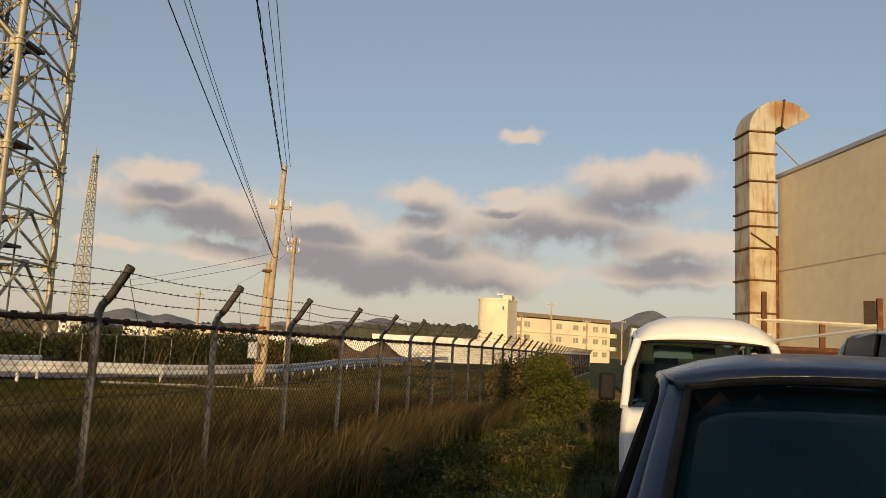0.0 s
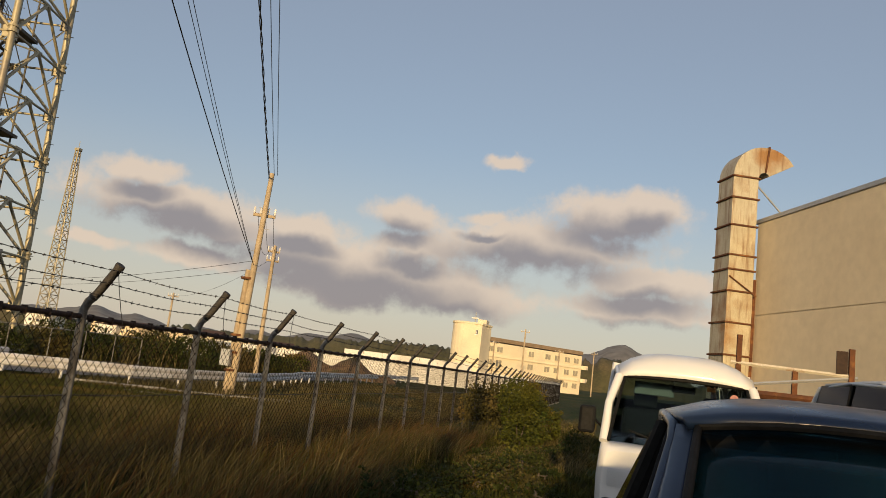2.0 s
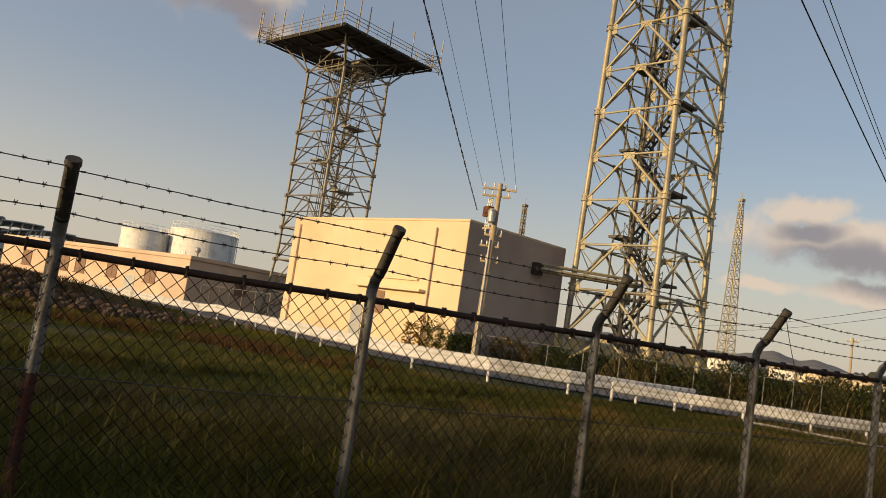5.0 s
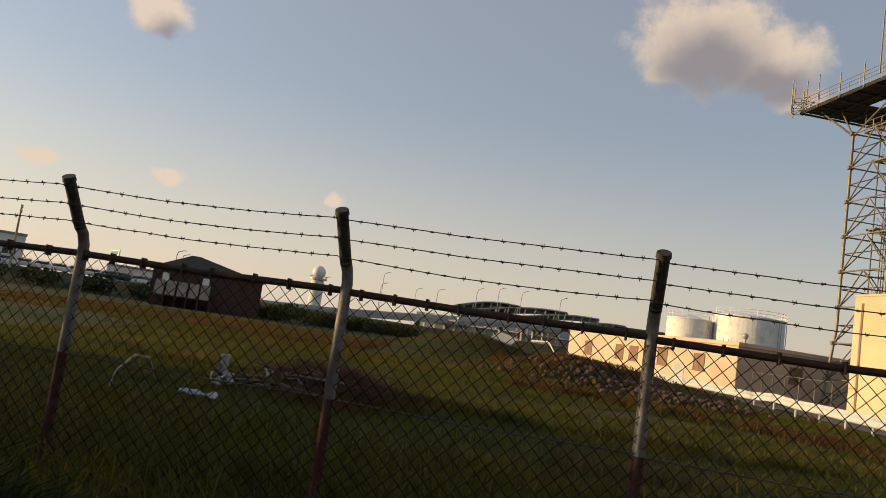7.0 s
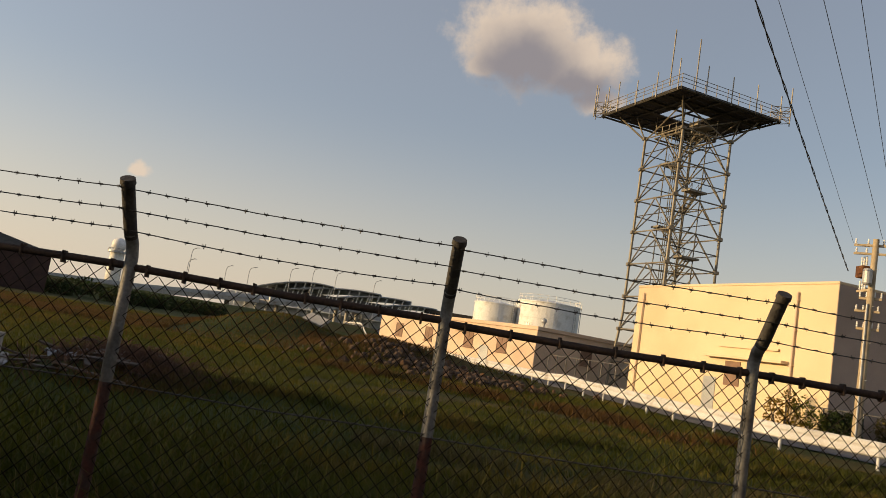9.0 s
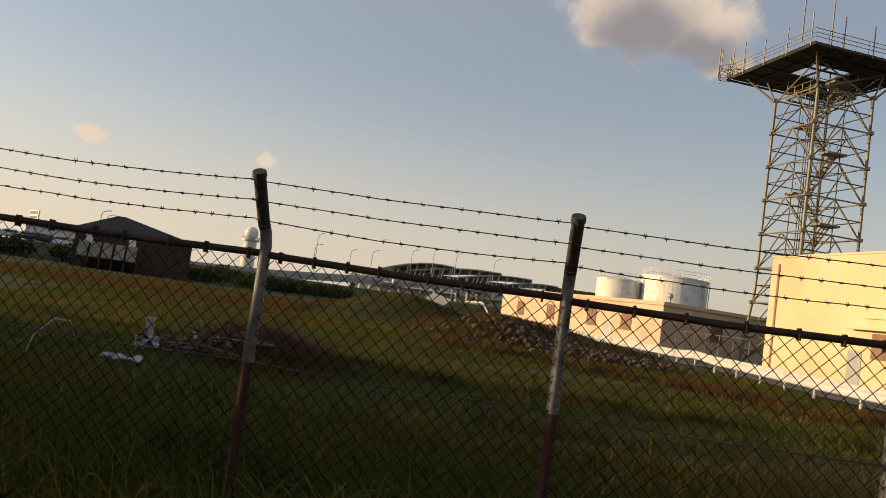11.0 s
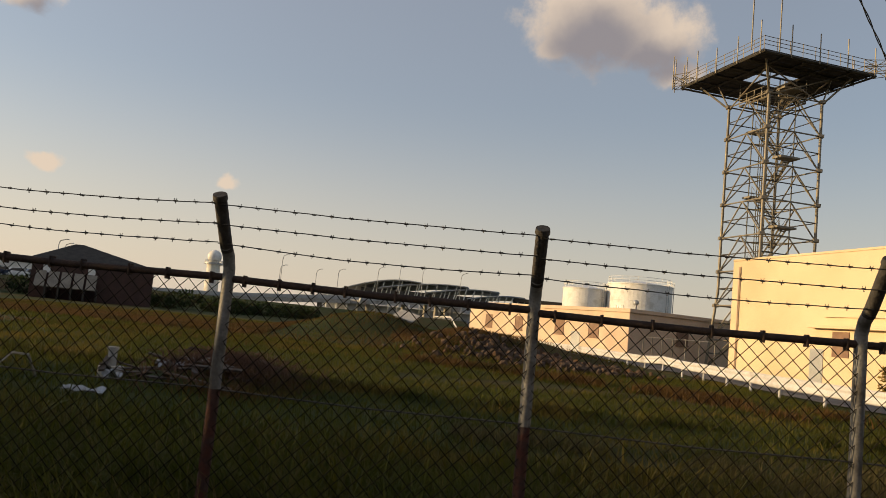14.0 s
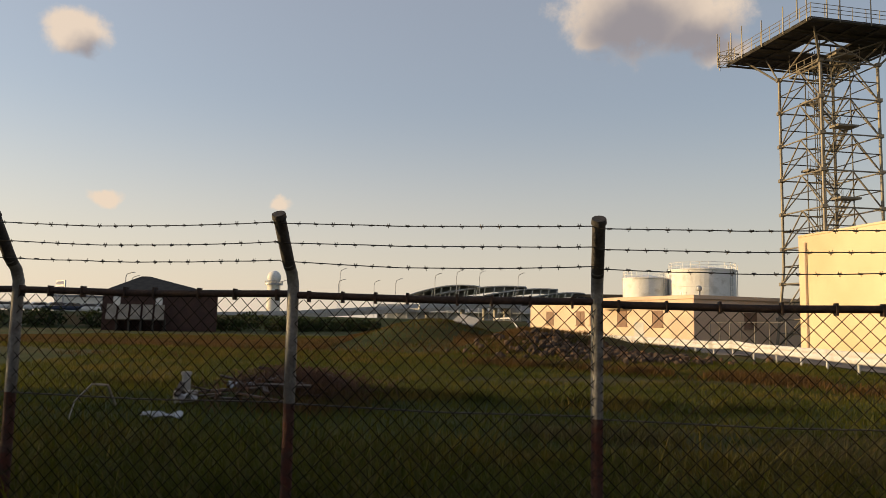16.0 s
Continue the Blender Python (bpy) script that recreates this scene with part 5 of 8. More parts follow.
# ---------------- distance ----------------
def far_ridge(name, label, dist, az0, az1, height, seed, material, depth=200, rough=1.0, n=160, kind="structure"):
    """A range of hills or woods as a long uneven bank."""
    verts, faces = [], []
    rows = 5
    for i in range(n + 1):
        f = i / n
        az = radians(az0 + (az1 - az0) * f)
        h = height(f) * (1 + 0.10 * rough * noise.noise((f * 60, seed, 0)) + 0.06 * rough * noise.noise((f * 190, seed, 3)))
        for k in range(rows):
            g = k / (rows - 1)
            d = dist + depth * g
            z = h * (math.sin(g * math.pi * 0.5) ** 0.8) - 0.6
            verts.append((CAM0.x - math.sin(az) * d, CAM0.y + math.cos(az) * d, z + 0.02 * h * rough * noise.noise((f * 300, g * 9, seed))))
        verts.append((CAM0.x - math.sin(az) * (dist + depth * 1.4), CAM0.y + math.cos(az) * (dist + depth * 1.4), -1.0))
    r = rows + 1
    for i in range(n):
        for k in range(rows):
            faces.append((i * r + k, (i + 1) * r + k, (i + 1) * r + k + 1, i * r + k + 1))
    me = bpy.data.meshes.new(name)
    me.from_pydata(verts, [], faces)
    tagged(put_mesh(name, me, material, smooth=True), label, "hills", kind=kind)


HILL = mat("hazy_hill", (0.155, 0.15, 0.145), (0.19, 0.18, 0.17), 0.004, 1.0, 0.0, 0, None, 0.03)
WOOD = mat("wooded_slope", (0.055, 0.055, 0.022), (0.10, 0.085, 0.035), 0.05, 1.0, 0.6, 0, (0.13, 0.10, 0.045), 0.6)


def hill_profile(f):
    az = -8 + 68 * f
    h = 44 + 8 * math.sin(az * 0.55) + 6 * math.sin(az * 1.7 + 1)
    h += 104 * math.exp(-((az + 1.5) / 2.0) ** 2) + 56 * math.exp(-((az - 2.6) / 3.4) ** 2) + 46 * math.exp(-((az - 19.5) / 3.2) ** 2) + 14 * math.exp(-((az - 36) / 4) ** 2)
    return h


far_ridge("backdrop_hills", "hazy blue-grey hills along the horizon", 2000, -8, 60, hill_profile, 3.0, HILL, 500)
far_ridge("backdrop_woods", "dark wooded rise before the hills", 470, -14, 30, lambda f: 10.5 + 8 * math.exp(-((f - 0.62) / 0.2) ** 2) + 12 * math.exp(-((f - 0.30) / 0.09) ** 2), 8.0, WOOD, 60, rough=2.2, n=400)
far_ridge("backdrop_treeline", "low dark tree line on the horizon", 420, 28, 66, lambda f: 7.5 + 2.5 * math.sin(f * 21), 5.0, WOOD, 40, rough=2.5, n=300)
far_ridge("backdrop_low_hills", "low hazy land beyond the airport", 2500, 60, 175, lambda f: 14 + 10 * math.sin(f * 17) ** 2, 4.0, HILL, 500)


def make_hoarding():
    """The white site wall beyond the road, panel by panel."""
    h = thing("site_hoarding", "long white panelled wall round a building site", "wall")
    p = smooth_path([(-44, 80.5), (-37, 85), (-27.4, 89.5), (-12.7, 97.0), (-6, 104), (-2, 125)], 2.4)
    for i, (a, b) in enumerate(zip(p, p[1:])):
        d = b - a
        tall = -27.6 < a.x < -14
        m = Matrix.Translation((a.x, a.y, -0.3)) @ Matrix.Rotation(math.atan2(d.y, d.x), 4, "Z")
        part("panel", boxm(0.015, d.length - 0.015, -0.04, 0.04, 0, 3.25 if tall else 2.35 - 0.05 * (i % 3), bevel=0.01), WHITEWALL, h, m=m)
        part("panel_post", boxm(-0.05, 0.05, 0.04, 0.14, 0, 2.3), GREYM, h, m=m)


make_hoarding()


def make_house(x, y, w, d, h, rot, roof_h, wall_m, roof_m, label):
    t = thing("house", label, "house", "distant houses", m=Matrix.Translation((x, y, ground_height(x, y))) @ Matrix.Rotation(rot, 4, "Z"))
    part("wall", boxm(-w / 2, w / 2, -d / 2, d / 2, -0.3, h), wall_m, t)
    bm = bmesh.new()
    vs = [bm.verts.new(v) for v in ((-w / 2 - 0.4, -d / 2 - 0.4, h), (w / 2 + 0.4, -d / 2 - 0.4, h), (w / 2 + 0.4, d / 2 + 0.4, h), (-w / 2 - 0.4, d / 2 + 0.4, h), (-w / 2 - 0.4, 0, h + roof_h), (w / 2 + 0.4, 0, h + roof_h))]
    for f in ((0, 1, 5, 4), (2, 3, 4, 5), (1, 2, 5), (3, 0, 4), (3, 2, 1, 0)):
        bm.faces.new([vs[i] for i in f])
    part("roof", bm, roof_m, t)
    for k in (-0.28, 0.05, 0.3):
        win = part("window", boxm(w * k - 0.7, w * k + 0.7, -d / 2 - 0.06, -d / 2 + 0.02, h * 0.4, h * 0.4 + 1.2), WHITEP, t)
        part("pane", boxm(w * k - 0.6, w * k + 0.6, -d / 2 - 0.08, -d / 2 - 0.05, h * 0.4 + 0.1, h * 0.4 + 1.1), DARKWIN, win)


rh = random.Random(11)
for i_ in range(16):
    az_ = radians(rh.uniform(24, 40))
    dd_ = rh.uniform(300, 460)
    make_house(CAM0.x - math.sin(az_) * dd_, CAM0.y + math.cos(az_) * dd_, rh.uniform(8, 14), rh.uniform(6, 9), rh.uniform(3.0, 5.6), rh.uniform(-0.5, 0.5), rh.uniform(1.2, 2.0),
               rh.choice((WHITEWALL, CREAM, BEIGE)), rh.choice((BRICK_D, ROOFG, BROWNROOF)), "small distant house with a pitched roof")


def make_earth_mound():
    bm = bmesh.new()
    bmesh.ops.create_grid(bm, x_segments=60, y_segments=30, size=1.0)
    for v in bm.verts:
        x, y = v.co.x * 8.0, v.co.y * 3.5
        q = max(0.0, 1 - v.co.x ** 2) * max(0.0, 1 - v.co.y ** 2)
        v.co = Vector((x, y, 2.3 * q ** 0.7 * (0.8 + 0.5 * noise.noise((x * 0.4, y * 0.4, 9))) + 0.25 * noise.noise((x * 1.5, y * 1.5, 1)) * (q > 0.02) - 0.1))
    m = Matrix.Translation((-23.5, 72.0, -0.25)) @ Matrix.Rotation(0.45, 4, "Z")
    tagged(part("earth_mound", bm, mat("dark_soil", (0.10, 0.065, 0.04), (0.16, 0.105, 0.06), 1.2, 1.0, 0.8, 0, (0.07, 0.06, 0.03), 9), m=m), "heap of dark brown excavated soil", "earth mound")


make_earth_mound()


def make_pump_house():
    """The dark brick shed with a pointed roof and a row of grey sluice panels."""
    h = thing("pump_house", "dark red-brick pump house with a hipped dark roof", "building")
    a, b = (-80.2, -53.5), (-86.3, -41.6)
    a2, b2 = Vector(a), Vector(b)
    d = (b2 - a2).normalized()
    n = Vector((-d.y, d.x))
    if n.x > 0:
        n = -n
    pl = [tuple(a2), tuple(b2), tuple(b2 + n * 9), tuple(a2 + n * 9)]
    block(h, "wall", pl, -0.2, 4.6, BRICK_D, bevel=0)
    ctr = (a2 + b2) / 2 + n * 4.5
    bm = bmesh.new()
    base = [bm.verts.new((*(ctr + (Vector(p) - ctr) * 1.06), 4.6)) for p in pl]
    rdg = [bm.verts.new((*(ctr - d * 2.6), 6.9)), bm.verts.new((*(ctr - d * 1.6), 6.9))]
    bm.faces.new((base[0], base[1], rdg[1], rdg[0]))
    bm.faces.new((base[1], base[2], rdg[1]))
    bm.faces.new((base[2], base[3], rdg[0], rdg[1]))
    bm.faces.new((base[3], base[0], rdg[0]))
    bm.faces.new(base[::-1])
    bmesh.ops.recalc_face_normals(bm, faces=bm.faces)
    part("roof", bm, DECK, h)
    mw, ln = wall_frame(a, b)
    s = 1 if (mw.to_3x3() @ Vector((0, 1, 0))).x > 0 else -1
    for k in range(5):
        x = 0.6 + k * 1.35
        bm = bmesh.new()
        vs = [(x, s * 0.6, 3.1), (x + 1.1, s * 0.6, 3.1), (x + 1.1, s * 2.6, 1.3), (x, s * 2.6, 1.3)]
        lo = [bm.verts.new(v) for v in vs]
        hi = [bm.verts.new((v[0], v[1] + s * 0.06, v[2] + 0.1)) for v in vs]
        bm.faces.new(lo)
        bm.faces.new(hi[::-1])
        for i in range(4):
            bm.faces.new((lo[i], lo[(i + 1) % 4], hi[(i + 1) % 4], hi[i]))
        part("sluice_panel", bm, STEEL_2, h, "dull grey sloping panel", m=mw)
        part("pier", boxm(x + 1.12, x + 1.32, min(s * 0.1, s * 2.7), max(s * 0.1, s * 2.7), -0.6, 1.5), DECK, h, m=mw)
    window_part(h, mw, ln * 0.12, 3.1, 0.8, 1.0, WHITEP, WHITEP)
    window_part(h, mw, ln * 0.48, 3.1, 0.8, 1.0, WHITEP, WHITEP)


make_pump_house()


def make_control_tower():
    t = thing("radar_tower", "pale round radar tower topped by a white dome", "tower", at=(-370, -140, 0))
    part("shaft", tubem([(0, 0, -0.3), (0, 0, 19.5)], [3.5, 3.3], 28), WHITEWALL, t, smooth=True)
    part("gallery", tubem([(0, 0, 19.5), (0, 0, 20.4)], 4.6, 28), GREYM, t)
    for k in range(20):
        a = 2 * math.pi * k / 20
        p = Vector((4.4 * math.cos(a), 4.4 * math.sin(a), 20.4))
        bar("rail_post", p, p + Vector((0, 0, 1.2)), 0.08, GREYM, t, 4)
    part("rail", tubem([(4.4 * math.cos(k * 0.2618), 4.4 * math.sin(k * 0.2618), 21.5) for k in range(25)], 0.09, 4), GREYM, t)
    bm = bmesh.new()
    bmesh.ops.create_uvsphere(bm, u_segments=28, v_segments=16, radius=3.5, matrix=Matrix.Translation((0, 0, 23.4)))
    part("radome", bm, WHITEP, t, smooth=True)


make_control_tower()


def make_terminal():
    """Airport terminal: glazed hall under overlapping curved roofs."""
    t = thing("airport_terminal", "glazed airport terminal under overlapping curved roofs", "building")
    d = Vector((0.03, 1.0, 0)).normalized()
    n = Vector((1.0, -0.03, 0))
    block(t, "podium", [(-286, -66), (-283, 44), (-320, 44), (-322, -66)], -0.3, 8.6, GREYM, bevel=0)
    block(t, "glass_hall", [(-289, -50), (-287, 0), (-318, 0), (-320, -50)], 8.6, 12.4, DARKWIN, bevel=0)
    for k, (y0, y1, zl, zh) in enumerate(((-57, -26, 10.2, 15.8), (-42, -8, 12.2, 15.7), (-24, 4, 12.0, 14.9), (-8, 14, 11.2, 13.6))):
        bm = bmesh.new()
        rows = []
        for i in range(17):
            f = i / 16
            y = y0 + (y1 - y0) * f
            z = zl + (zh - zl) * math.sin(f * math.pi * 0.62) / 1.0
            rows.append([bm.verts.new((x - k * 1.2, y, z + 0.5 * (j == 1))) for j, x in enumerate((-280, -300, -322))])
        for p, q in zip(rows, rows[1:]):
            for j in range(2):
                bm.faces.new((p[j], p[j + 1], q[j + 1], q[j]))
        r = part("curved_roof", bm, GREYM, t, smooth=True)
        md = r.modifiers.new("shell", "SOLIDIFY")
        md.thickness = 0.5
        for i in range(9):
            f = (i + 0.5) / 9
            y = y0 + (y1 - y0) * f
            z = zl + (zh - zl) * math.sin(f * math.pi * 0.62)
            bar("roof_strut", (-284 - k, y, 8.6), (-281 - k, y + 1.6, z), 0.22, WHITEP, t, 5)
    for i in range(26):
        y = -62 + i * 4.0
        bar("facade_column", (-284.5, y, 0), (-284.5, y, 8.6), 0.35, WHITEP, t, 6)
    for i in range(12):
        part("canopy_panel", boxm(-285.5, -281, -62 + i * 8.2, -54.6 + i * 8.2, 5.6, 6.0), WHITEP, t)
    block(t, "wing_roof", [(-284, 10), (-282, 30), (-300, 30), (-300, 10)], 12.2, 13.4, DECK, bevel=0)


make_terminal()


def make_viaduct():
    v = thing("access_viaduct", "grey concrete access ramp rising to the terminal", "viaduct")
    p = [Vector(q) for q in ((-186, -112, 1.6), (-203, -72, 3.2), (-211.5, -40, 5.6), (-240, -22, 8.0), (-283, -14, 8.6))]
    for a, b in zip(p, p[1:]):
        d = (b - a)
        n = Vector((-d.y, d.x, 0)).normalized() * 4.2
        bm = bmesh.new()
        lo = [bm.verts.new(q) for q in (a - n - Vector((0, 0, 1.1)), a + n - Vector((0, 0, 1.1)), b + n - Vector((0, 0, 1.1)), b - n - Vector((0, 0, 1.1)))]
        hi = [bm.verts.new(q) for q in (a - n, a + n, b + n, b - n)]
        bm.faces.new(lo[::-1])
        bm.faces.new(hi)
        for i in range(4):
            bm.faces.new((lo[i], lo[(i + 1) % 4], hi[(i + 1) % 4], hi[i]))
        part("deck", bm, CONC, v)
        for s in (-1, 1):
            bm = bmesh.new()
            q0, q1 = a + n * s, b + n * s
            u = n.normalized() * 0.2
            vs = [bm.verts.new(q) for q in (q0 - u, q0 + u, q1 + u, q1 - u)]
            vt = [bm.verts.new(w.co + Vector((0, 0, 1.0))) for w in vs]
            bm.faces.new(vt)
            for i in range(4):
                bm.faces.new((vs[i], vs[(i + 1) % 4], vt[(i + 1) % 4], vt[i]))
            part("parapet", bm, GREYM, v)
        k = max(1, int(d.length / 14))
        for i in range(k):
            c = a.lerp(b, (i + 0.5) / k)
            bar("pier", (c.x, c.y, -0.3), (c.x, c.y, c.z - 1.0), 0.7, CONC, v, 10)


make_viaduct()


def make_street_lamp(x, y, h):
    t = thing("street_lamp", "slim grey street lamp with a bent arm", "street lamp", "airport street lamps", at=(x, y, ground_height(x, y)))
    part("mast", tubem([(0, 0, 0), (0, 0, h * 0.88), (0.1, 0.3, h * 0.96), (0.3, 1.6, h)], 0.10, 6), GREYM, t)
    part("lantern", boxm(0.15, 0.5, 1.5, 2.3, h - 0.08, h + 0.1, bevel=0.03), GREYM, t)


for (x_, y_, h_) in ((-214, -80, 11), (-222, -64, 12), (-232, -48, 13), (-250, -38, 16), (-262, -32, 18), (-264, -24, 18), (-262, -62, 14), (-258, -10, 17), (-180, -108, 10), (-150, -92, 9), (-245, -70, 17)):
    make_street_lamp(x_, y_, h_)


def make_hangar(pts, z1, label, mm):
    h = thing("hangar", label, "building", "far airport halls")
    block(h, "wall", pts, 1.5, z1, mm, bevel=0)
    c = Vector((sum(p[0] for p in pts) / len(pts), sum(p[1] for p in pts) / len(pts)))
    block(h, "roof_edge", [tuple(c + (Vector(p) - c) * 1.02) for p in pts], z1, z1 + 0.45, ROOFG, bevel=0)
    mw, ln = wall_frame(pts[0], pts[1])
    k = max(3, int(ln / 5))
    for i in range(k):
        window_part(h, mw, ln * (i + 0.5) / k, z1 * 0.55, 2.2, 1.3, DARKWIN, WHITEP)


make_hangar([(-84, -122), (-101, -107.5), (-112, -120), (-95, -134)], 9.9, "grey flat-roofed airport hall with dark windows", GREYM)
make_hangar([(-101, -107.0), (-110, -97.4), (-121, -108), (-112, -118)], 7.7, "pale low airport hall with a flat roof", WHITEWALL)
make_hangar([(-126, -92), (-134, -80), (-146, -88), (-138, -100)], 5.2, "pale low airport hall with a flat roof", WHITEWALL)


def make_sign():
    s = thing("roof_sign", "white roadside signboard on two posts", "sign", m=Matrix.Translation((-118.5, -85.6, 2.3)) @ Matrix.Rotation(radians(52), 4, "Z"))
    part("board", boxm(-2.4, 2.4, -0.1, 0.1, 3.8, 5.6, bevel=0.03), WHITEP, s)
    for x in (-1.6, 1.6):
        bar("post", (x, 0, 0), (x, 0, 3.8), 0.12, GREYM, s, 6)
    blue = mat("sign_blue", (0.10, 0.14, 0.30), (0.12, 0.16, 0.34), 2, 0.6, 0.0)
    for row, (n, h) in enumerate(((7, 0.55), (8, 0.4))):
        for k in range(n):
            part("marking", boxm(-2.0 + k * 4.0 / n, -2.0 + (k + 0.72) * 4.0 / n, -0.13, -0.1, 4.85 - row * 0.75, 4.85 - row * 0.75 + h), blue, s)
            part("marking", boxm(-2.0 + k * 4.0 / n, -2.0 + (k + 0.72) * 4.0 / n, 0.1, 0.13, 4.85 - row * 0.75, 4.85 - row * 0.75 + h), blue, s)


make_sign()


# ---------------- parked vehicles ----------------
def paint(name, col, rough=0.25, coat=0.6):
    m = bpy.data.materials.new(name)
    m.use_nodes = True
    nt = m.node_tree
    b = nt.nodes["Principled BSDF"]
    n = nt.nodes.new("ShaderNodeTexNoise")
    geo = nt.nodes.new("ShaderNodeNewGeometry")
    nt.links.new(geo.outputs["Position"], n.inputs["Vector"])
    n.inputs["Scale"].default_value, n.inputs["Detail"].default_value = 3.0, 7
    mr = nt.nodes.new("ShaderNodeMapRange")
    for i, v in enumerate((0.35, 0.7, rough, rough + 0.25)):
        mr.inputs[i + 1].default_value = v
    nt.links.new(n.outputs["Fac"], mr.inputs[0])
    nt.links.new(mr.outputs[0], b.inputs["Roughness"])
    mx = nt.nodes.new("ShaderNodeMix")
    mx.data_type = "RGBA"
    mx.inputs["A"].default_value = (*col, 1)
    mx.inputs["B"].default_value = (*[c * 0.85 + 0.006 for c in col], 1)
    nt.links.new(n.outputs["Fac"], mx.inputs["Factor"])
    nt.links.new(mx.outputs["Result"], b.inputs["Base Color"])
    b.inputs["Specular IOR Level"].default_value = 0.35
    b.inputs["Coat Weight"].default_value = coat
    b.inputs["Coat Roughness"].default_value = 0.08
    return m


NAVY = paint("dark_blue_paint", (0.005, 0.016, 0.046), 0.22, 0.10)
VANWHITE = paint("white_van_paint", (0.72, 0.72, 0.71), 0.35, 0.4)
SILVER = paint("silver_paint", (0.50, 0.51, 0.52), 0.35, 0.4)
RUBBER = mat("black_rubber", (0.015, 0.015, 0.015), (0.03, 0.03, 0.03), 20, 0.8, 0.1)
TRIM = mat("black_plastic", (0.006, 0.006, 0.006), (0.012, 0.012, 0.012), 20, 0.6, 0.0, spec=0.12)
FABRIC = mat("dark_seat_cloth", (0.035, 0.037, 0.042), (0.055, 0.057, 0.062), 30, 0.95, 0.3)
LENS = glass("lamp_lens", (0.9, 0.92, 0.95))
WINDSHIELD = glass("car_glass", (0.50, 0.58, 0.58))
CHROME = mat("brushed_steel", (0.55, 0.55, 0.55), (0.65, 0.65, 0.65), 10, 0.25, 0.0, 1.0)


def loft(bm, sections, close_ends=True):
    """Skins a row of cross-sections (closed loops with equal counts)."""
    rings = [[bm.verts.new(p) for p in s] for s in sections]
    n = len(rings[0])
    for a, b in zip(rings, rings[1:]):
        for k in range(n):
            bm.faces.new((a[k], a[(k + 1) % n], b[(k + 1) % n], b[k]))
    if close_ends:
        bm.faces.new(rings[0][::-1])
        bm.faces.new(rings[-1])
    bmesh.ops.recalc_face_normals(bm, faces=bm.faces)


def sheet(name, quads, thick, material, parent, label="", smooth=True, cuts=0):
    bm = bmesh.new()
    for q in quads:
        bm.faces.new([bm.verts.new(p) for p in q])
    bmesh.ops.remove_doubles(bm, verts=bm.verts, dist=0.0005)
    bmesh.ops.recalc_face_normals(bm, faces=bm.faces)
    r = bmesh.ops.extrude_face_region(bm, geom=bm.faces[:])
    vs = [g for g in r["geom"] if isinstance(g, bmesh.types.BMVert)]
    nrm = sum((f.normal for f in bm.faces), Vector())
    nn = nrm.normalized() if nrm.length > 1e-4 else Vector((0, 0, 1))
    for v in vs:
        v.co -= nn * thick
    bmesh.ops.recalc_face_normals(bm, faces=bm.faces)
    return part(name, bm, material, parent, label)


def body_section(y, hw, z0, zb, tuck=0.05, tub=None):
    """A closed lower-body cross-section at y: half width, underside, shoulder height; tub: floor height where the cabin is open."""
    zi = zb + 0.02 if tub is None else tub
    zc = zb + 0.035 if tub is None else tub
    lip = zb + 0.008 if tub is None else zb - 0.02
    half = [(-hw * 0.88, z0), (-hw, z0 + 0.16), (-hw - tuck * 0.2, (z0 + zb) * 0.55), (-hw + 0.01, zb - 0.10), (-hw + tuck, zb), (-hw + tuck + 0.05, lip), (-hw + tuck + 0.07, zi)]
    return [(x, y, z) for x, z in half] + [(0, y, zc)] + [(-x, y, z) for x, z in half[::-1]]


def make_wheel(parent, x, y, r, w):
    tyre = part("wheel", tubem([(x - w / 2, y, r), (x + w / 2, y, r)], r, 24), RUBBER, parent)
    part("rim", tubem([(x - w / 2 - 0.012, y, r), (x + w / 2 + 0.012, y, r)], r * 0.62, 18), GREYM, tyre)


def rounded(hw, z, y, dz, n=7):
    """A roof cross-line: x from -hw to hw with a slight crown."""
    return [(-hw + 2 * hw * i / n, y, z + dz * (1 - (2 * i / n - 1) ** 2)) for i in range(n + 1)]


def strip_mesh(rows, thick, name, material, parent, label=""):
    bm = bmesh.new()
    vr = [[bm.verts.new(p) for p in r] for r in rows]
    for a, b in zip(vr, vr[1:]):
        for k in range(len(a) - 1):
            bm.faces.new((a[k], a[k + 1], b[k + 1], b[k]))
    ob = part(name, bm, material, parent, label, smooth=True)
    md = ob.modifiers.new("sheet", "SOLIDIFY")
    md.thickness, md.offset = thick, 0
    return ob


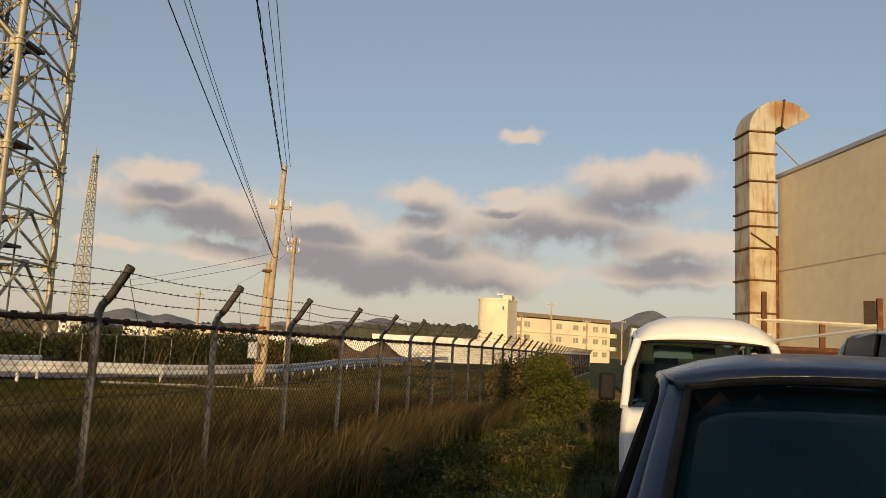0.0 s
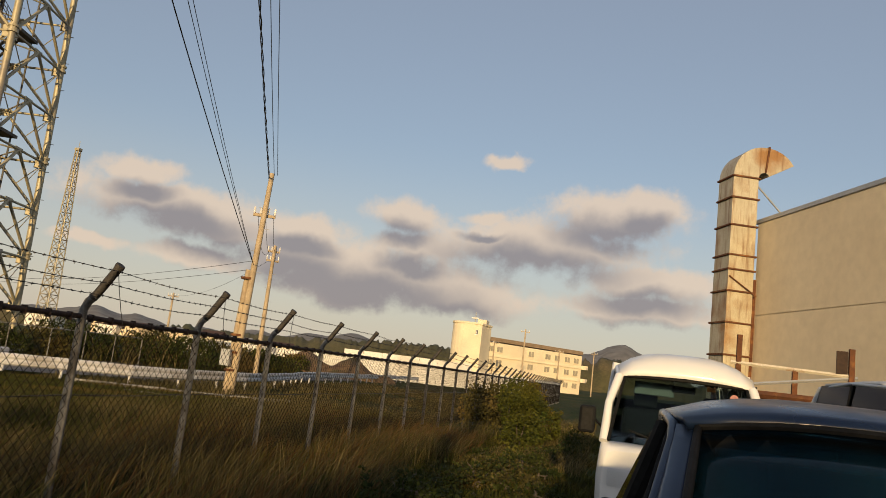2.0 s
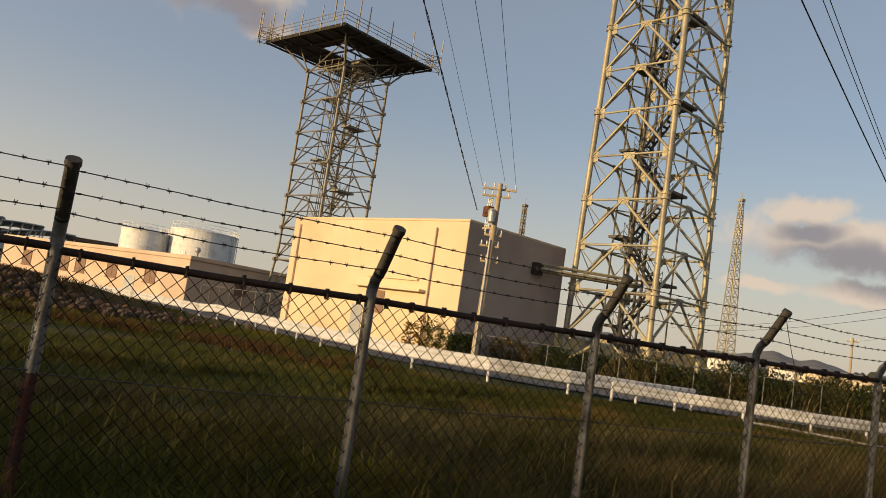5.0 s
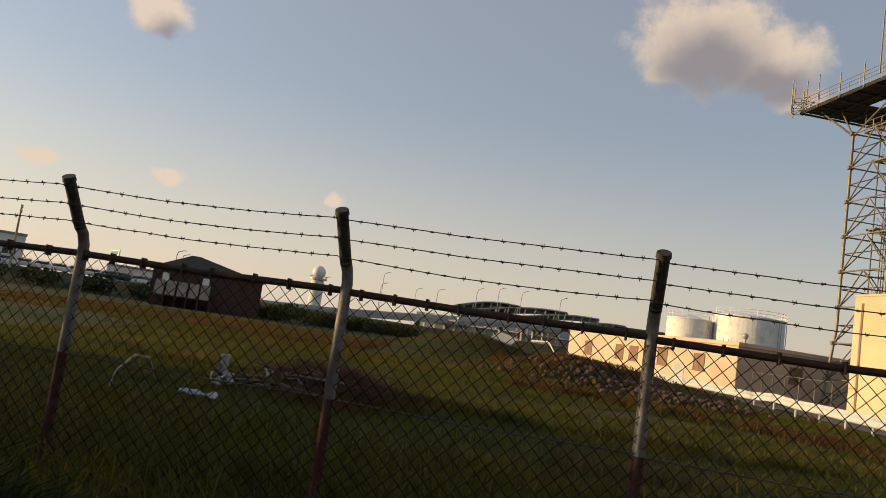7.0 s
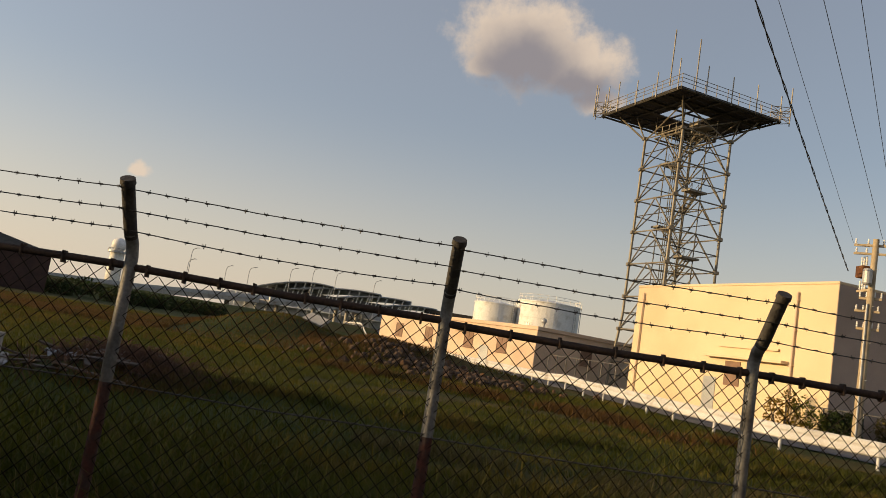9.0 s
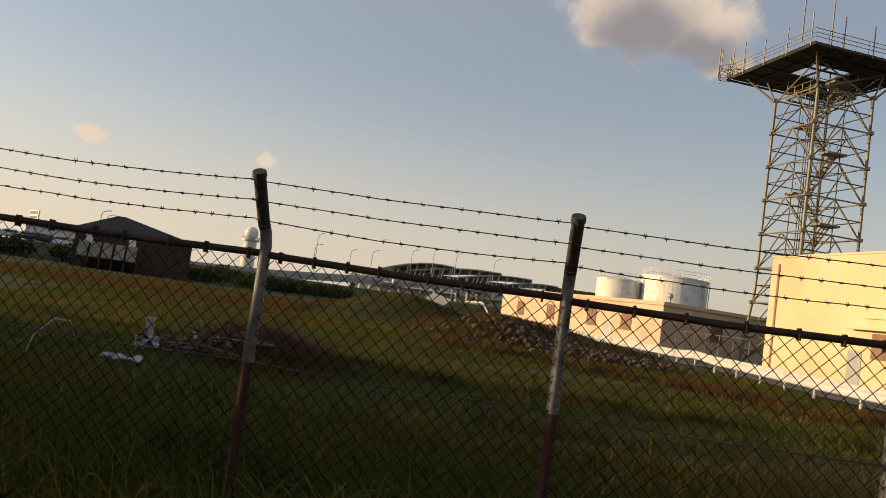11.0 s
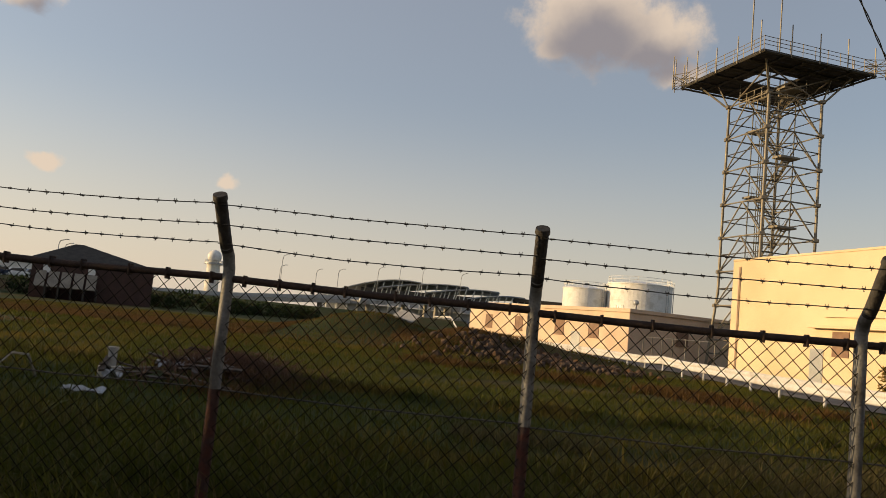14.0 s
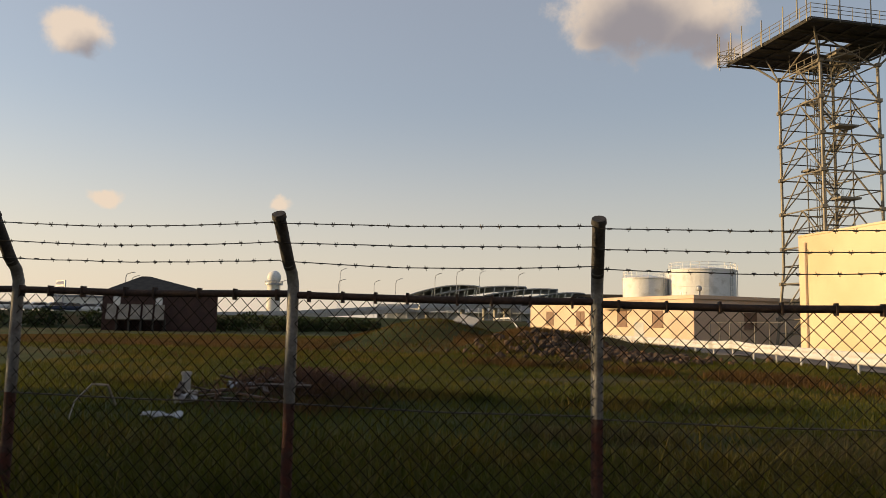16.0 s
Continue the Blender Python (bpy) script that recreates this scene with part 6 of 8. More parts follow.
def make_car(m, P, label, paint_m, name="car"):
    """A hatchback facing -y; P holds its few measures."""
    c = thing(name, label, "car", "parked vehicles", m=m)
    L_, hw, zb, zr = P["length"], P["hw"], P["belt"], P["roof"]
    yw0, yw1, ht, yr1 = P["ws_base"], P["ws_top"], P["roof_hw"], P["roof_end"]
    bm = bmesh.new()
    loft(bm, [body_section(0.0, hw * 0.80, 0.32, 0.58), body_section(0.06, hw * 0.90, 0.24, 0.70), body_section(0.25, hw * 0.96, 0.2, 0.80), body_section(yw0, hw, 0.2, zb), body_section(yw0 + 0.06, hw, 0.2, zb, tub=0.35),
              body_section(L_ * 0.5, hw, 0.2, zb + 0.01, tub=0.35), body_section(L_ - 0.45, hw * 0.98, 0.2, zb + 0.01, tub=0.45), body_section(L_ - 0.40, hw * 0.98, 0.2, zb + 0.01), body_section(L_ - 0.06, hw * 0.92, 0.26, zb), body_section(L_, hw * 0.85, 0.36, zb - 0.2)])
    bmesh.ops.bevel(bm, geom=[e for e in bm.edges if e.calc_face_angle(0) > 0.5], offset=0.02, segments=2, affect="EDGES")
    body = part("body", bm, paint_m, c, smooth=True)
    zt = zr - 0.09
    roof_rows = [rounded(ht, zt, yw1, 0.07), rounded(ht + 0.015, zt + 0.045, yw1 + 0.25, 0.075), rounded(ht + 0.02, zt + 0.05, (yw1 + yr1) / 2, 0.08), rounded(ht, zt + 0.03, yr1 - 0.2, 0.07), rounded(ht - 0.03, zt - 0.04, yr1, 0.06)]
    roof = strip_mesh(roof_rows, 0.03, "roof", paint_m, c)
    # pillars: A, B, C on both sides, and roof rails above the doors
    for s in (-1, 1):
        top, base = (s * ht, yw1, zt), (s * (hw - 0.07), yw0 + 0.02, zb)
        part("a_pillar", tubem([base, ((top[0] + base[0]) / 2 + s * 0.012, (top[1] + base[1]) / 2, (top[2] + base[2]) / 2 + 0.02), top], [0.034, 0.028, 0.028], 10), paint_m, c, smooth=True)
        part("door_frame", tubem([top, (s * (ht + 0.02), (yw1 + yr1) / 2, zt + 0.045), (s * (ht - 0.02), yr1, zt - 0.03)], 0.024, 10), paint_m, c, smooth=True)
        ym = (yw1 + yr1) / 2 - 0.1
        part("b_pillar", tubem([(s * (hw - 0.05), ym + 0.06, zb), (s * (ht + 0.018), ym, zt + 0.03)], 0.028, 8), TRIM, c, "black door pillar")
        part("c_pillar", tubem([(s * (hw - 0.07), yr1 + 0.35, zb), (s * (ht - 0.02), yr1, zt - 0.03)], [0.10, 0.06], 8), paint_m, c, smooth=True)
        for y0b, y0t, y1b, y1t in ((yw0 + 0.16, yw1 + 0.06, ym + 0.03, ym - 0.03), (ym + 0.10, ym + 0.04, yr1 + 0.26, yr1 - 0.05)):
            sheet("side_window", [[(s * (hw - 0.055), y0b, zb + 0.02), (s * (hw - 0.055), y1b, zb + 0.02), (s * (ht + 0.012), y1t, zt + 0.01), (s * (ht + 0.012), y0t, zt + 0.005)]], 0.004, WINDSHIELD, c)
        part("window_seal", tubem([(s * (hw - 0.05), yw0 + 0.1, zb + 0.015), (s * (hw - 0.05), yr1 + 0.3, zb + 0.015)], 0.014, 6), TRIM, c)
        mir = part("wing_mirror", boxm(-0.11, 0.11, -0.055, 0.055, -0.075, 0.075, bevel=0.035, m=Matrix.Translation((s * (hw + 0.15), yw0 + 0.30, zb + 0.155))), paint_m, c, smooth=True)
        part("mirror_arm", tubem([(s * (hw - 0.05), yw0 + 0.3, zb + 0.02), (s * (hw + 0.09), yw0 + 0.30, zb + 0.12)], 0.025, 6), TRIM, mir)
        part("door_handle", boxm(-0.015, 0.015, -0.09, 0.09, -0.014, 0.014, bevel=0.006, m=Matrix.Translation((s * (hw + 0.02), ym - 0.1, zb - 0.12))), paint_m, c)
        part("headlight", boxm(-0.17, 0.17, -0.05, 0.06, -0.07, 0.07, bevel=0.03, m=Matrix.Translation((s * (hw * 0.66), 0.05, 0.64))), LENS, c)
        for yy in (0.62, L_ - 0.65):
            make_wheel(c, s * (hw - 0.1), yy, 0.29, 0.17)
    rows = []
    for f in (0.0, 0.33, 0.66, 1.0):
        w = (hw - 0.085) + (ht - 0.015 - hw + 0.085) * f
        y, z = yw0 + (yw1 - yw0) * f, zb + 0.02 + (zt + 0.03 - zb - 0.02) * f
        rows.append([(x, yy + 0.03 * ((x / w) ** 2) - 0.03, zz) for x, yy, zz in rounded(w, z, y, 0.0)])
    strip_mesh(rows, 0.004, "windscreen", WINDSHIELD, c, "clear windscreen with a dark edge band")
    part("top_band", tubem([(-ht + 0.04, yw1 + 0.005, zt + 0.008), (0, yw1 - 0.05, zt + 0.050), (ht - 0.04, yw1 + 0.005, zt + 0.008)], 0.014, 6), TRIM, c)
    part("dashboard", boxm(-hw + 0.12, hw - 0.12, yw0 + 0.04, yw0 + 0.62, zb - 0.28, zb + 0.01, bevel=0.05), TRIM, c)
    wheel = bmesh.new()
    pts = [(-0.36 + 0.18 * math.cos(a), yw0 + 0.74 + 0.06 * math.sin(a), zb + 0.02 + 0.17 * math.sin(a)) for a in [2 * math.pi * k / 24 for k in range(25)]]
    tube(wheel, pts, 0.014, 6)
    tube(wheel, [(-0.36, yw0 + 0.74, zb + 0.02), (-0.36, yw0 + 0.6, zb - 0.06)], 0.04, 8)
    tube(wheel, [(-0.53, yw0 + 0.74, zb + 0.02), (-0.19, yw0 + 0.74, zb + 0.02)], 0.016, 6)
    part("steering_wheel", wheel, TRIM, c)
    for x in (-0.36, 0.36):
        seat = part("seat", boxm(x - 0.24, x + 0.24, yw0 + 1.05, yw0 + 1.24, 0.45, zb + 0.23, bevel=0.06), FABRIC, c, "dark cloth front seat")
        part("headrest", boxm(x - 0.13, x + 0.13, yw0 + 1.10, yw0 + 1.22, zb + 0.25, zb + 0.44, bevel=0.04), FABRIC, seat)
        part("cushion", boxm(x - 0.24, x + 0.24, yw0 + 0.75, yw0 + 1.2, 0.42, 0.58, bevel=0.05), FABRIC, seat)
    part("rear_seat", boxm(-hw + 0.18, hw - 0.18, yw0 + 1.95, yw0 + 2.15, 0.4, zb + 0.10, bevel=0.07), FABRIC, c)
    part("inside_mirror", boxm(-0.11, 0.11, -0.015, 0.015, -0.03, 0.03, bevel=0.012, m=Matrix.Translation((0, yw1 + 0.02, zt - 0.02))), TRIM, c)
    part("grille", boxm(-0.42, 0.42, -0.02, 0.04, 0.50, 0.60, bevel=0.015), TRIM, c)
    part("bumper", boxm(-hw * 0.86, hw * 0.86, -0.05, 0.12, 0.26, 0.46, bevel=0.05), paint_m, c)
    part("rear_panel", boxm(-hw + 0.10, hw - 0.10, yr1 + 0.42, yr1 + 0.5, zb - 0.1, zb + 0.04, bevel=0.02), paint_m, c)
    sheet("rear_window", [[(-ht + 0.06, yr1 + 0.01, zt - 0.03), (ht - 0.06, yr1 + 0.01, zt - 0.03), (hw - 0.18, yr1 + 0.42, zb + 0.04), (-hw + 0.18, yr1 + 0.42, zb + 0.04)]], 0.004, WINDSHIELD, c)
    for k in (0.30, 0.52):
        part("washer_nozzle", boxm(-0.008, 0.008, -0.008, 0.008, 0, 0.012, m=Matrix.Translation((-0.44 + k, yw0 - 0.06, zb + 0.01))), CHROME, c)


def domed(hw, z, y, dz, n=10):
    """A roof cross-line that is flat in the middle and rolls off at both sides."""
    return [(hw * u, y, z + dz * (1 - abs(u) ** 3.2)) for u in [-1 + 2 * i / n for i in range(n + 1)]]


def make_saloon(m, label):
    """A dark saloon with its tail at y = 0, nose towards +y."""
    c = thing("car", label, "car", "parked vehicles", m=m)
    L_, hw, zb, zt = 4.3, 0.83, 0.97, 1.49
    yb, yt, ht, ye = 0.86, 1.80, 0.60, 2.75
    bm = bmesh.new()
    loft(bm, [body_section(0.0, hw * 0.82, 0.34, 0.72), body_section(0.05, hw * 0.91, 0.25, 0.86), body_section(0.22, hw * 0.97, 0.2, 0.93), body_section(yb, hw, 0.2, zb), body_section(yb + 0.06, hw, 0.2, zb, tub=0.35),
              body_section(2.2, hw, 0.2, zb, tub=0.35), body_section(3.05, hw * 0.99, 0.2, zb - 0.02, tub=0.45), body_section(3.1, hw * 0.99, 0.2, zb - 0.02), body_section(L_ - 0.3, hw * 0.94, 0.22, 0.80), body_section(L_, hw * 0.82, 0.34, 0.62)])
    bmesh.ops.bevel(bm, geom=[e for e in bm.edges if e.calc_face_angle(0) > 0.5], offset=0.02, segments=2, affect="EDGES")
    part("body", bm, NAVY, c, smooth=True)
    lip = [((ht + 0.0) * u, yt - 0.052 - 0.05 * (1 - u * u), zt + 0.016 + 0.047 * (1 - abs(u) ** 3)) for u in [-1 + i / 5 for i in range(11)]]
    brow = [((ht + 0.012) * u, yt - 0.01 - 0.04 * (1 - u * u), zt + 0.030 + 0.055 * (1 - abs(u) ** 3.2)) for u in [-1 + i / 5 for i in range(11)]]
    strip_mesh([lip, brow, domed(ht + 0.025, zt + 0.032, yt + 0.10, 0.075), domed(ht + 0.032, zt + 0.040, yt + 0.4, 0.085), domed(ht + 0.01, zt + 0.02, ye - 0.15, 0.08), domed(ht - 0.03, zt - 0.04, ye, 0.07)], 0.03, "roof", NAVY, c)
    for s in (-1, 1):
        rows = []
        for f in (0.0, 0.25, 0.5, 0.75, 0.92, 1.0):
            g = f ** 0.9
            xo, yo = hw - 0.035 + (ht + 0.012 - hw + 0.035) * g, yb + 0.19 + (yt + 0.07 - yb - 0.19) * f
            xi, yi = hw - 0.115 + (ht - 0.035 - hw + 0.115) * g, yb + (yt - 0.03 - yb) * f
            z = zb + (zt - zb) * f
            bow = 0.012 * math.sin(math.pi * f)
            rows.append([(s * (xo + bow), yo, z), (s * ((xo * 0.6 + xi * 0.4) + 0.022), (yo * 0.55 + yi * 0.45) - 0.012, z + 0.012), (s * xi, yi, z + 0.008)])
        strip_mesh(rows, 0.028, "rear_pillar", NAVY, c, "broad dark blue rear pillar")
        trim = [(s * (hw - 0.025), yb + 0.26, zb + 0.02), (s * (hw - 0.115), yb + 0.62, zb + 0.25), (s * (ht + 0.034), yt + 0.02, zt - 0.045), (s * (ht + 0.028), yt + 0.09, zt - 0.004), (s * (ht + 0.03), yt + 0.25, zt + 0.01), (s * (ht + 0.032), 2.3, zt + 0.02), (s * (ht - 0.0), ye, zt - 0.035)]
        part("window_trim", tubem(trim, 0.0095, 8), CHROME, c, "thin bright window trim", smooth=True)
        part("gutter", tubem([(p[0] + s * 0.004, p[1] - 0.022, p[2] + 0.016) for p in trim], 0.018, 8), NAVY, c, smooth=True)
        part("front_pillar", tubem([(s * (hw - 0.08), ye + 0.62, zb - 0.01), (s * (ht - 0.02), ye, zt - 0.03)], 0.034, 8), NAVY, c, smooth=True)
        for (b0, t0, b1, t1) in ((yb + 0.29, yt + 0.07, yb + 0.62, yt + 0.17), (yb + 0.65, yt + 0.20, 2.28, 2.2), (2.36, 2.27, ye + 0.52, ye - 0.02)):
            sheet("side_window", [[(s * (hw - 0.035), b0, zb + 0.015), (s * (hw - 0.035), b1, zb + 0.015), (s * (ht + 0.024), t1, zt), (s * (ht + 0.024), t0, zt - 0.02)]], 0.004, SIDE_GLASS, c)
        for (yb_, yt_, r_) in ((yb + 0.635, yt + 0.185, 0.013), (2.32, 2.235, 0.035)):
            part("window_bar", tubem([(s * (hw - 0.03), yb_, zb), (s * (ht + 0.028), yt_, zt)], r_, 8), TRIM, c, "black window divider")
        part("window_seal", tubem([(s * (hw - 0.03), yb + 0.24, zb + 0.012), (s * (hw - 0.03), ye + 0.55, zb)], 0.014, 6), TRIM, c)
        for yh in (1.95, 2.9):
            part("door_handle", boxm(-0.015, 0.015, -0.09, 0.09, -0.014, 0.014, bevel=0.006, m=Matrix.Translation((s * (hw + 0.018), yh - 0.4, zb - 0.12))), CHROME, c)
        part("tail_light", boxm(-0.17, 0.17, -0.03, 0.05, -0.075, 0.075, bevel=0.02, m=Matrix.Translation((s * hw * 0.66, 0.03, 0.72))), TAIL_RED, c, "red tail light")
        part("headlight", boxm(-0.17, 0.17, -0.05, 0.05, -0.06, 0.06, bevel=0.02, m=Matrix.Translation((s * hw * 0.62, L_ - 0.04, 0.60))), LENS, c)
        for yy in (0.85, L_ - 0.75):
            make_wheel(c, s * (hw - 0.1), yy, 0.29, 0.17)
    rows, edge_l, edge_r = [], [], []
    for f in (0.0, 0.2, 0.4, 0.6, 0.8, 1.0):
        w = (hw - 0.105) + (ht - 0.03 - hw + 0.105) * f
        rows.append([(w * u, yb + (yt - 0.05 - yb) * f + 0.05 * u * u - 0.045 - 0.012 * math.sin(math.pi * f), zb + 0.015 + (zt - 0.005 - zb) * f + 0.045 * f * (1 - abs(u) ** 3)) for u in [-1 + i / 5 for i in range(11)]])
    strip_mesh(rows, 0.004, "rear_window", REAR_GLASS, c, "dark blue-green tinted rear window")
    lift = Vector((0, -0.006, 0.004))
    part("window_rubber", tubem([Vector(r[0]) + lift for r in rows] + [Vector(p) + lift for p in rows[-1][1:-1]] + [Vector(r[-1]) + lift for r in rows[::-1]], 0.014, 8), TRIM, c, "black rubber round the rear window")
    part("parcel_shelf", boxm(-hw + 0.16, hw - 0.16, yb + 0.04, yb + 0.66, zb - 0.10, zb - 0.02, bevel=0.02), FABRIC, c)
    part("brake_lamp", boxm(-0.30, 0.30, -0.02, 0.02, -0.012, 0.012, bevel=0.006, m=Matrix.Translation((-0.22, yt - 0.09, zt - 0.045))), LINER, c, "pale strip under the roof edge")
    part("headliner", boxm(-ht + 0.06, ht - 0.06, yt + 0.1, ye - 0.1, zt - 0.005, zt + 0.012), LINER, c)
    part("rear_seat", boxm(-hw + 0.17, hw - 0.17, yb + 0.66, yb + 0.86, 0.40, zb + 0.06, bevel=0.05), FABRIC, c)
    for x in (-0.34, 0.34):
        part("rear_headrest", boxm(x - 0.16, x + 0.16, yb + 0.66, yb + 0.80, zb + 0.05, zb + 0.25, bevel=0.05), FABRIC, c)
        seat = part("seat", boxm(x - 0.25, x + 0.25, 2.45, 2.62, 0.45, zb + 0.24, bevel=0.06), FABRIC, c, "dark cloth front seat")
        part("headrest", boxm(x - 0.13, x + 0.13, 2.47, 2.58, zb + 0.25, zb + 0.42, bevel=0.04), FABRIC, seat)
        part("cushion", boxm(x - 0.24, x + 0.24, 2.6, 3.05, 0.42, 0.58, bevel=0.05), FABRIC, seat)
    part("dashboard", boxm(-hw + 0.12, hw - 0.12, ye + 0.25, ye + 0.6, zb - 0.3, zb - 0.03, bevel=0.05), TRIM, c)
    sheet("windscreen", [[(-ht + 0.03, ye, zt - 0.03), (ht - 0.03, ye, zt - 0.03), (hw - 0.12, ye + 0.60, zb), (-hw + 0.12, ye + 0.60, zb)]], 0.004, WINDSHIELD, c)
    part("inside_mirror", boxm(-0.11, 0.11, ye + 0.02, ye + 0.05, zt - 0.10, zt - 0.04, bevel=0.012), TRIM, c)
    part("rear_bumper", boxm(-hw * 0.9, hw * 0.9, -0.09, 0.10, 0.28, 0.52, bevel=0.05), NAVY, c)
    part("plate_recess", boxm(-0.25, 0.25, -0.02, 0.02, 0.56, 0.68, bevel=0.01), TRIM, c)
    # two small metal discs make bright dots on the rear glass
    for x in (-0.34, -0.09):
        part("bright_dot", tubem([(x, yb + 0.145, zb + 0.145), (x, yb + 0.137, zb + 0.150)], 0.006, 8), CHROME, c, "small bright dot on the glass")


SIDE_GLASS = glass("side_glass", (0.20, 0.24, 0.24), 0.03, 1.6)
REAR_GLASS = glass("rear_glass", (0.22, 0.42, 0.48), 0.02, 1.15, (0.012, 0.060, 0.085))
TAIL_RED = mat("tail_light_red", (0.25, 0.012, 0.01), (0.32, 0.02, 0.015), 12, 0.2, 0.0)
LINER = mat("pale_grey_liner", (0.40, 0.42, 0.42), (0.48, 0.50, 0.50), 14, 0.9, 0.1)
make_saloon(pose(5.50, 0.78, 0.12), "dark blue saloon parked tail-out on the grass strip")
make_car(pose(8.95, 9.4, 0.12, 0, 0, 4), dict(length=4.5, hw=0.84, belt=1.32, roof=2.14, ws_base=0.75, ws_top=1.5, roof_hw=0.66, roof_end=4.0),
         "silver-white wagon parked beside the warehouse wall", SILVER)


def make_van(m, label):
    """A cab-over delivery van facing -y."""
    v = thing("van", label, "van", "parked vehicles", m=m)
    hw, L_, zr, zb = 0.84, 4.4, 2.0, 1.08
    bm = bmesh.new()
    loft(bm, [body_section(0.0, hw * 0.93, 0.35, 0.96, 0.03), body_section(0.10, hw * 0.985, 0.28, zb - 0.03, 0.03), body_section(0.14, hw, 0.26, zb - 0.02, 0.03, 0.5), body_section(0.4, hw, 0.25, zb, 0.02, 0.5), body_section(L_ - 0.1, hw, 0.25, zb, 0.02, 0.5), body_section(L_, hw * 0.97, 0.3, zb - 0.05, 0.03)])
    part("body", bm, VANWHITE, v, smooth=True)
    ht = 0.72
    rows = [domed(ht - 0.035, zr - 0.26, 0.585, 0.05), domed(ht - 0.03, zr - 0.22, 0.62, 0.085), domed(ht - 0.03, zr - 0.18, 0.70, 0.14), domed(ht - 0.02, zr - 0.15, 0.84, 0.17), domed(ht, zr - 0.13, 1.05, 0.185), domed(ht + 0.01, zr - 0.12, 2.4, 0.185), domed(ht, zr - 0.13, L_ - 0.25, 0.17), domed(ht - 0.03, zr - 0.20, L_ - 0.05, 0.12)]
    strip_mesh(rows, 0.03, "roof", VANWHITE, v)
    for s in (-1, 1):
        part("a_pillar", tubem([(s * (hw - 0.045), 0.12, zb - 0.02), (s * (hw - 0.065), 0.36, 1.45), (s * (ht - 0.03), 0.60, zr - 0.25)], [0.048, 0.042, 0.05], 10), VANWHITE, v, smooth=True)
        part("roof_side", tubem([(s * (ht - 0.03), 0.60, zr - 0.25), (s * (ht + 0.0), 1.0, zr - 0.15), (s * (ht + 0.01), L_ - 0.3, zr - 0.14)], 0.034, 10), VANWHITE, v, smooth=True)
        for y0, y1 in ((0.45, 1.45), (1.55, 2.75), (2.85, 4.1)):
            sheet("side_window", [[(s * (hw - 0.02), y0, zb + 0.03), (s * (hw - 0.02), y1, zb + 0.03), (s * (ht + 0.03), y1, zr - 0.20), (s * (ht + 0.03), y0 + (0.28 if y0 < 1 else 0), zr - 0.20)]], 0.004, WINDSHIELD, v)
        for y in (1.5, 2.8, 4.2):
            part("pillar", tubem([(s * (hw - 0.02), y, zb), (s * (ht + 0.02), y, zr - 0.08)], 0.05, 8), VANWHITE, v)
        mir = part("wing_mirror", boxm(-0.085, 0.085, -0.05, 0.05, -0.14, 0.14, bevel=0.03, m=Matrix.Translation((s * (hw + 0.14), 0.18, 1.26))), TRIM, v, "black door mirror")
        part("mirror_arm", tubem([(s * (hw - 0.03), 0.25, 1.18), (s * (hw + 0.08), 0.2, 1.28)], 0.014, 6), TRIM, mir)
        part("headlight", boxm(-0.16, 0.16, -0.04, 0.05, -0.10, 0.10, bevel=0.03, m=Matrix.Translation((s * 0.58, 0.03, 0.72))), LENS, v)
        for y in (0.75, L_ - 0.9):
            make_wheel(v, s * (hw - 0.1), y, 0.31, 0.18)
    rows = []
    for f in (0, 0.25, 0.5, 0.75, 1):
        w = (hw - 0.10) + (ht - 0.10 - hw + 0.10) * f
        rows.append([(x, 0.10 + 0.50 * f + 0.03 * (x / w) ** 2 - 0.02, zb - 0.01 + (zr - 0.235 - zb) * f) for x, _, _ in rounded(w, 0, 0, 0)])
    strip_mesh(rows, 0.004, "windscreen", WINDSHIELD, v)
    part("windscreen_seal", tubem([(-hw + 0.09, 0.10, zb - 0.01), (-ht + 0.09, 0.595, zr - 0.245), (0, 0.56, zr - 0.225), (ht - 0.09, 0.595, zr - 0.245), (hw - 0.09, 0.10, zb - 0.01)], 0.02, 6), TRIM, v)
    part("dashboard", boxm(-hw + 0.10, hw - 0.10, 0.22, 0.62, zb - 0.3, zb - 0.02, bevel=0.04), TRIM, v)
    part("bulkhead", boxm(-hw + 0.06, hw - 0.06, 2.0, 2.05, 0.4, zr - 0.5), FABRIC, v)
    for x in (-0.38, 0.38):
        seat = part("seat", boxm(x - 0.25, x + 0.25, 1.05, 1.2, 0.6, 1.42, bevel=0.05), FABRIC, v)
        part("headrest", boxm(x - 0.13, x + 0.13, 1.08, 1.18, 1.44, 1.62, bevel=0.03), FABRIC, seat)
    part("sun_visor", boxm(-0.52, -0.1, 0.66, 0.68, zr - 0.42, zr - 0.28, bevel=0.006), GREYM, v)
    part("inside_mirror", boxm(-0.12, 0.12, 0.62, 0.64, zr - 0.36, zr - 0.29, bevel=0.006), TRIM, v)
    part("grille", boxm(-0.38, 0.38, -0.03, 0.03, 0.62, 0.80, bevel=0.01), TRIM, v)
    part("bumper", boxm(-hw * 0.93, hw * 0.93, -0.09, 0.1, 0.3, 0.52, bevel=0.04), TRIM, v)
    for s in (-1, 1):
        part("wiper", tubem([(s * 0.1, 0.05, zb), (s * 0.1 - 0.45, 0.13, zb + 0.12)], 0.01, 5), TRIM, v)
    part("sticker", tubem([(0.50, 0.515, zr - 0.36), (0.50, 0.508, zr - 0.36)], 0.045, 12), mat("pale_red_sticker", (0.30, 0.11, 0.10), (0.36, 0.16, 0.14), 9, 0.6, 0.0), v)


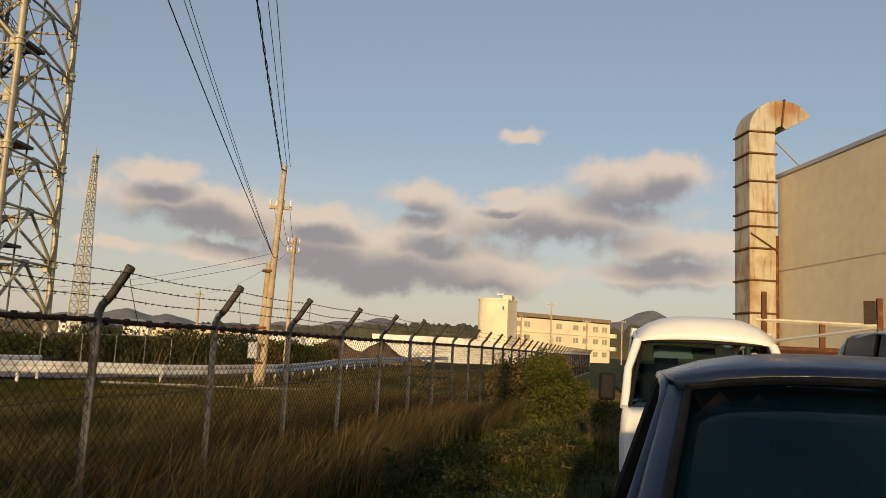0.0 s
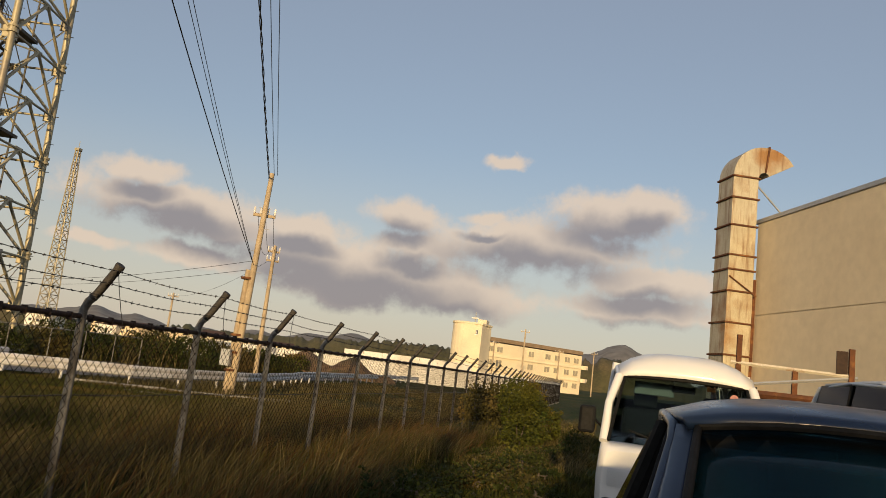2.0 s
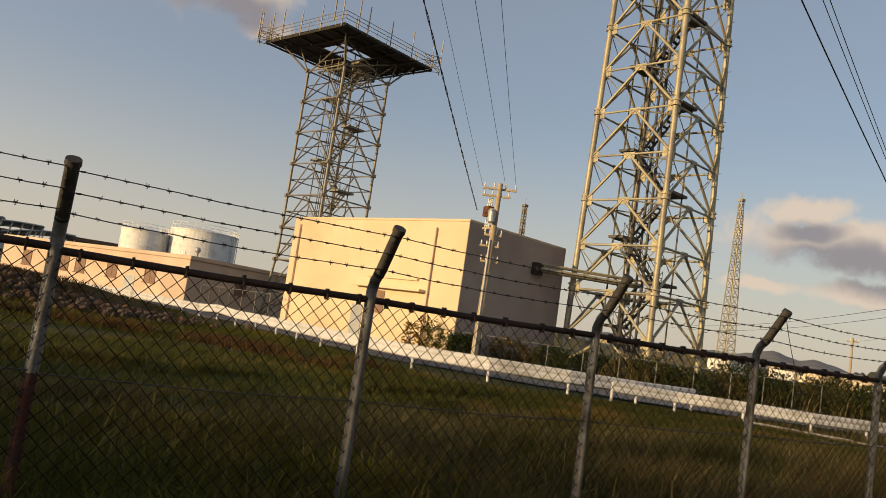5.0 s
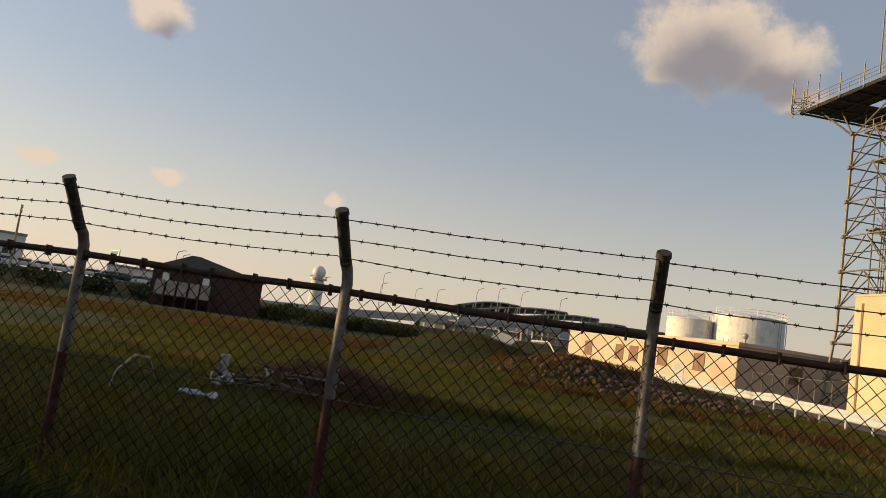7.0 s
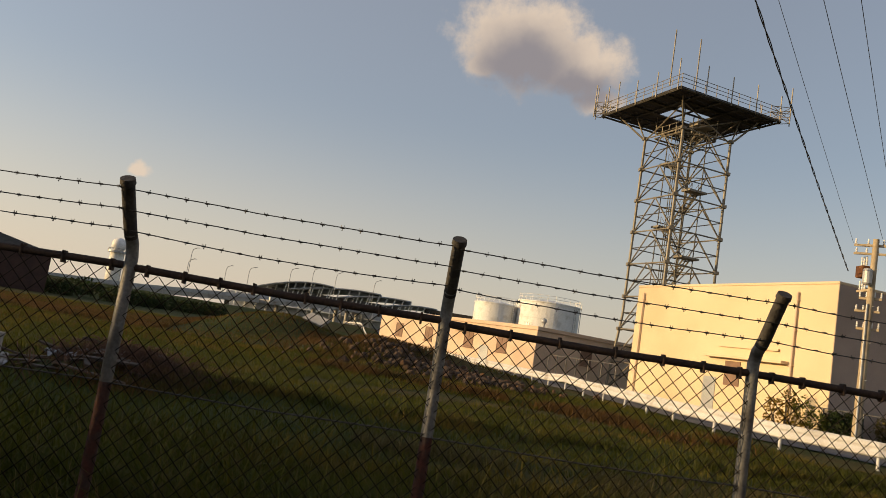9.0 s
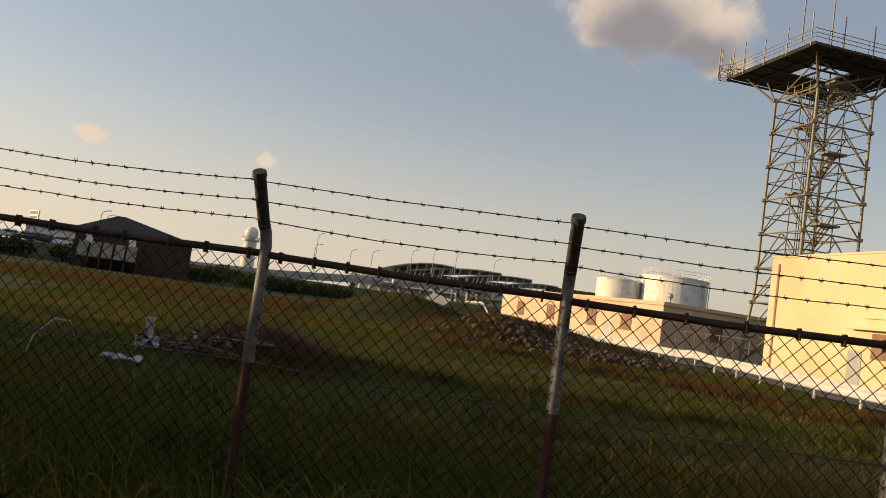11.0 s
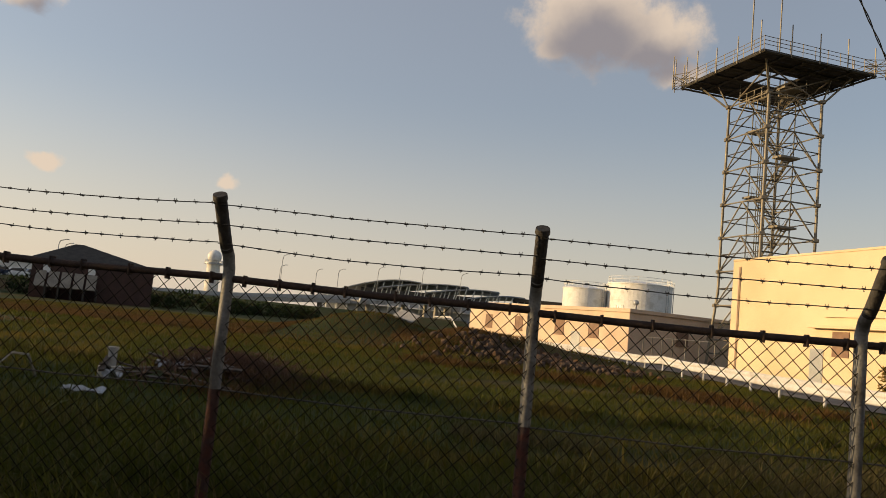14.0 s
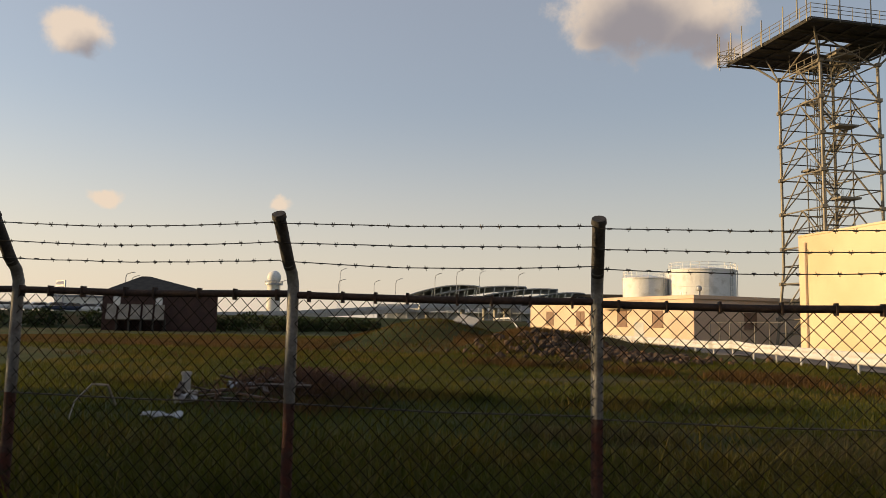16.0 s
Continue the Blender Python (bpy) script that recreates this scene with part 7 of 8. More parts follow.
make_van(pose(5.46, 8.1, 0.13, 0, 0, -1.5), "white delivery van parked behind the dark car")


def make_rack():
    r = thing("steel_rack", "rusted steel posts and rails of a low storage frame", "rack")
    for x, y, z in ((7.78, 19.9, 3.45), (9.02, 19.65, 2.72), (10.17, 19.36, 3.32)):
        part("post", boxm(x - 0.06, x + 0.06, y - 0.06, y + 0.06, 0.0, z, bevel=0.01), RUST, r, "rust-brown post")
    part("plate", boxm(9.85, 10.1, 19.38, 19.42, 2.72, 3.26, bevel=0.01), RAIL_RUST, r, "dark rusted steel plate")
    bar("rail", (7.6, 19.9, 2.76), (10.2, 19.36, 2.68), 0.045, CREAM_R, r, 4)
    bar("rail", (7.2, 19.95, 2.12), (10.3, 19.33, 2.66), 0.04, GREYM, r, 4)
    bar("beam", (7.1, 19.95, 2.05), (10.6, 19.3, 2.05), 0.09, RUST, r, 4)
    part("load", boxm(7.3, 9.4, 19.9, 20.9, 0.1, 2.1, bevel=0.05), RUST, r, "rusty stacked container")


CREAM_R = mat("faded_cream_steel", (0.58, 0.52, 0.40), (0.66, 0.60, 0.48), 4, 0.7, 0.2, 0, (0.35, 0.18, 0.08))
make_rack()


def make_low_fence():
    """Pipe-framed mesh fence round the tower foot."""
    f = thing("low_mesh_fence", "low galvanised mesh fence round the tower compound", "fence")
    p = smooth_path([(-36.0, 21.5), (-30.5, 25.5), (-27.0, 29.5), (-23.5, 34.0), (-22, 40)], 2.0)
    for i, a in enumerate(p):
        z = ground_height(a.x, a.y)
        bar("post", (a.x, a.y, z - 0.2), (a.x, a.y, z + 1.7), 0.035, GALV, f, 6)
        if i + 1 < len(p):
            b = p[i + 1]
            for h in (1.68, 0.15):
                bar("rail", (a.x, a.y, z + h), (b.x, b.y, ground_height(b.x, b.y) + h), 0.025, GALV, f, 5)
    g = thing("low_mesh_fence", "low galvanised mesh fence before the service building", "fence")
    p = smooth_path([(-62, 13.5), (-56, 14.6), (-50, 16.2)], 2.0)
    for i, a in enumerate(p):
        bar("post", (a.x, a.y, -0.2), (a.x, a.y, 2.2), 0.04, GALV, g, 6)
        if i + 1 < len(p):
            b = p[i + 1]
            for h in (2.15, 0.2):
                bar("rail", (a.x, a.y, h), (b.x, b.y, h), 0.03, GALV, g, 5)


make_low_fence()


def make_debris():
    """Rubbish heap in the grass: concrete stub, sheets, planks, twigs."""
    def gz(x, y):
        return ground_height(x, y)
    s = thing("concrete_stub", "weathered concrete stub post on a block", "concrete stub", at=(-11.2, -8.2, gz(-11.2, -8.2)))
    part("block", boxm(-0.2, 0.2, -0.2, 0.2, -0.1, 0.26, bevel=0.03), CONC, s)
    part("stub", tubem([(0, 0, 0.24), (0.01, 0.01, 0.62)], [0.10, 0.09], 10), CONC, s, smooth=True)
    part("cap", tubem([(0, 0, 0.6), (0, 0, 0.66)], 0.12, 10), CONC, s)
    rnd = random.Random(5)
    sheetm = mat("crumpled_white_sheet", (0.34, 0.36, 0.39), (0.44, 0.46, 0.49), 6, 0.6, 0.3, 0, (0.22, 0.22, 0.22))
    plank = mat("dark_wet_plank", (0.05, 0.038, 0.03), (0.09, 0.065, 0.05), 8, 0.85, 0.4, per=0.3)
    for k, (x, y, w) in enumerate(((-8.3, -7.2, 0.34), (-12.4, -7.4, 0.32), (-13.2, -7.0, 0.38), (-10.6, -7.9, 0.22), (-12.9, -6.5, 0.22))):
        bm = bmesh.new()
        bmesh.ops.create_grid(bm, x_segments=10, y_segments=8, size=1.0)
        for v in bm.verts:
            q = Vector((v.co.x * w, v.co.y * w * 0.6, 0))
            q.z = 0.16 + 0.16 * noise.noise((q.x * 5 + k * 7, q.y * 5, 1.0)) + 0.05 * noise.noise((q.x * 16, q.y * 16, k))
            v.co = q
        ob = part("crumpled_sheet", bm, sheetm, m=Matrix.Translation((x, y, gz(x, y))) @ Matrix.Rotation(rnd.uniform(0, 3), 4, "Z"))
        md = ob.modifiers.new("sheet", "SOLIDIFY")
        md.thickness = 0.01
        tagged(ob, "crumpled white plastic sheet lying in the grass", "sheet", "rubbish in the grass")
    for k in range(34):
        x, y = rnd.uniform(-15.2, -10.4), rnd.uniform(-8.2, -5.6)
        ln = rnd.uniform(0.5, 1.5)
        m = Matrix.Translation((x, y, gz(x, y) + rnd.uniform(0.06, 0.36))) @ pose(0, 0, 0, rnd.uniform(-14, 14), rnd.uniform(-16, 16), rnd.uniform(0, 180))
        tagged(part("broken_plank", boxm(-ln / 2, ln / 2, -0.06, 0.06, -0.02, 0.02, bevel=0.006), plank, m=m), "dark broken board lying on a heap", "plank", "rubbish in the grass")
    twig = bmesh.new()
    for k in range(620):
        x, y = rnd.gauss(-13.0, 1.25), rnd.gauss(-6.2, 0.75)
        a, ln = rnd.uniform(0, 6.28), rnd.uniform(0.2, 0.7)
        z = gz(x, y) + 0.05
        tube(twig, [(x, y, z), (x + math.cos(a) * ln * 0.5, y + math.sin(a) * ln * 0.5, z + rnd.uniform(0.1, 0.45)), (x + math.cos(a) * ln, y + math.sin(a) * ln, z + rnd.uniform(0.05, 0.5))], 0.008, 4)
    tagged(part("brushwood", twig, mat("reddish_twig", (0.060, 0.028, 0.018), (0.12, 0.06, 0.036), 5, 0.9, 0.2, per=-0.3)), "heap of reddish-brown brushwood", "brushwood", kind="stuff")
    br = thing("fallen_branch", "pale bare branch bent up out of the grass", "branch", at=(-8.9, -9.0, gz(-8.9, -9.0)))
    part("limb", tubem([(-0.9, 0.0, 0.1), (-0.4, 0.1, 0.55), (0.2, 0.15, 0.62), (0.8, 0.2, 0.35), (1.1, 0.3, 0.05)], [0.03, 0.028, 0.022, 0.016, 0.01], 6), mat("bare_wood", (0.26, 0.23, 0.19), (0.34, 0.31, 0.26), 6, 0.9, 0.2), br)


make_debris()


def make_clods():
    """Heap of broken soil and rubble thrown up beside the mound."""
    rnd = random.Random(14)
    bm = bmesh.new()
    for k in range(520):
        x, y = rnd.gauss(-33.0, 2.0), rnd.gauss(2.6, 2.6)
        r = rnd.uniform(0.08, 0.30)
        m = Matrix.Translation((x, y, ground_height(x, y) + r * 0.3)) @ pose(0, 0, 0, rnd.uniform(0, 360), rnd.uniform(0, 360), 0) @ Matrix.Diagonal((r, r * rnd.uniform(0.6, 1), r * rnd.uniform(0.5, 0.9), 1))
        bmesh.ops.create_icosphere(bm, subdivisions=1, radius=1.0, matrix=m)
    tagged(part("soil_clods", bm, mat("grey_brown_clod", (0.045, 0.030, 0.020), (0.085, 0.056, 0.038), 1.5, 1.0, 0.6, 0, (0.10, 0.05, 0.02), 9, per=-0.35)), "grey-brown soil clods tipped beside the mound", "soil", kind="stuff")
    slab = part("tilted_slab", boxm(-0.9, 0.9, -0.5, 0.5, -0.08, 0.08, bevel=0.02), CONC, m=Matrix.Translation((-50.0, -6.0, ground_height(-50.0, -6.0) + 0.35)) @ pose(0, 0, 0, 30, 12, 60))
    tagged(slab, "pale concrete slab tilted on the mound", "slab")


make_clods()


# ---------------- plants ----------------
def leaf_material(name, c1, c2, c3, vary=0.35):
    m = mat(name, c1, c2, 0.9, 0.65, 0.0, 0.0, c3, 7.0, per=-vary, spec=0.25)
    b = m.node_tree.nodes["Principled BSDF"]
    nt = m.node_tree
    thin, both = nt.nodes.new("ShaderNodeBsdfTranslucent"), nt.nodes.new("ShaderNodeMixShader")
    nt.links.new(b.inputs["Base Color"].links[0].from_socket, thin.inputs["Color"])
    both.inputs[0].default_value = 0.38
    nt.links.new(b.outputs[0], both.inputs[1])
    nt.links.new(thin.outputs[0], both.inputs[2])
    nt.links.new(both.outputs[0], nt.nodes["Material Output"].inputs["Surface"])
    return m


LEAF_GREEN = leaf_material("green_leaf", (0.040, 0.060, 0.008), (0.105, 0.100, 0.012), (0.19, 0.125, 0.02))
LEAF_DARK = leaf_material("dark_leaf", (0.010, 0.022, 0.006), (0.026, 0.042, 0.009), (0.045, 0.046, 0.012))
# Darkened copy of the green leaf; shade on the weeds is in the colour.
LEAF_WEED = leaf_material("shade_green_leaf", (0.020, 0.034, 0.006), (0.050, 0.060, 0.010), (0.095, 0.078, 0.018))
LEAF_OLIVE = leaf_material("olive_leaf", (0.065, 0.060, 0.016), (0.11, 0.09, 0.026), (0.17, 0.115, 0.038))
GRASS_GREEN = leaf_material("green_grass", (0.026, 0.034, 0.004), (0.078, 0.076, 0.010), (0.150, 0.100, 0.020), 0.6)
FIELD_GREEN = leaf_material("field_green", (0.040, 0.050, 0.004), (0.105, 0.105, 0.010), (0.150, 0.110, 0.016), 0.18)
GRASS_DRY = leaf_material("dry_grass", (0.095, 0.078, 0.028), (0.165, 0.128, 0.050), (0.045, 0.044, 0.012), 0.55)
GRASS_BROWN = leaf_material("russet_grass", (0.080, 0.044, 0.014), (0.14, 0.076, 0.022), (0.055, 0.045, 0.012), 0.22)
BARK = mat("grey_bark", (0.07, 0.055, 0.04), (0.11, 0.09, 0.065), 8, 0.95, 0.5)


def raw_mesh(name, verts, faces_flat, per_face, material):
    """A mesh from arrays of corners; per_face: corners of each face."""
    me = bpy.data.meshes.new(name)
    nf = len(faces_flat) // per_face
    me.vertices.add(len(verts))
    me.vertices.foreach_set("co", verts.astype(np.float32).ravel())
    me.loops.add(len(faces_flat))
    me.loops.foreach_set("vertex_index", faces_flat.astype(np.int32))
    me.polygons.add(nf)
    me.polygons.foreach_set("loop_start", np.arange(nf, dtype=np.int32) * per_face)
    me.update(calc_edges=True)
    me.validate()
    me.materials.append(material)
    return me


def heights(x, y):
    return np.array([ground_height(a, b) for a, b in zip(x, y)])


def make_grass(name, label, material, x, y, hmin, hmax, width, seed, bend=0.5, wind=(0.25, 0.1)):
    """Blades of grass at the given places: three-piece bent tapering ribbons."""
    rg = np.random.RandomState(seed)
    n = len(x)
    z = heights(x, y) - 0.03
    h = rg.uniform(hmin, hmax, n) * (0.6 + 0.4 * rg.rand(n))
    az = rg.uniform(0, 2 * np.pi, n)
    lean = rg.uniform(0.1, 1.0, n) * bend * h
    lx, ly = np.cos(az) * lean + wind[0] * h, np.sin(az) * lean + wind[1] * h
    fa = rg.uniform(0, 2 * np.pi, n)
    w = width * rg.uniform(0.6, 1.3, n)
    wx, wy = np.cos(fa) * w / 2, np.sin(fa) * w / 2
    V = np.zeros((n, 7, 3))
    for k, (f, ww) in enumerate(((0.0, 1.0), (0.45, 0.85), (0.8, 0.5))):
        cx, cy = x + lx * f ** 2, y + ly * f ** 2
        cz = z + h * f * (1 - 0.18 * f * bend)
        V[:, 2 * k] = np.stack([cx - wx * ww, cy - wy * ww, cz], 1)
        V[:, 2 * k + 1] = np.stack([cx + wx * ww, cy + wy * ww, cz], 1)
    V[:, 6] = np.stack([x + lx * 1.15, y + ly * 1.15, z + h * (1 - 0.25 * bend)], 1)
    tri = np.array([0, 1, 3, 0, 3, 2, 2, 3, 5, 2, 5, 4, 4, 5, 6])
    F = (np.arange(n)[:, None] * 7 + tri[None]).ravel()
    me = raw_mesh(name, V.reshape(-1, 3), F, 3, material)
    return tagged(put_mesh(name, me, None), label, "grass", kind="stuff")


def scatter(n, x0, x1, y0, y1, seed, keep=None, clump=0.0):
    rg = np.random.RandomState(seed)
    x, y = rg.uniform(x0, x1, n), rg.uniform(y0, y1, n)
    if clump:
        v = np.array([noise.noise((a * clump, b * clump, seed * 1.7)) for a, b in zip(x, y)])
        k = v + rg.uniform(-0.35, 0.35, n) > -0.05
        x, y = x[k], y[k]
    if keep is not None:
        k = keep(x, y)
        x, y = x[k], y[k]
    return x, y


def off_path(x, y):
    return off_parking(x, y) & ((x < 1.75 + 0.3 * np.sin(y * 0.9) + 0.2 * np.sin(y * 2.3)) | (y < 3.5))


def off_bare_strip(x, y):
    """Away from the bare wheel track and the rubbish heap in the field."""
    w = 0.55 + 0.35 * np.sin(y * 0.8) + 0.25 * np.sin(y * 2.9 + x)
    track = (np.abs(x + 7.2 + 0.35 * np.sin(y * 0.5)) < w) & (y > -0.5) & (y < 11)
    heap = ((x + 12.8) / 2.4) ** 2 + ((y + 6.8) / 1.3) ** 2 < 0.8
    far_track = (np.abs(x + 21 + 0.8 * np.sin(y * 0.4)) < 0.8 + 0.5 * np.sin(y * 1.1)) & (y > -3) & (y < 9)
    return ~(track | heap | far_track)


def off_parking(x, y):
    return ((x < 3.9 + 0.25 * np.sin(y * 1.7)) | (y < -3)) & ~((np.abs(x - 4.77) < 0.9) & (np.abs(y) < 1.0))


# long dry grass along the fence where the strip narrows, greener where it opens
make_grass("dry_grass", "long dry tan grass along the fence", GRASS_DRY, *scatter(42000, -5.5, 3.4, 2.5, 22, 1, off_path, 0.5), 0.45, 0.95, 0.010, 1, 0.6, (0.22, 0.16))
make_grass("meadow_grass", "long green-brown grass along the fence", GRASS_GREEN, *scatter(52000, -5.5, 3.6, 2.0, 24, 2, off_path, 0.5), 0.30, 0.75, 0.011, 2, 0.6, (0.2, 0.1))
make_grass("meadow_grass", "rank green grass at the fence foot", FIELD_GREEN, *scatter(60000, -5.0, 3.0, -9, 3, 3, off_parking), 0.35, 0.80, 0.012, 3, 0.7, (0.12, -0.1))
make_grass("dry_grass", "dry stalks among the green grass", GRASS_DRY, *scatter(14000, -4.5, 2.6, -8, 3, 4, off_parking, 0.6), 0.4, 0.85, 0.008, 4, 0.6, (0.1, -0.1))
make_grass("russet_grass", "russet seed grass leaning in the strip", GRASS_BROWN, *scatter(12000, -2.5, 2.2, 6, 20, 5, off_path, 0.7), 0.5, 0.95, 0.010, 5, 0.7, (0.3, 0.25))
make_grass("field_grass", "mown green field grass beyond the fence", FIELD_GREEN, *scatter(150000, -34, -4.5, -20, 12, 6, off_bare_strip), 0.10, 0.30, 0.019, 6, 0.8, (0.1, 0.05))
make_grass("field_grass", "coarse dull grass beyond the fence", GRASS_GREEN, *scatter(60000, -16, -4.5, 8, 24, 7), 0.15, 0.40, 0.018, 7, 0.8, (0.1, 0.05))
make_grass("field_grass", "brown tussocks of the far field", GRASS_BROWN, *scatter(70000, -62, -26, -34, 8, 8, None, 0.12), 0.10, 0.30, 0.04, 8, 0.8, (0.1, 0.05))
make_grass("field_grass", "green tussocks of the far field", FIELD_GREEN, *scatter(110000, -70, -30, -40, 9, 9, None, 0.15), 0.10, 0.30, 0.04, 9, 0.8, (0.1, 0.05))
make_grass("field_grass", "dry tussocks beside the road bend", GRASS_DRY, *scatter(40000, -14, -1, 22, 60, 10, None, 0.2), 0.2, 0.55, 0.028, 10, 0.7, (0.15, 0.1))
def along(n, pts, spread, seed):
    """Places strewn along a line through pts."""
    rg = np.random.RandomState(seed)
    f = rg.uniform(0, len(pts) - 1.001, n)
    i = f.astype(int)
    p = np.array(pts, float)
    q = p[i] + (p[i + 1] - p[i]) * (f - i)[:, None] + rg.normal(0, spread, (n, 2))
    k = np.array([noise.noise((a * 0.5, b * 0.5, seed)) for a, b in q]) > -0.15
    return q[k, 0], q[k, 1]


# two bands of growth laid in to draw the shadow lines of low ridges
make_grass("russet_grass", "rough dead growth added as the shadow line of a ridge", GRASS_BROWN, *along(16000, [(-27, -3), (-25, 2), (-23.5, 6), (-21, 8.5), (-17, 9.6)], 0.55, 41), 0.2, 0.55, 0.03, 41, 0.8, (0.1, 0.05))
make_grass("meadow_grass", "dark rank tussocks added as the shadow line of a ridge", GRASS_GREEN, *along(12000, [(-16, -14), (-15, -6), (-14.5, 0), (-13, 6), (-12, 11)], 0.5, 42), 0.2, 0.5, 0.022, 42, 0.8, (0.1, 0.05))
make_grass("dry_grass", "straw fringe at the edge of the bare track", GRASS_DRY, *along(7000, [(-8.6, -1), (-8.4, 3), (-8.5, 7), (-8.2, 11)], 0.25, 43), 0.2, 0.5, 0.012, 43, 0.7, (0.1, 0.05))
make_grass("russet_grass", "dead stalks round the rubbish heap", GRASS_BROWN, *along(6000, [(-15.5, -7.5), (-13, -5.2), (-10.5, -5.6)], 0.5, 44), 0.2, 0.6, 0.016, 44, 0.8, (0.1, 0.05))
make_grass("meadow_grass", "short green growth on the path strip", GRASS_GREEN, *scatter(60000, 1.5, 4.6, 3.0, 26, 12, None, 0.8), 0.08, 0.28, 0.016, 12, 0.9, (0.05, 0.05))


def make_bush(name, label, at, blobs, n, size, material, seed, limbs=9, category="bush", spread=0.55, narrow=0.30):
    """Stems and a crown of many small leaves gathered in uneven clumps (blobs: centre and radii)."""
    rg = np.random.RandomState(seed)
    b = thing(name, label, category, at=at)
    bm = bmesh.new()
    for k in range(limbs):
        c, r = blobs[k % len(blobs)]
        tip = Vector(c) + Vector((rg.uniform(-1, 1) * r[0] * 0.7, rg.uniform(-1, 1) * r[1] * 0.7, rg.uniform(-0.2, 0.7) * r[2]))
        root = Vector((c[0] * 0.5 + rg.uniform(-0.1, 0.1), c[1] * 0.7 + rg.uniform(-0.1, 0.1), -0.1))
        mid = root.lerp(tip, 0.5) + Vector((rg.uniform(-0.1, 0.1), rg.uniform(-0.1, 0.1), 0.1))
        tube(bm, [root, mid, tip], [0.03, 0.02, 0.006], 5)
    part("stem", bm, BARK, b)
    vol = np.array([r[0] * r[1] * r[2] for _, r in blobs])
    pick = rg.choice(len(blobs), n, p=vol / vol.sum())
    c = np.array([blobs[i][0] for i in pick])
    r = np.array([blobs[i][1] for i in pick])
    d = rg.normal(size=(n, 3))
    d /= np.linalg.norm(d, axis=1)[:, None]
    rad = rg.uniform(0.35, 1.0, n) ** spread
    p = c + d * r * rad[:, None]
    p += 0.18 * np.array([noise.noise_vector((q[0] * 2.4, q[1] * 2.4, q[2] * 2.4)) for q in p]) * r.max()
    keep = np.array([noise.noise((q[0] * 3.1 + seed, q[1] * 3.1, q[2] * 3.1)) > -0.22 for q in p])
    p, d = p[keep & (p[:, 2] > 0)], d[keep & (p[:, 2] > 0)]
    n = len(p)
    a = rg.normal(size=(n, 3)) + d * 0.6 + np.array([0, 0, -0.3])
    a /= np.linalg.norm(a, axis=1)[:, None]
    s = np.cross(a, rg.normal(size=(n, 3)))
    s /= np.linalg.norm(s, axis=1)[:, None] + 1e-9
    nn = np.cross(a, s)
    ln = size * rg.uniform(0.6, 1.4, n)[:, None]
    w = ln * narrow
    V = np.stack([p, p + a * ln * 0.5 - s * w + nn * w * 0.4, p + a * ln * 0.5 + s * w + nn * w * 0.4, p + a * ln - nn * w * 0.3], 1)
    F = (np.arange(n)[:, None] * 4 + np.array([0, 2, 1, 1, 2, 3])[None]).ravel()
    me = raw_mesh("leaves", V.reshape(-1, 3), F, 3, material)
    put_mesh("crown", me, None, b)
    return b


# shrub that grows through the fence line ahead, half in the sun
make_bush("roadside_shrub", "sunlit green-yellow shrub beside the path", (2.45, 19.5, -0.1),
          [((0.25, 0, 0.95), (0.5, 1.3, 0.7)), ((-0.15, 0.3, 1.35), (0.35, 0.8, 0.35)), ((0.45, -1.8, 0.6), (0.5, 0.9, 0.5)), ((0.0, 1.9, 1.25), (0.6, 1.2, 0.7)), ((0.75, 1.2, 0.7), (0.4, 1.3, 0.6)), ((0.5, -3.2, 0.22), (0.35, 0.8, 0.25))], 22000, 0.062, LEAF_GREEN, 21)
make_bush("roadside_shrub", "sunlit olive shrub close to the fence", (0.9, 24.5, -0.1), [((0, 0, 0.8), (0.8, 1.8, 0.8)), ((0.4, 1.5, 0.7), (0.8, 1.5, 0.7))], 8000, 0.09, LEAF_OLIVE, 22)
make_bush("creeping_weed", "low green weeds spreading over the path", (2.9, 11.5, 0.0), [((0, 0, 0.10), (0.7, 2.4, 0.16)), ((0.3, 3.5, 0.1), (0.5, 1.8, 0.16)), ((-0.4, -2.5, 0.12), (0.6, 1.6, 0.2))], 8000, 0.055, LEAF_WEED, 23, category="weeds")
make_bush("creeping_weed", "low green weeds beside the van", (3.85, 16.5, 0.0), [((0, 0, 0.2), (0.35, 1.6, 0.25)), ((0.1, 4.0, 0.22), (0.35, 2.0, 0.3))], 5000, 0.06, LEAF_WEED, 24, category="weeds")
weed_r = random.Random(90)
for k_ in range(26):
    x_, y_ = weed_r.uniform(1.9, 3.9), 5.0 + 0.5 * k_ + weed_r.uniform(-0.4, 0.4)
    r_ = weed_r.uniform(0.2, 0.5)
    make_bush("creeping_weed", "clump of low broad-leaved green weeds on the path", (x_, y_, ground_height(x_, y_)), [((0, 0, r_ * 0.3), (r_, r_ * 1.3, r_ * 0.45)), ((r_ * 0.7, r_ * 0.5, r_ * 0.2), (r_ * 0.7, r_, r_ * 0.35))], 1000, 0.05, LEAF_WEED if k_ % 4 else LEAF_OLIVE, 300 + k_, limbs=4, category="weeds")
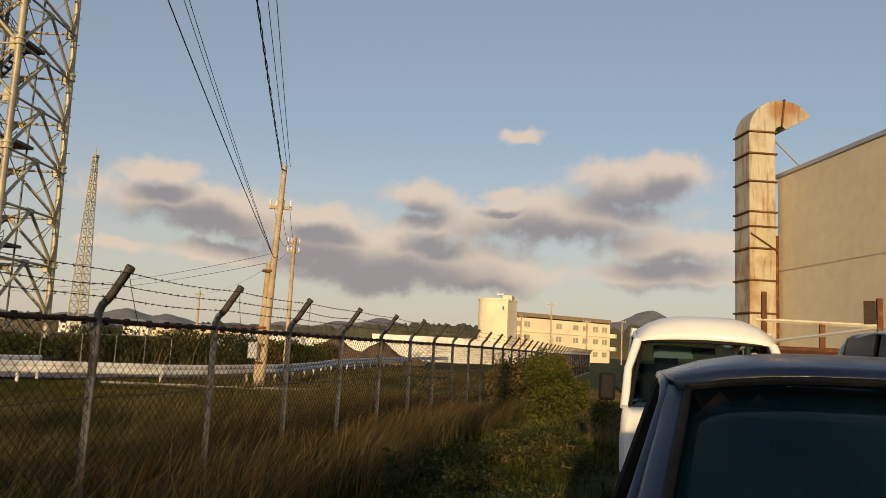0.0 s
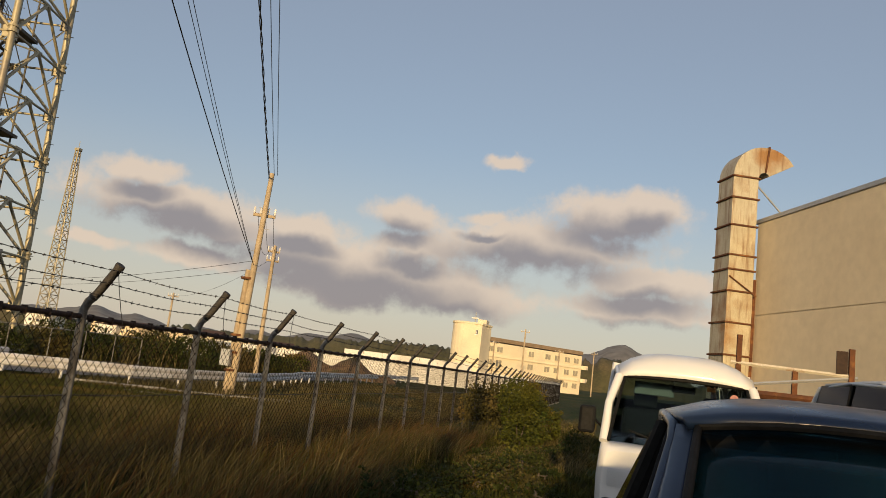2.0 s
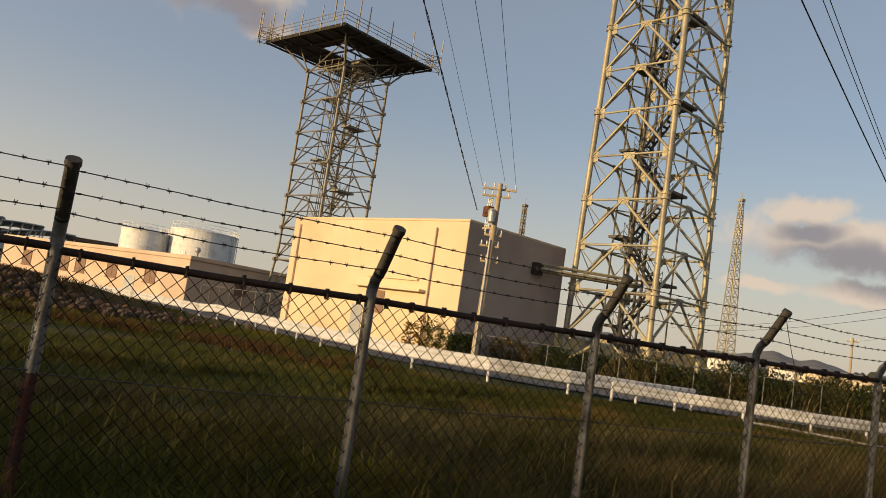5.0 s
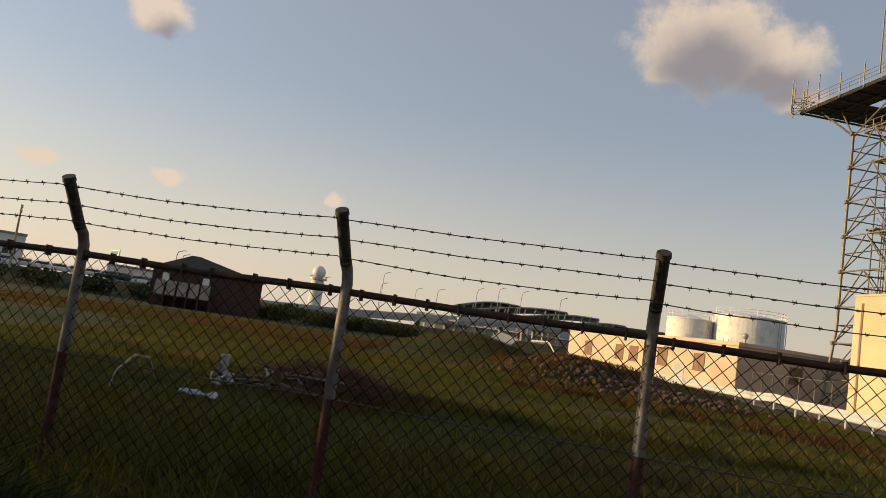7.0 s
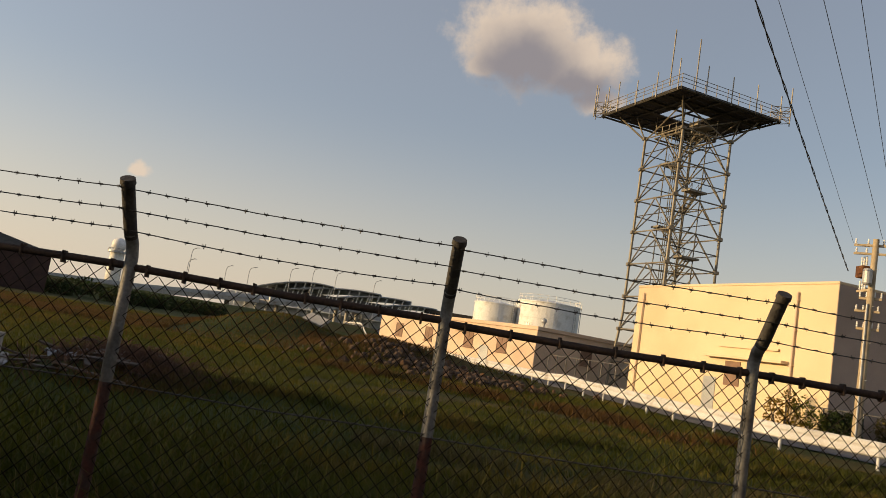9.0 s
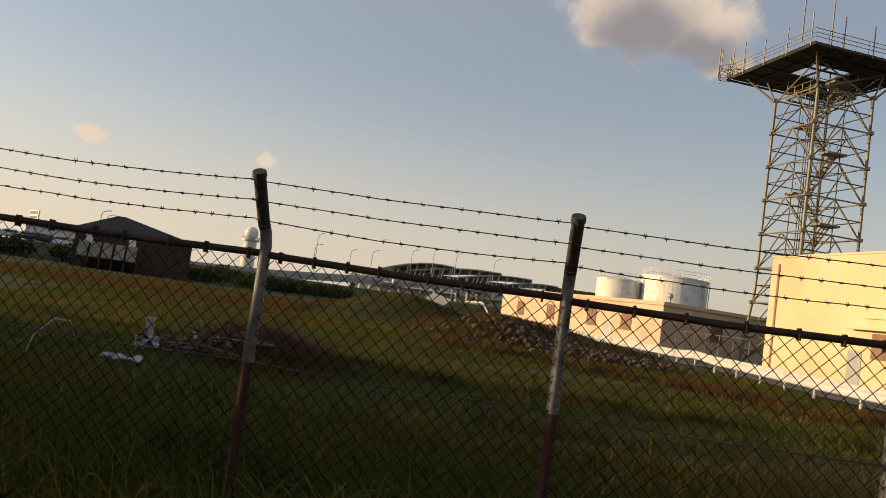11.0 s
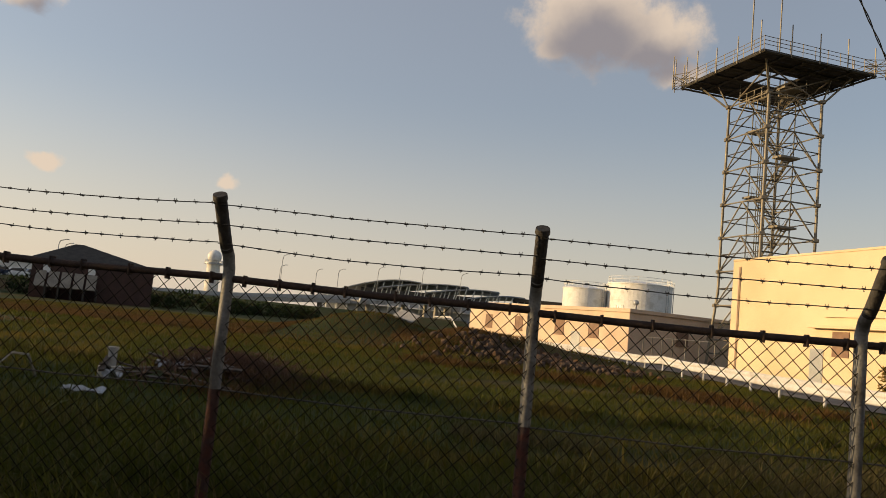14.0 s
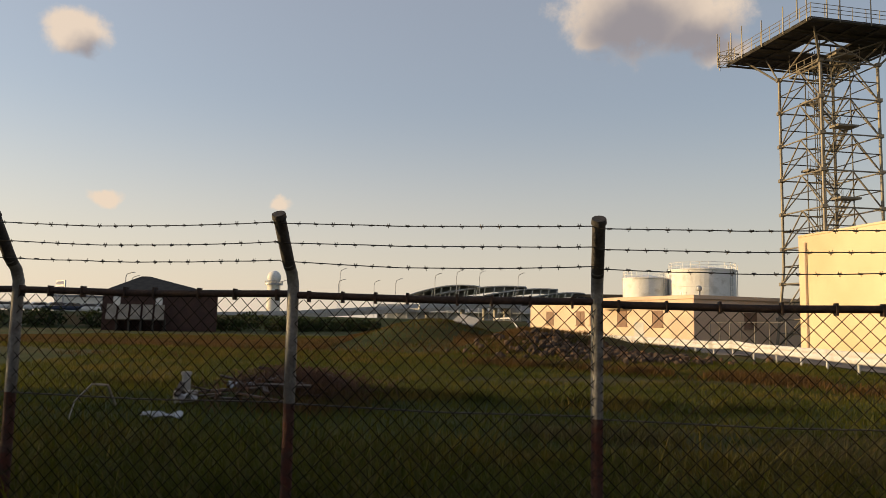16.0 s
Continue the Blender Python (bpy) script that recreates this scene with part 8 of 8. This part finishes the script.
# dark bush close by on the viewer's side
make_bush("dark_bush", "dark leafy bush in shade before the fence", (2.42, -3.45, 0.02), [((0, 0, 0.9), (0.75, 0.55, 0.8)), ((-0.5, -0.5, 1.1), (0.6, 0.6, 0.75)), ((0.15, 0.35, 0.55), (0.6, 0.55, 0.55)), ((0.0, 0.95, 0.3), (0.55, 0.5, 0.36))], 32000, 0.11, LEAF_DARK, 25, narrow=0.13)
make_grass("reed_grass", "tall dark reed grass in front of the bush", LEAF_DARK, *scatter(3600, 1.2, 2.9, -4.6, -2.75, 26), 0.7, 1.45, 0.024, 26, 0.55, (0.0, 0.05))
make_grass("russet_grass", "russet dead grass on the earth mound", GRASS_BROWN, *scatter(22000, -46, -31, -6, 3, 27, None, 0.3), 0.12, 0.4, 0.04, 27, 0.8, (0.1, 0.05))
make_grass("russet_grass", "band of brown dead grass across the field", GRASS_BROWN, *scatter(60000, -66, -36, -44, -13, 28), 0.12, 0.36, 0.045, 28, 0.8, (0.1, 0.05))
make_grass("dry_grass", "sunlit straw grass along the path", GRASS_DRY, *scatter(16000, 2.2, 4.4, 14, 34, 29, None, 0.6), 0.2, 0.5, 0.014, 29, 0.8, (0.1, 0.1))


# row of trees added out of view behind the viewer to dapple the near grass with shade
def make_shade_tree(x, y, h, seed):
    rr = random.Random(seed)
    t = make_bush("tree", "unseen broad-leaved tree added for its shade", (x, y, 0.1),
                  [((rr.uniform(-0.8, 0.8), rr.uniform(-0.8, 0.8), h * f), (rr.uniform(1.0, 1.7), rr.uniform(1.0, 1.7), rr.uniform(0.7, 1.2))) for f in (0.3, 0.42, 0.55, 0.68, 0.8, 0.9)], 1300, 0.26, LEAF_DARK, seed, limbs=12, category="tree")
    part("trunk", tubem([(0, 0, -0.2), (0.05, 0, h * 0.4), (0.1, 0.1, h * 0.75)], [0.2, 0.15, 0.07], 8), BARK, t, smooth=True)


for k_ in range(14):
    make_shade_tree(-6.5 + 1.25 * k_, -21 - 2.0 * math.sin(k_ * 2.1), (3.9 if k_ < 7 else 4.7) + 0.7 * math.sin(k_ * 1.3 + 1), 200 + k_)
for k_ in range(4):
    make_shade_tree(-11.0 + 2.1 * k_, -23, 3.6, 220 + k_)
make_grass("meadow_grass", "tall green blades at the fence foot", FIELD_GREEN, *scatter(9000, -1.6, 1.4, -8, 3.5, 33, off_parking, 0.9), 0.6, 1.05, 0.014, 33, 0.75, (0.1, -0.12))
make_grass("dry_grass", "pale dry stalks standing at the fence", GRASS_DRY, *scatter(3500, -2.0, 1.6, -7, 14, 34, off_parking, 0.9), 0.7, 1.15, 0.007, 34, 0.6, (0.2, 0.05))
make_grass("meadow_grass", "broad blades of rank green grass by the fence", FIELD_GREEN, *scatter(11000, -4.5, 0.9, -8.5, 2.5, 35, off_parking, 0.8), 0.5, 0.95, 0.022, 35, 0.9, (0.12, 0.1))
# hedge and shrubs between road and tower
hr = random.Random(31)
for k_ in range(15):
    f_ = k_ / 14
    x_, y_ = -33 + 16.0 * f_ + hr.uniform(-0.8, 0.8), 27.5 + 20 * f_ + hr.uniform(-1.2, 1.2)
    s_ = hr.uniform(0.8, 1.25)
    make_bush("hedge_shrub", "rough dark-green shrub behind the guard rail", (x_, y_, -0.1), [((0, 0, 0.9 * s_), (1.5 * s_, 1.3, 0.95 * s_)), ((0.9, 0.4, 0.6), (1.0, 1.0, 0.7 * s_))], 2600, 0.15, LEAF_WEED if k_ % 3 else LEAF_OLIVE, 40 + k_, limbs=5)
for k_ in range(9):
    x_, y_ = -20.5 + hr.uniform(-1, 1) + 0.1 * k_, 44 + k_ * 3.0
    s_ = hr.uniform(0.7, 1.15)
    make_bush("hedge_shrub", "rough olive shrub beyond the road", (x_ - 5.5, y_, -0.2), [((0, 0, 0.9 * s_), (1.6, 1.5, 1.0 * s_))], 1800, 0.20, LEAF_OLIVE if k_ % 2 else LEAF_GREEN, 60 + k_, limbs=5)
make_grass("reed_grass", "tall pale reeds among the hedge shrubs", GRASS_DRY, *scatter(9000, -33, -14, 24, 46, 78, lambda x, y: np.abs((y - 27.5) - (x + 33) * 1.25) < 2.6, 0.35), 1.0, 2.2, 0.05, 78, 0.5, (0.08, 0.05))
make_bush("wall_shrub", "leafy shrub against the lit wall", (-35.6, 20.9, 0.0), [((-0.6, 0, 0.8), (0.5, 0.5, 1.0)), ((0.5, 0.3, 1.1), (0.35, 0.4, 1.2)), ((1.5, 0.5, 0.9), (0.45, 0.5, 1.1)), ((2.4, 0.9, 0.6), (0.5, 0.5, 0.7))], 1500, 0.17, LEAF_GREEN, 75, limbs=22)
make_bush("wall_shrub", "low shrub beside the pole foot", (-33.0, 22.8, 0.0), [((0, 0, 0.7), (1.2, 0.9, 0.7))], 2000, 0.17, LEAF_DARK, 76)
for k_ in range(8):
    x_, y_ = -96 - 3.5 * k_ + hr.uniform(-2, 2), -42 + 2.0 * k_ + hr.uniform(-2, 2)
    make_bush("far_shrub", "dark shrub on the far field edge", (x_, y_, 0), [((0, 0, 0.9), (2.6, 2.2, 1.0))], 900, 0.4, LEAF_DARK, 80 + k_, limbs=4)
for k_ in range(12):
    az_ = radians(112 + 3.4 * k_)
    make_bush("far_shrub", "dark shrub on the embankment", (4.8 - 118 * math.sin(az_), -0.2 + 118 * math.cos(az_), 0.4), [((0, 0, 1.0), (3.2, 2.6, 1.1))], 800, 0.45, LEAF_DARK, 100 + k_, limbs=4)


# row of parked cars far off on the embankment
def make_far_car(m, paint_m, label):
    c = thing("distant_car", label, "car", "distant parked cars", m=m)
    bm = bmesh.new()
    loft(bm, [body_section(0, 0.75, 0.3, 0.75), body_section(0.2, 0.83, 0.22, 0.85), body_section(3.9, 0.83, 0.22, 0.92), body_section(4.2, 0.75, 0.32, 0.8)])
    part("body", bm, paint_m, c)
    bm = bmesh.new()
    loft(bm, [[(-0.78, 0.9, 0.86), (0.78, 0.9, 0.86), (0.76, 1.0, 0.9), (-0.76, 1.0, 0.9)], [(-0.6, 1.6, 1.42), (0.6, 1.6, 1.42), (0.6, 1.65, 1.5), (-0.6, 1.65, 1.5)], [(-0.6, 3.2, 1.44), (0.6, 3.2, 1.44), (0.6, 3.2, 1.52), (-0.6, 3.2, 1.52)], [(-0.78, 3.9, 0.86), (0.78, 3.9, 0.86), (0.76, 3.9, 0.95), (-0.76, 3.9, 0.95)]])
    part("roof", bm, paint_m, c)
    for s in (-1, 1):
        part("side_window", boxm(s * 0.70 - 0.02, s * 0.70 + 0.02, 1.4, 3.3, 0.95, 1.36), DARKWIN, c)
        for y in (0.8, 3.4):
            make_wheel(c, s * 0.72, y, 0.3, 0.18)


for k_ in range(22):
    f_ = k_ / 21
    x_, y_ = -80 - 42 * f_, -112 + 36 * f_
    make_far_car(Matrix.Translation((x_, y_, ground_height(x_, y_))) @ Matrix.Rotation(radians(48 + hr.uniform(-4, 4)), 4, "Z"), hr.choice((VANWHITE, VANWHITE, SILVER, NAVY)), "small parked car far off by the halls")
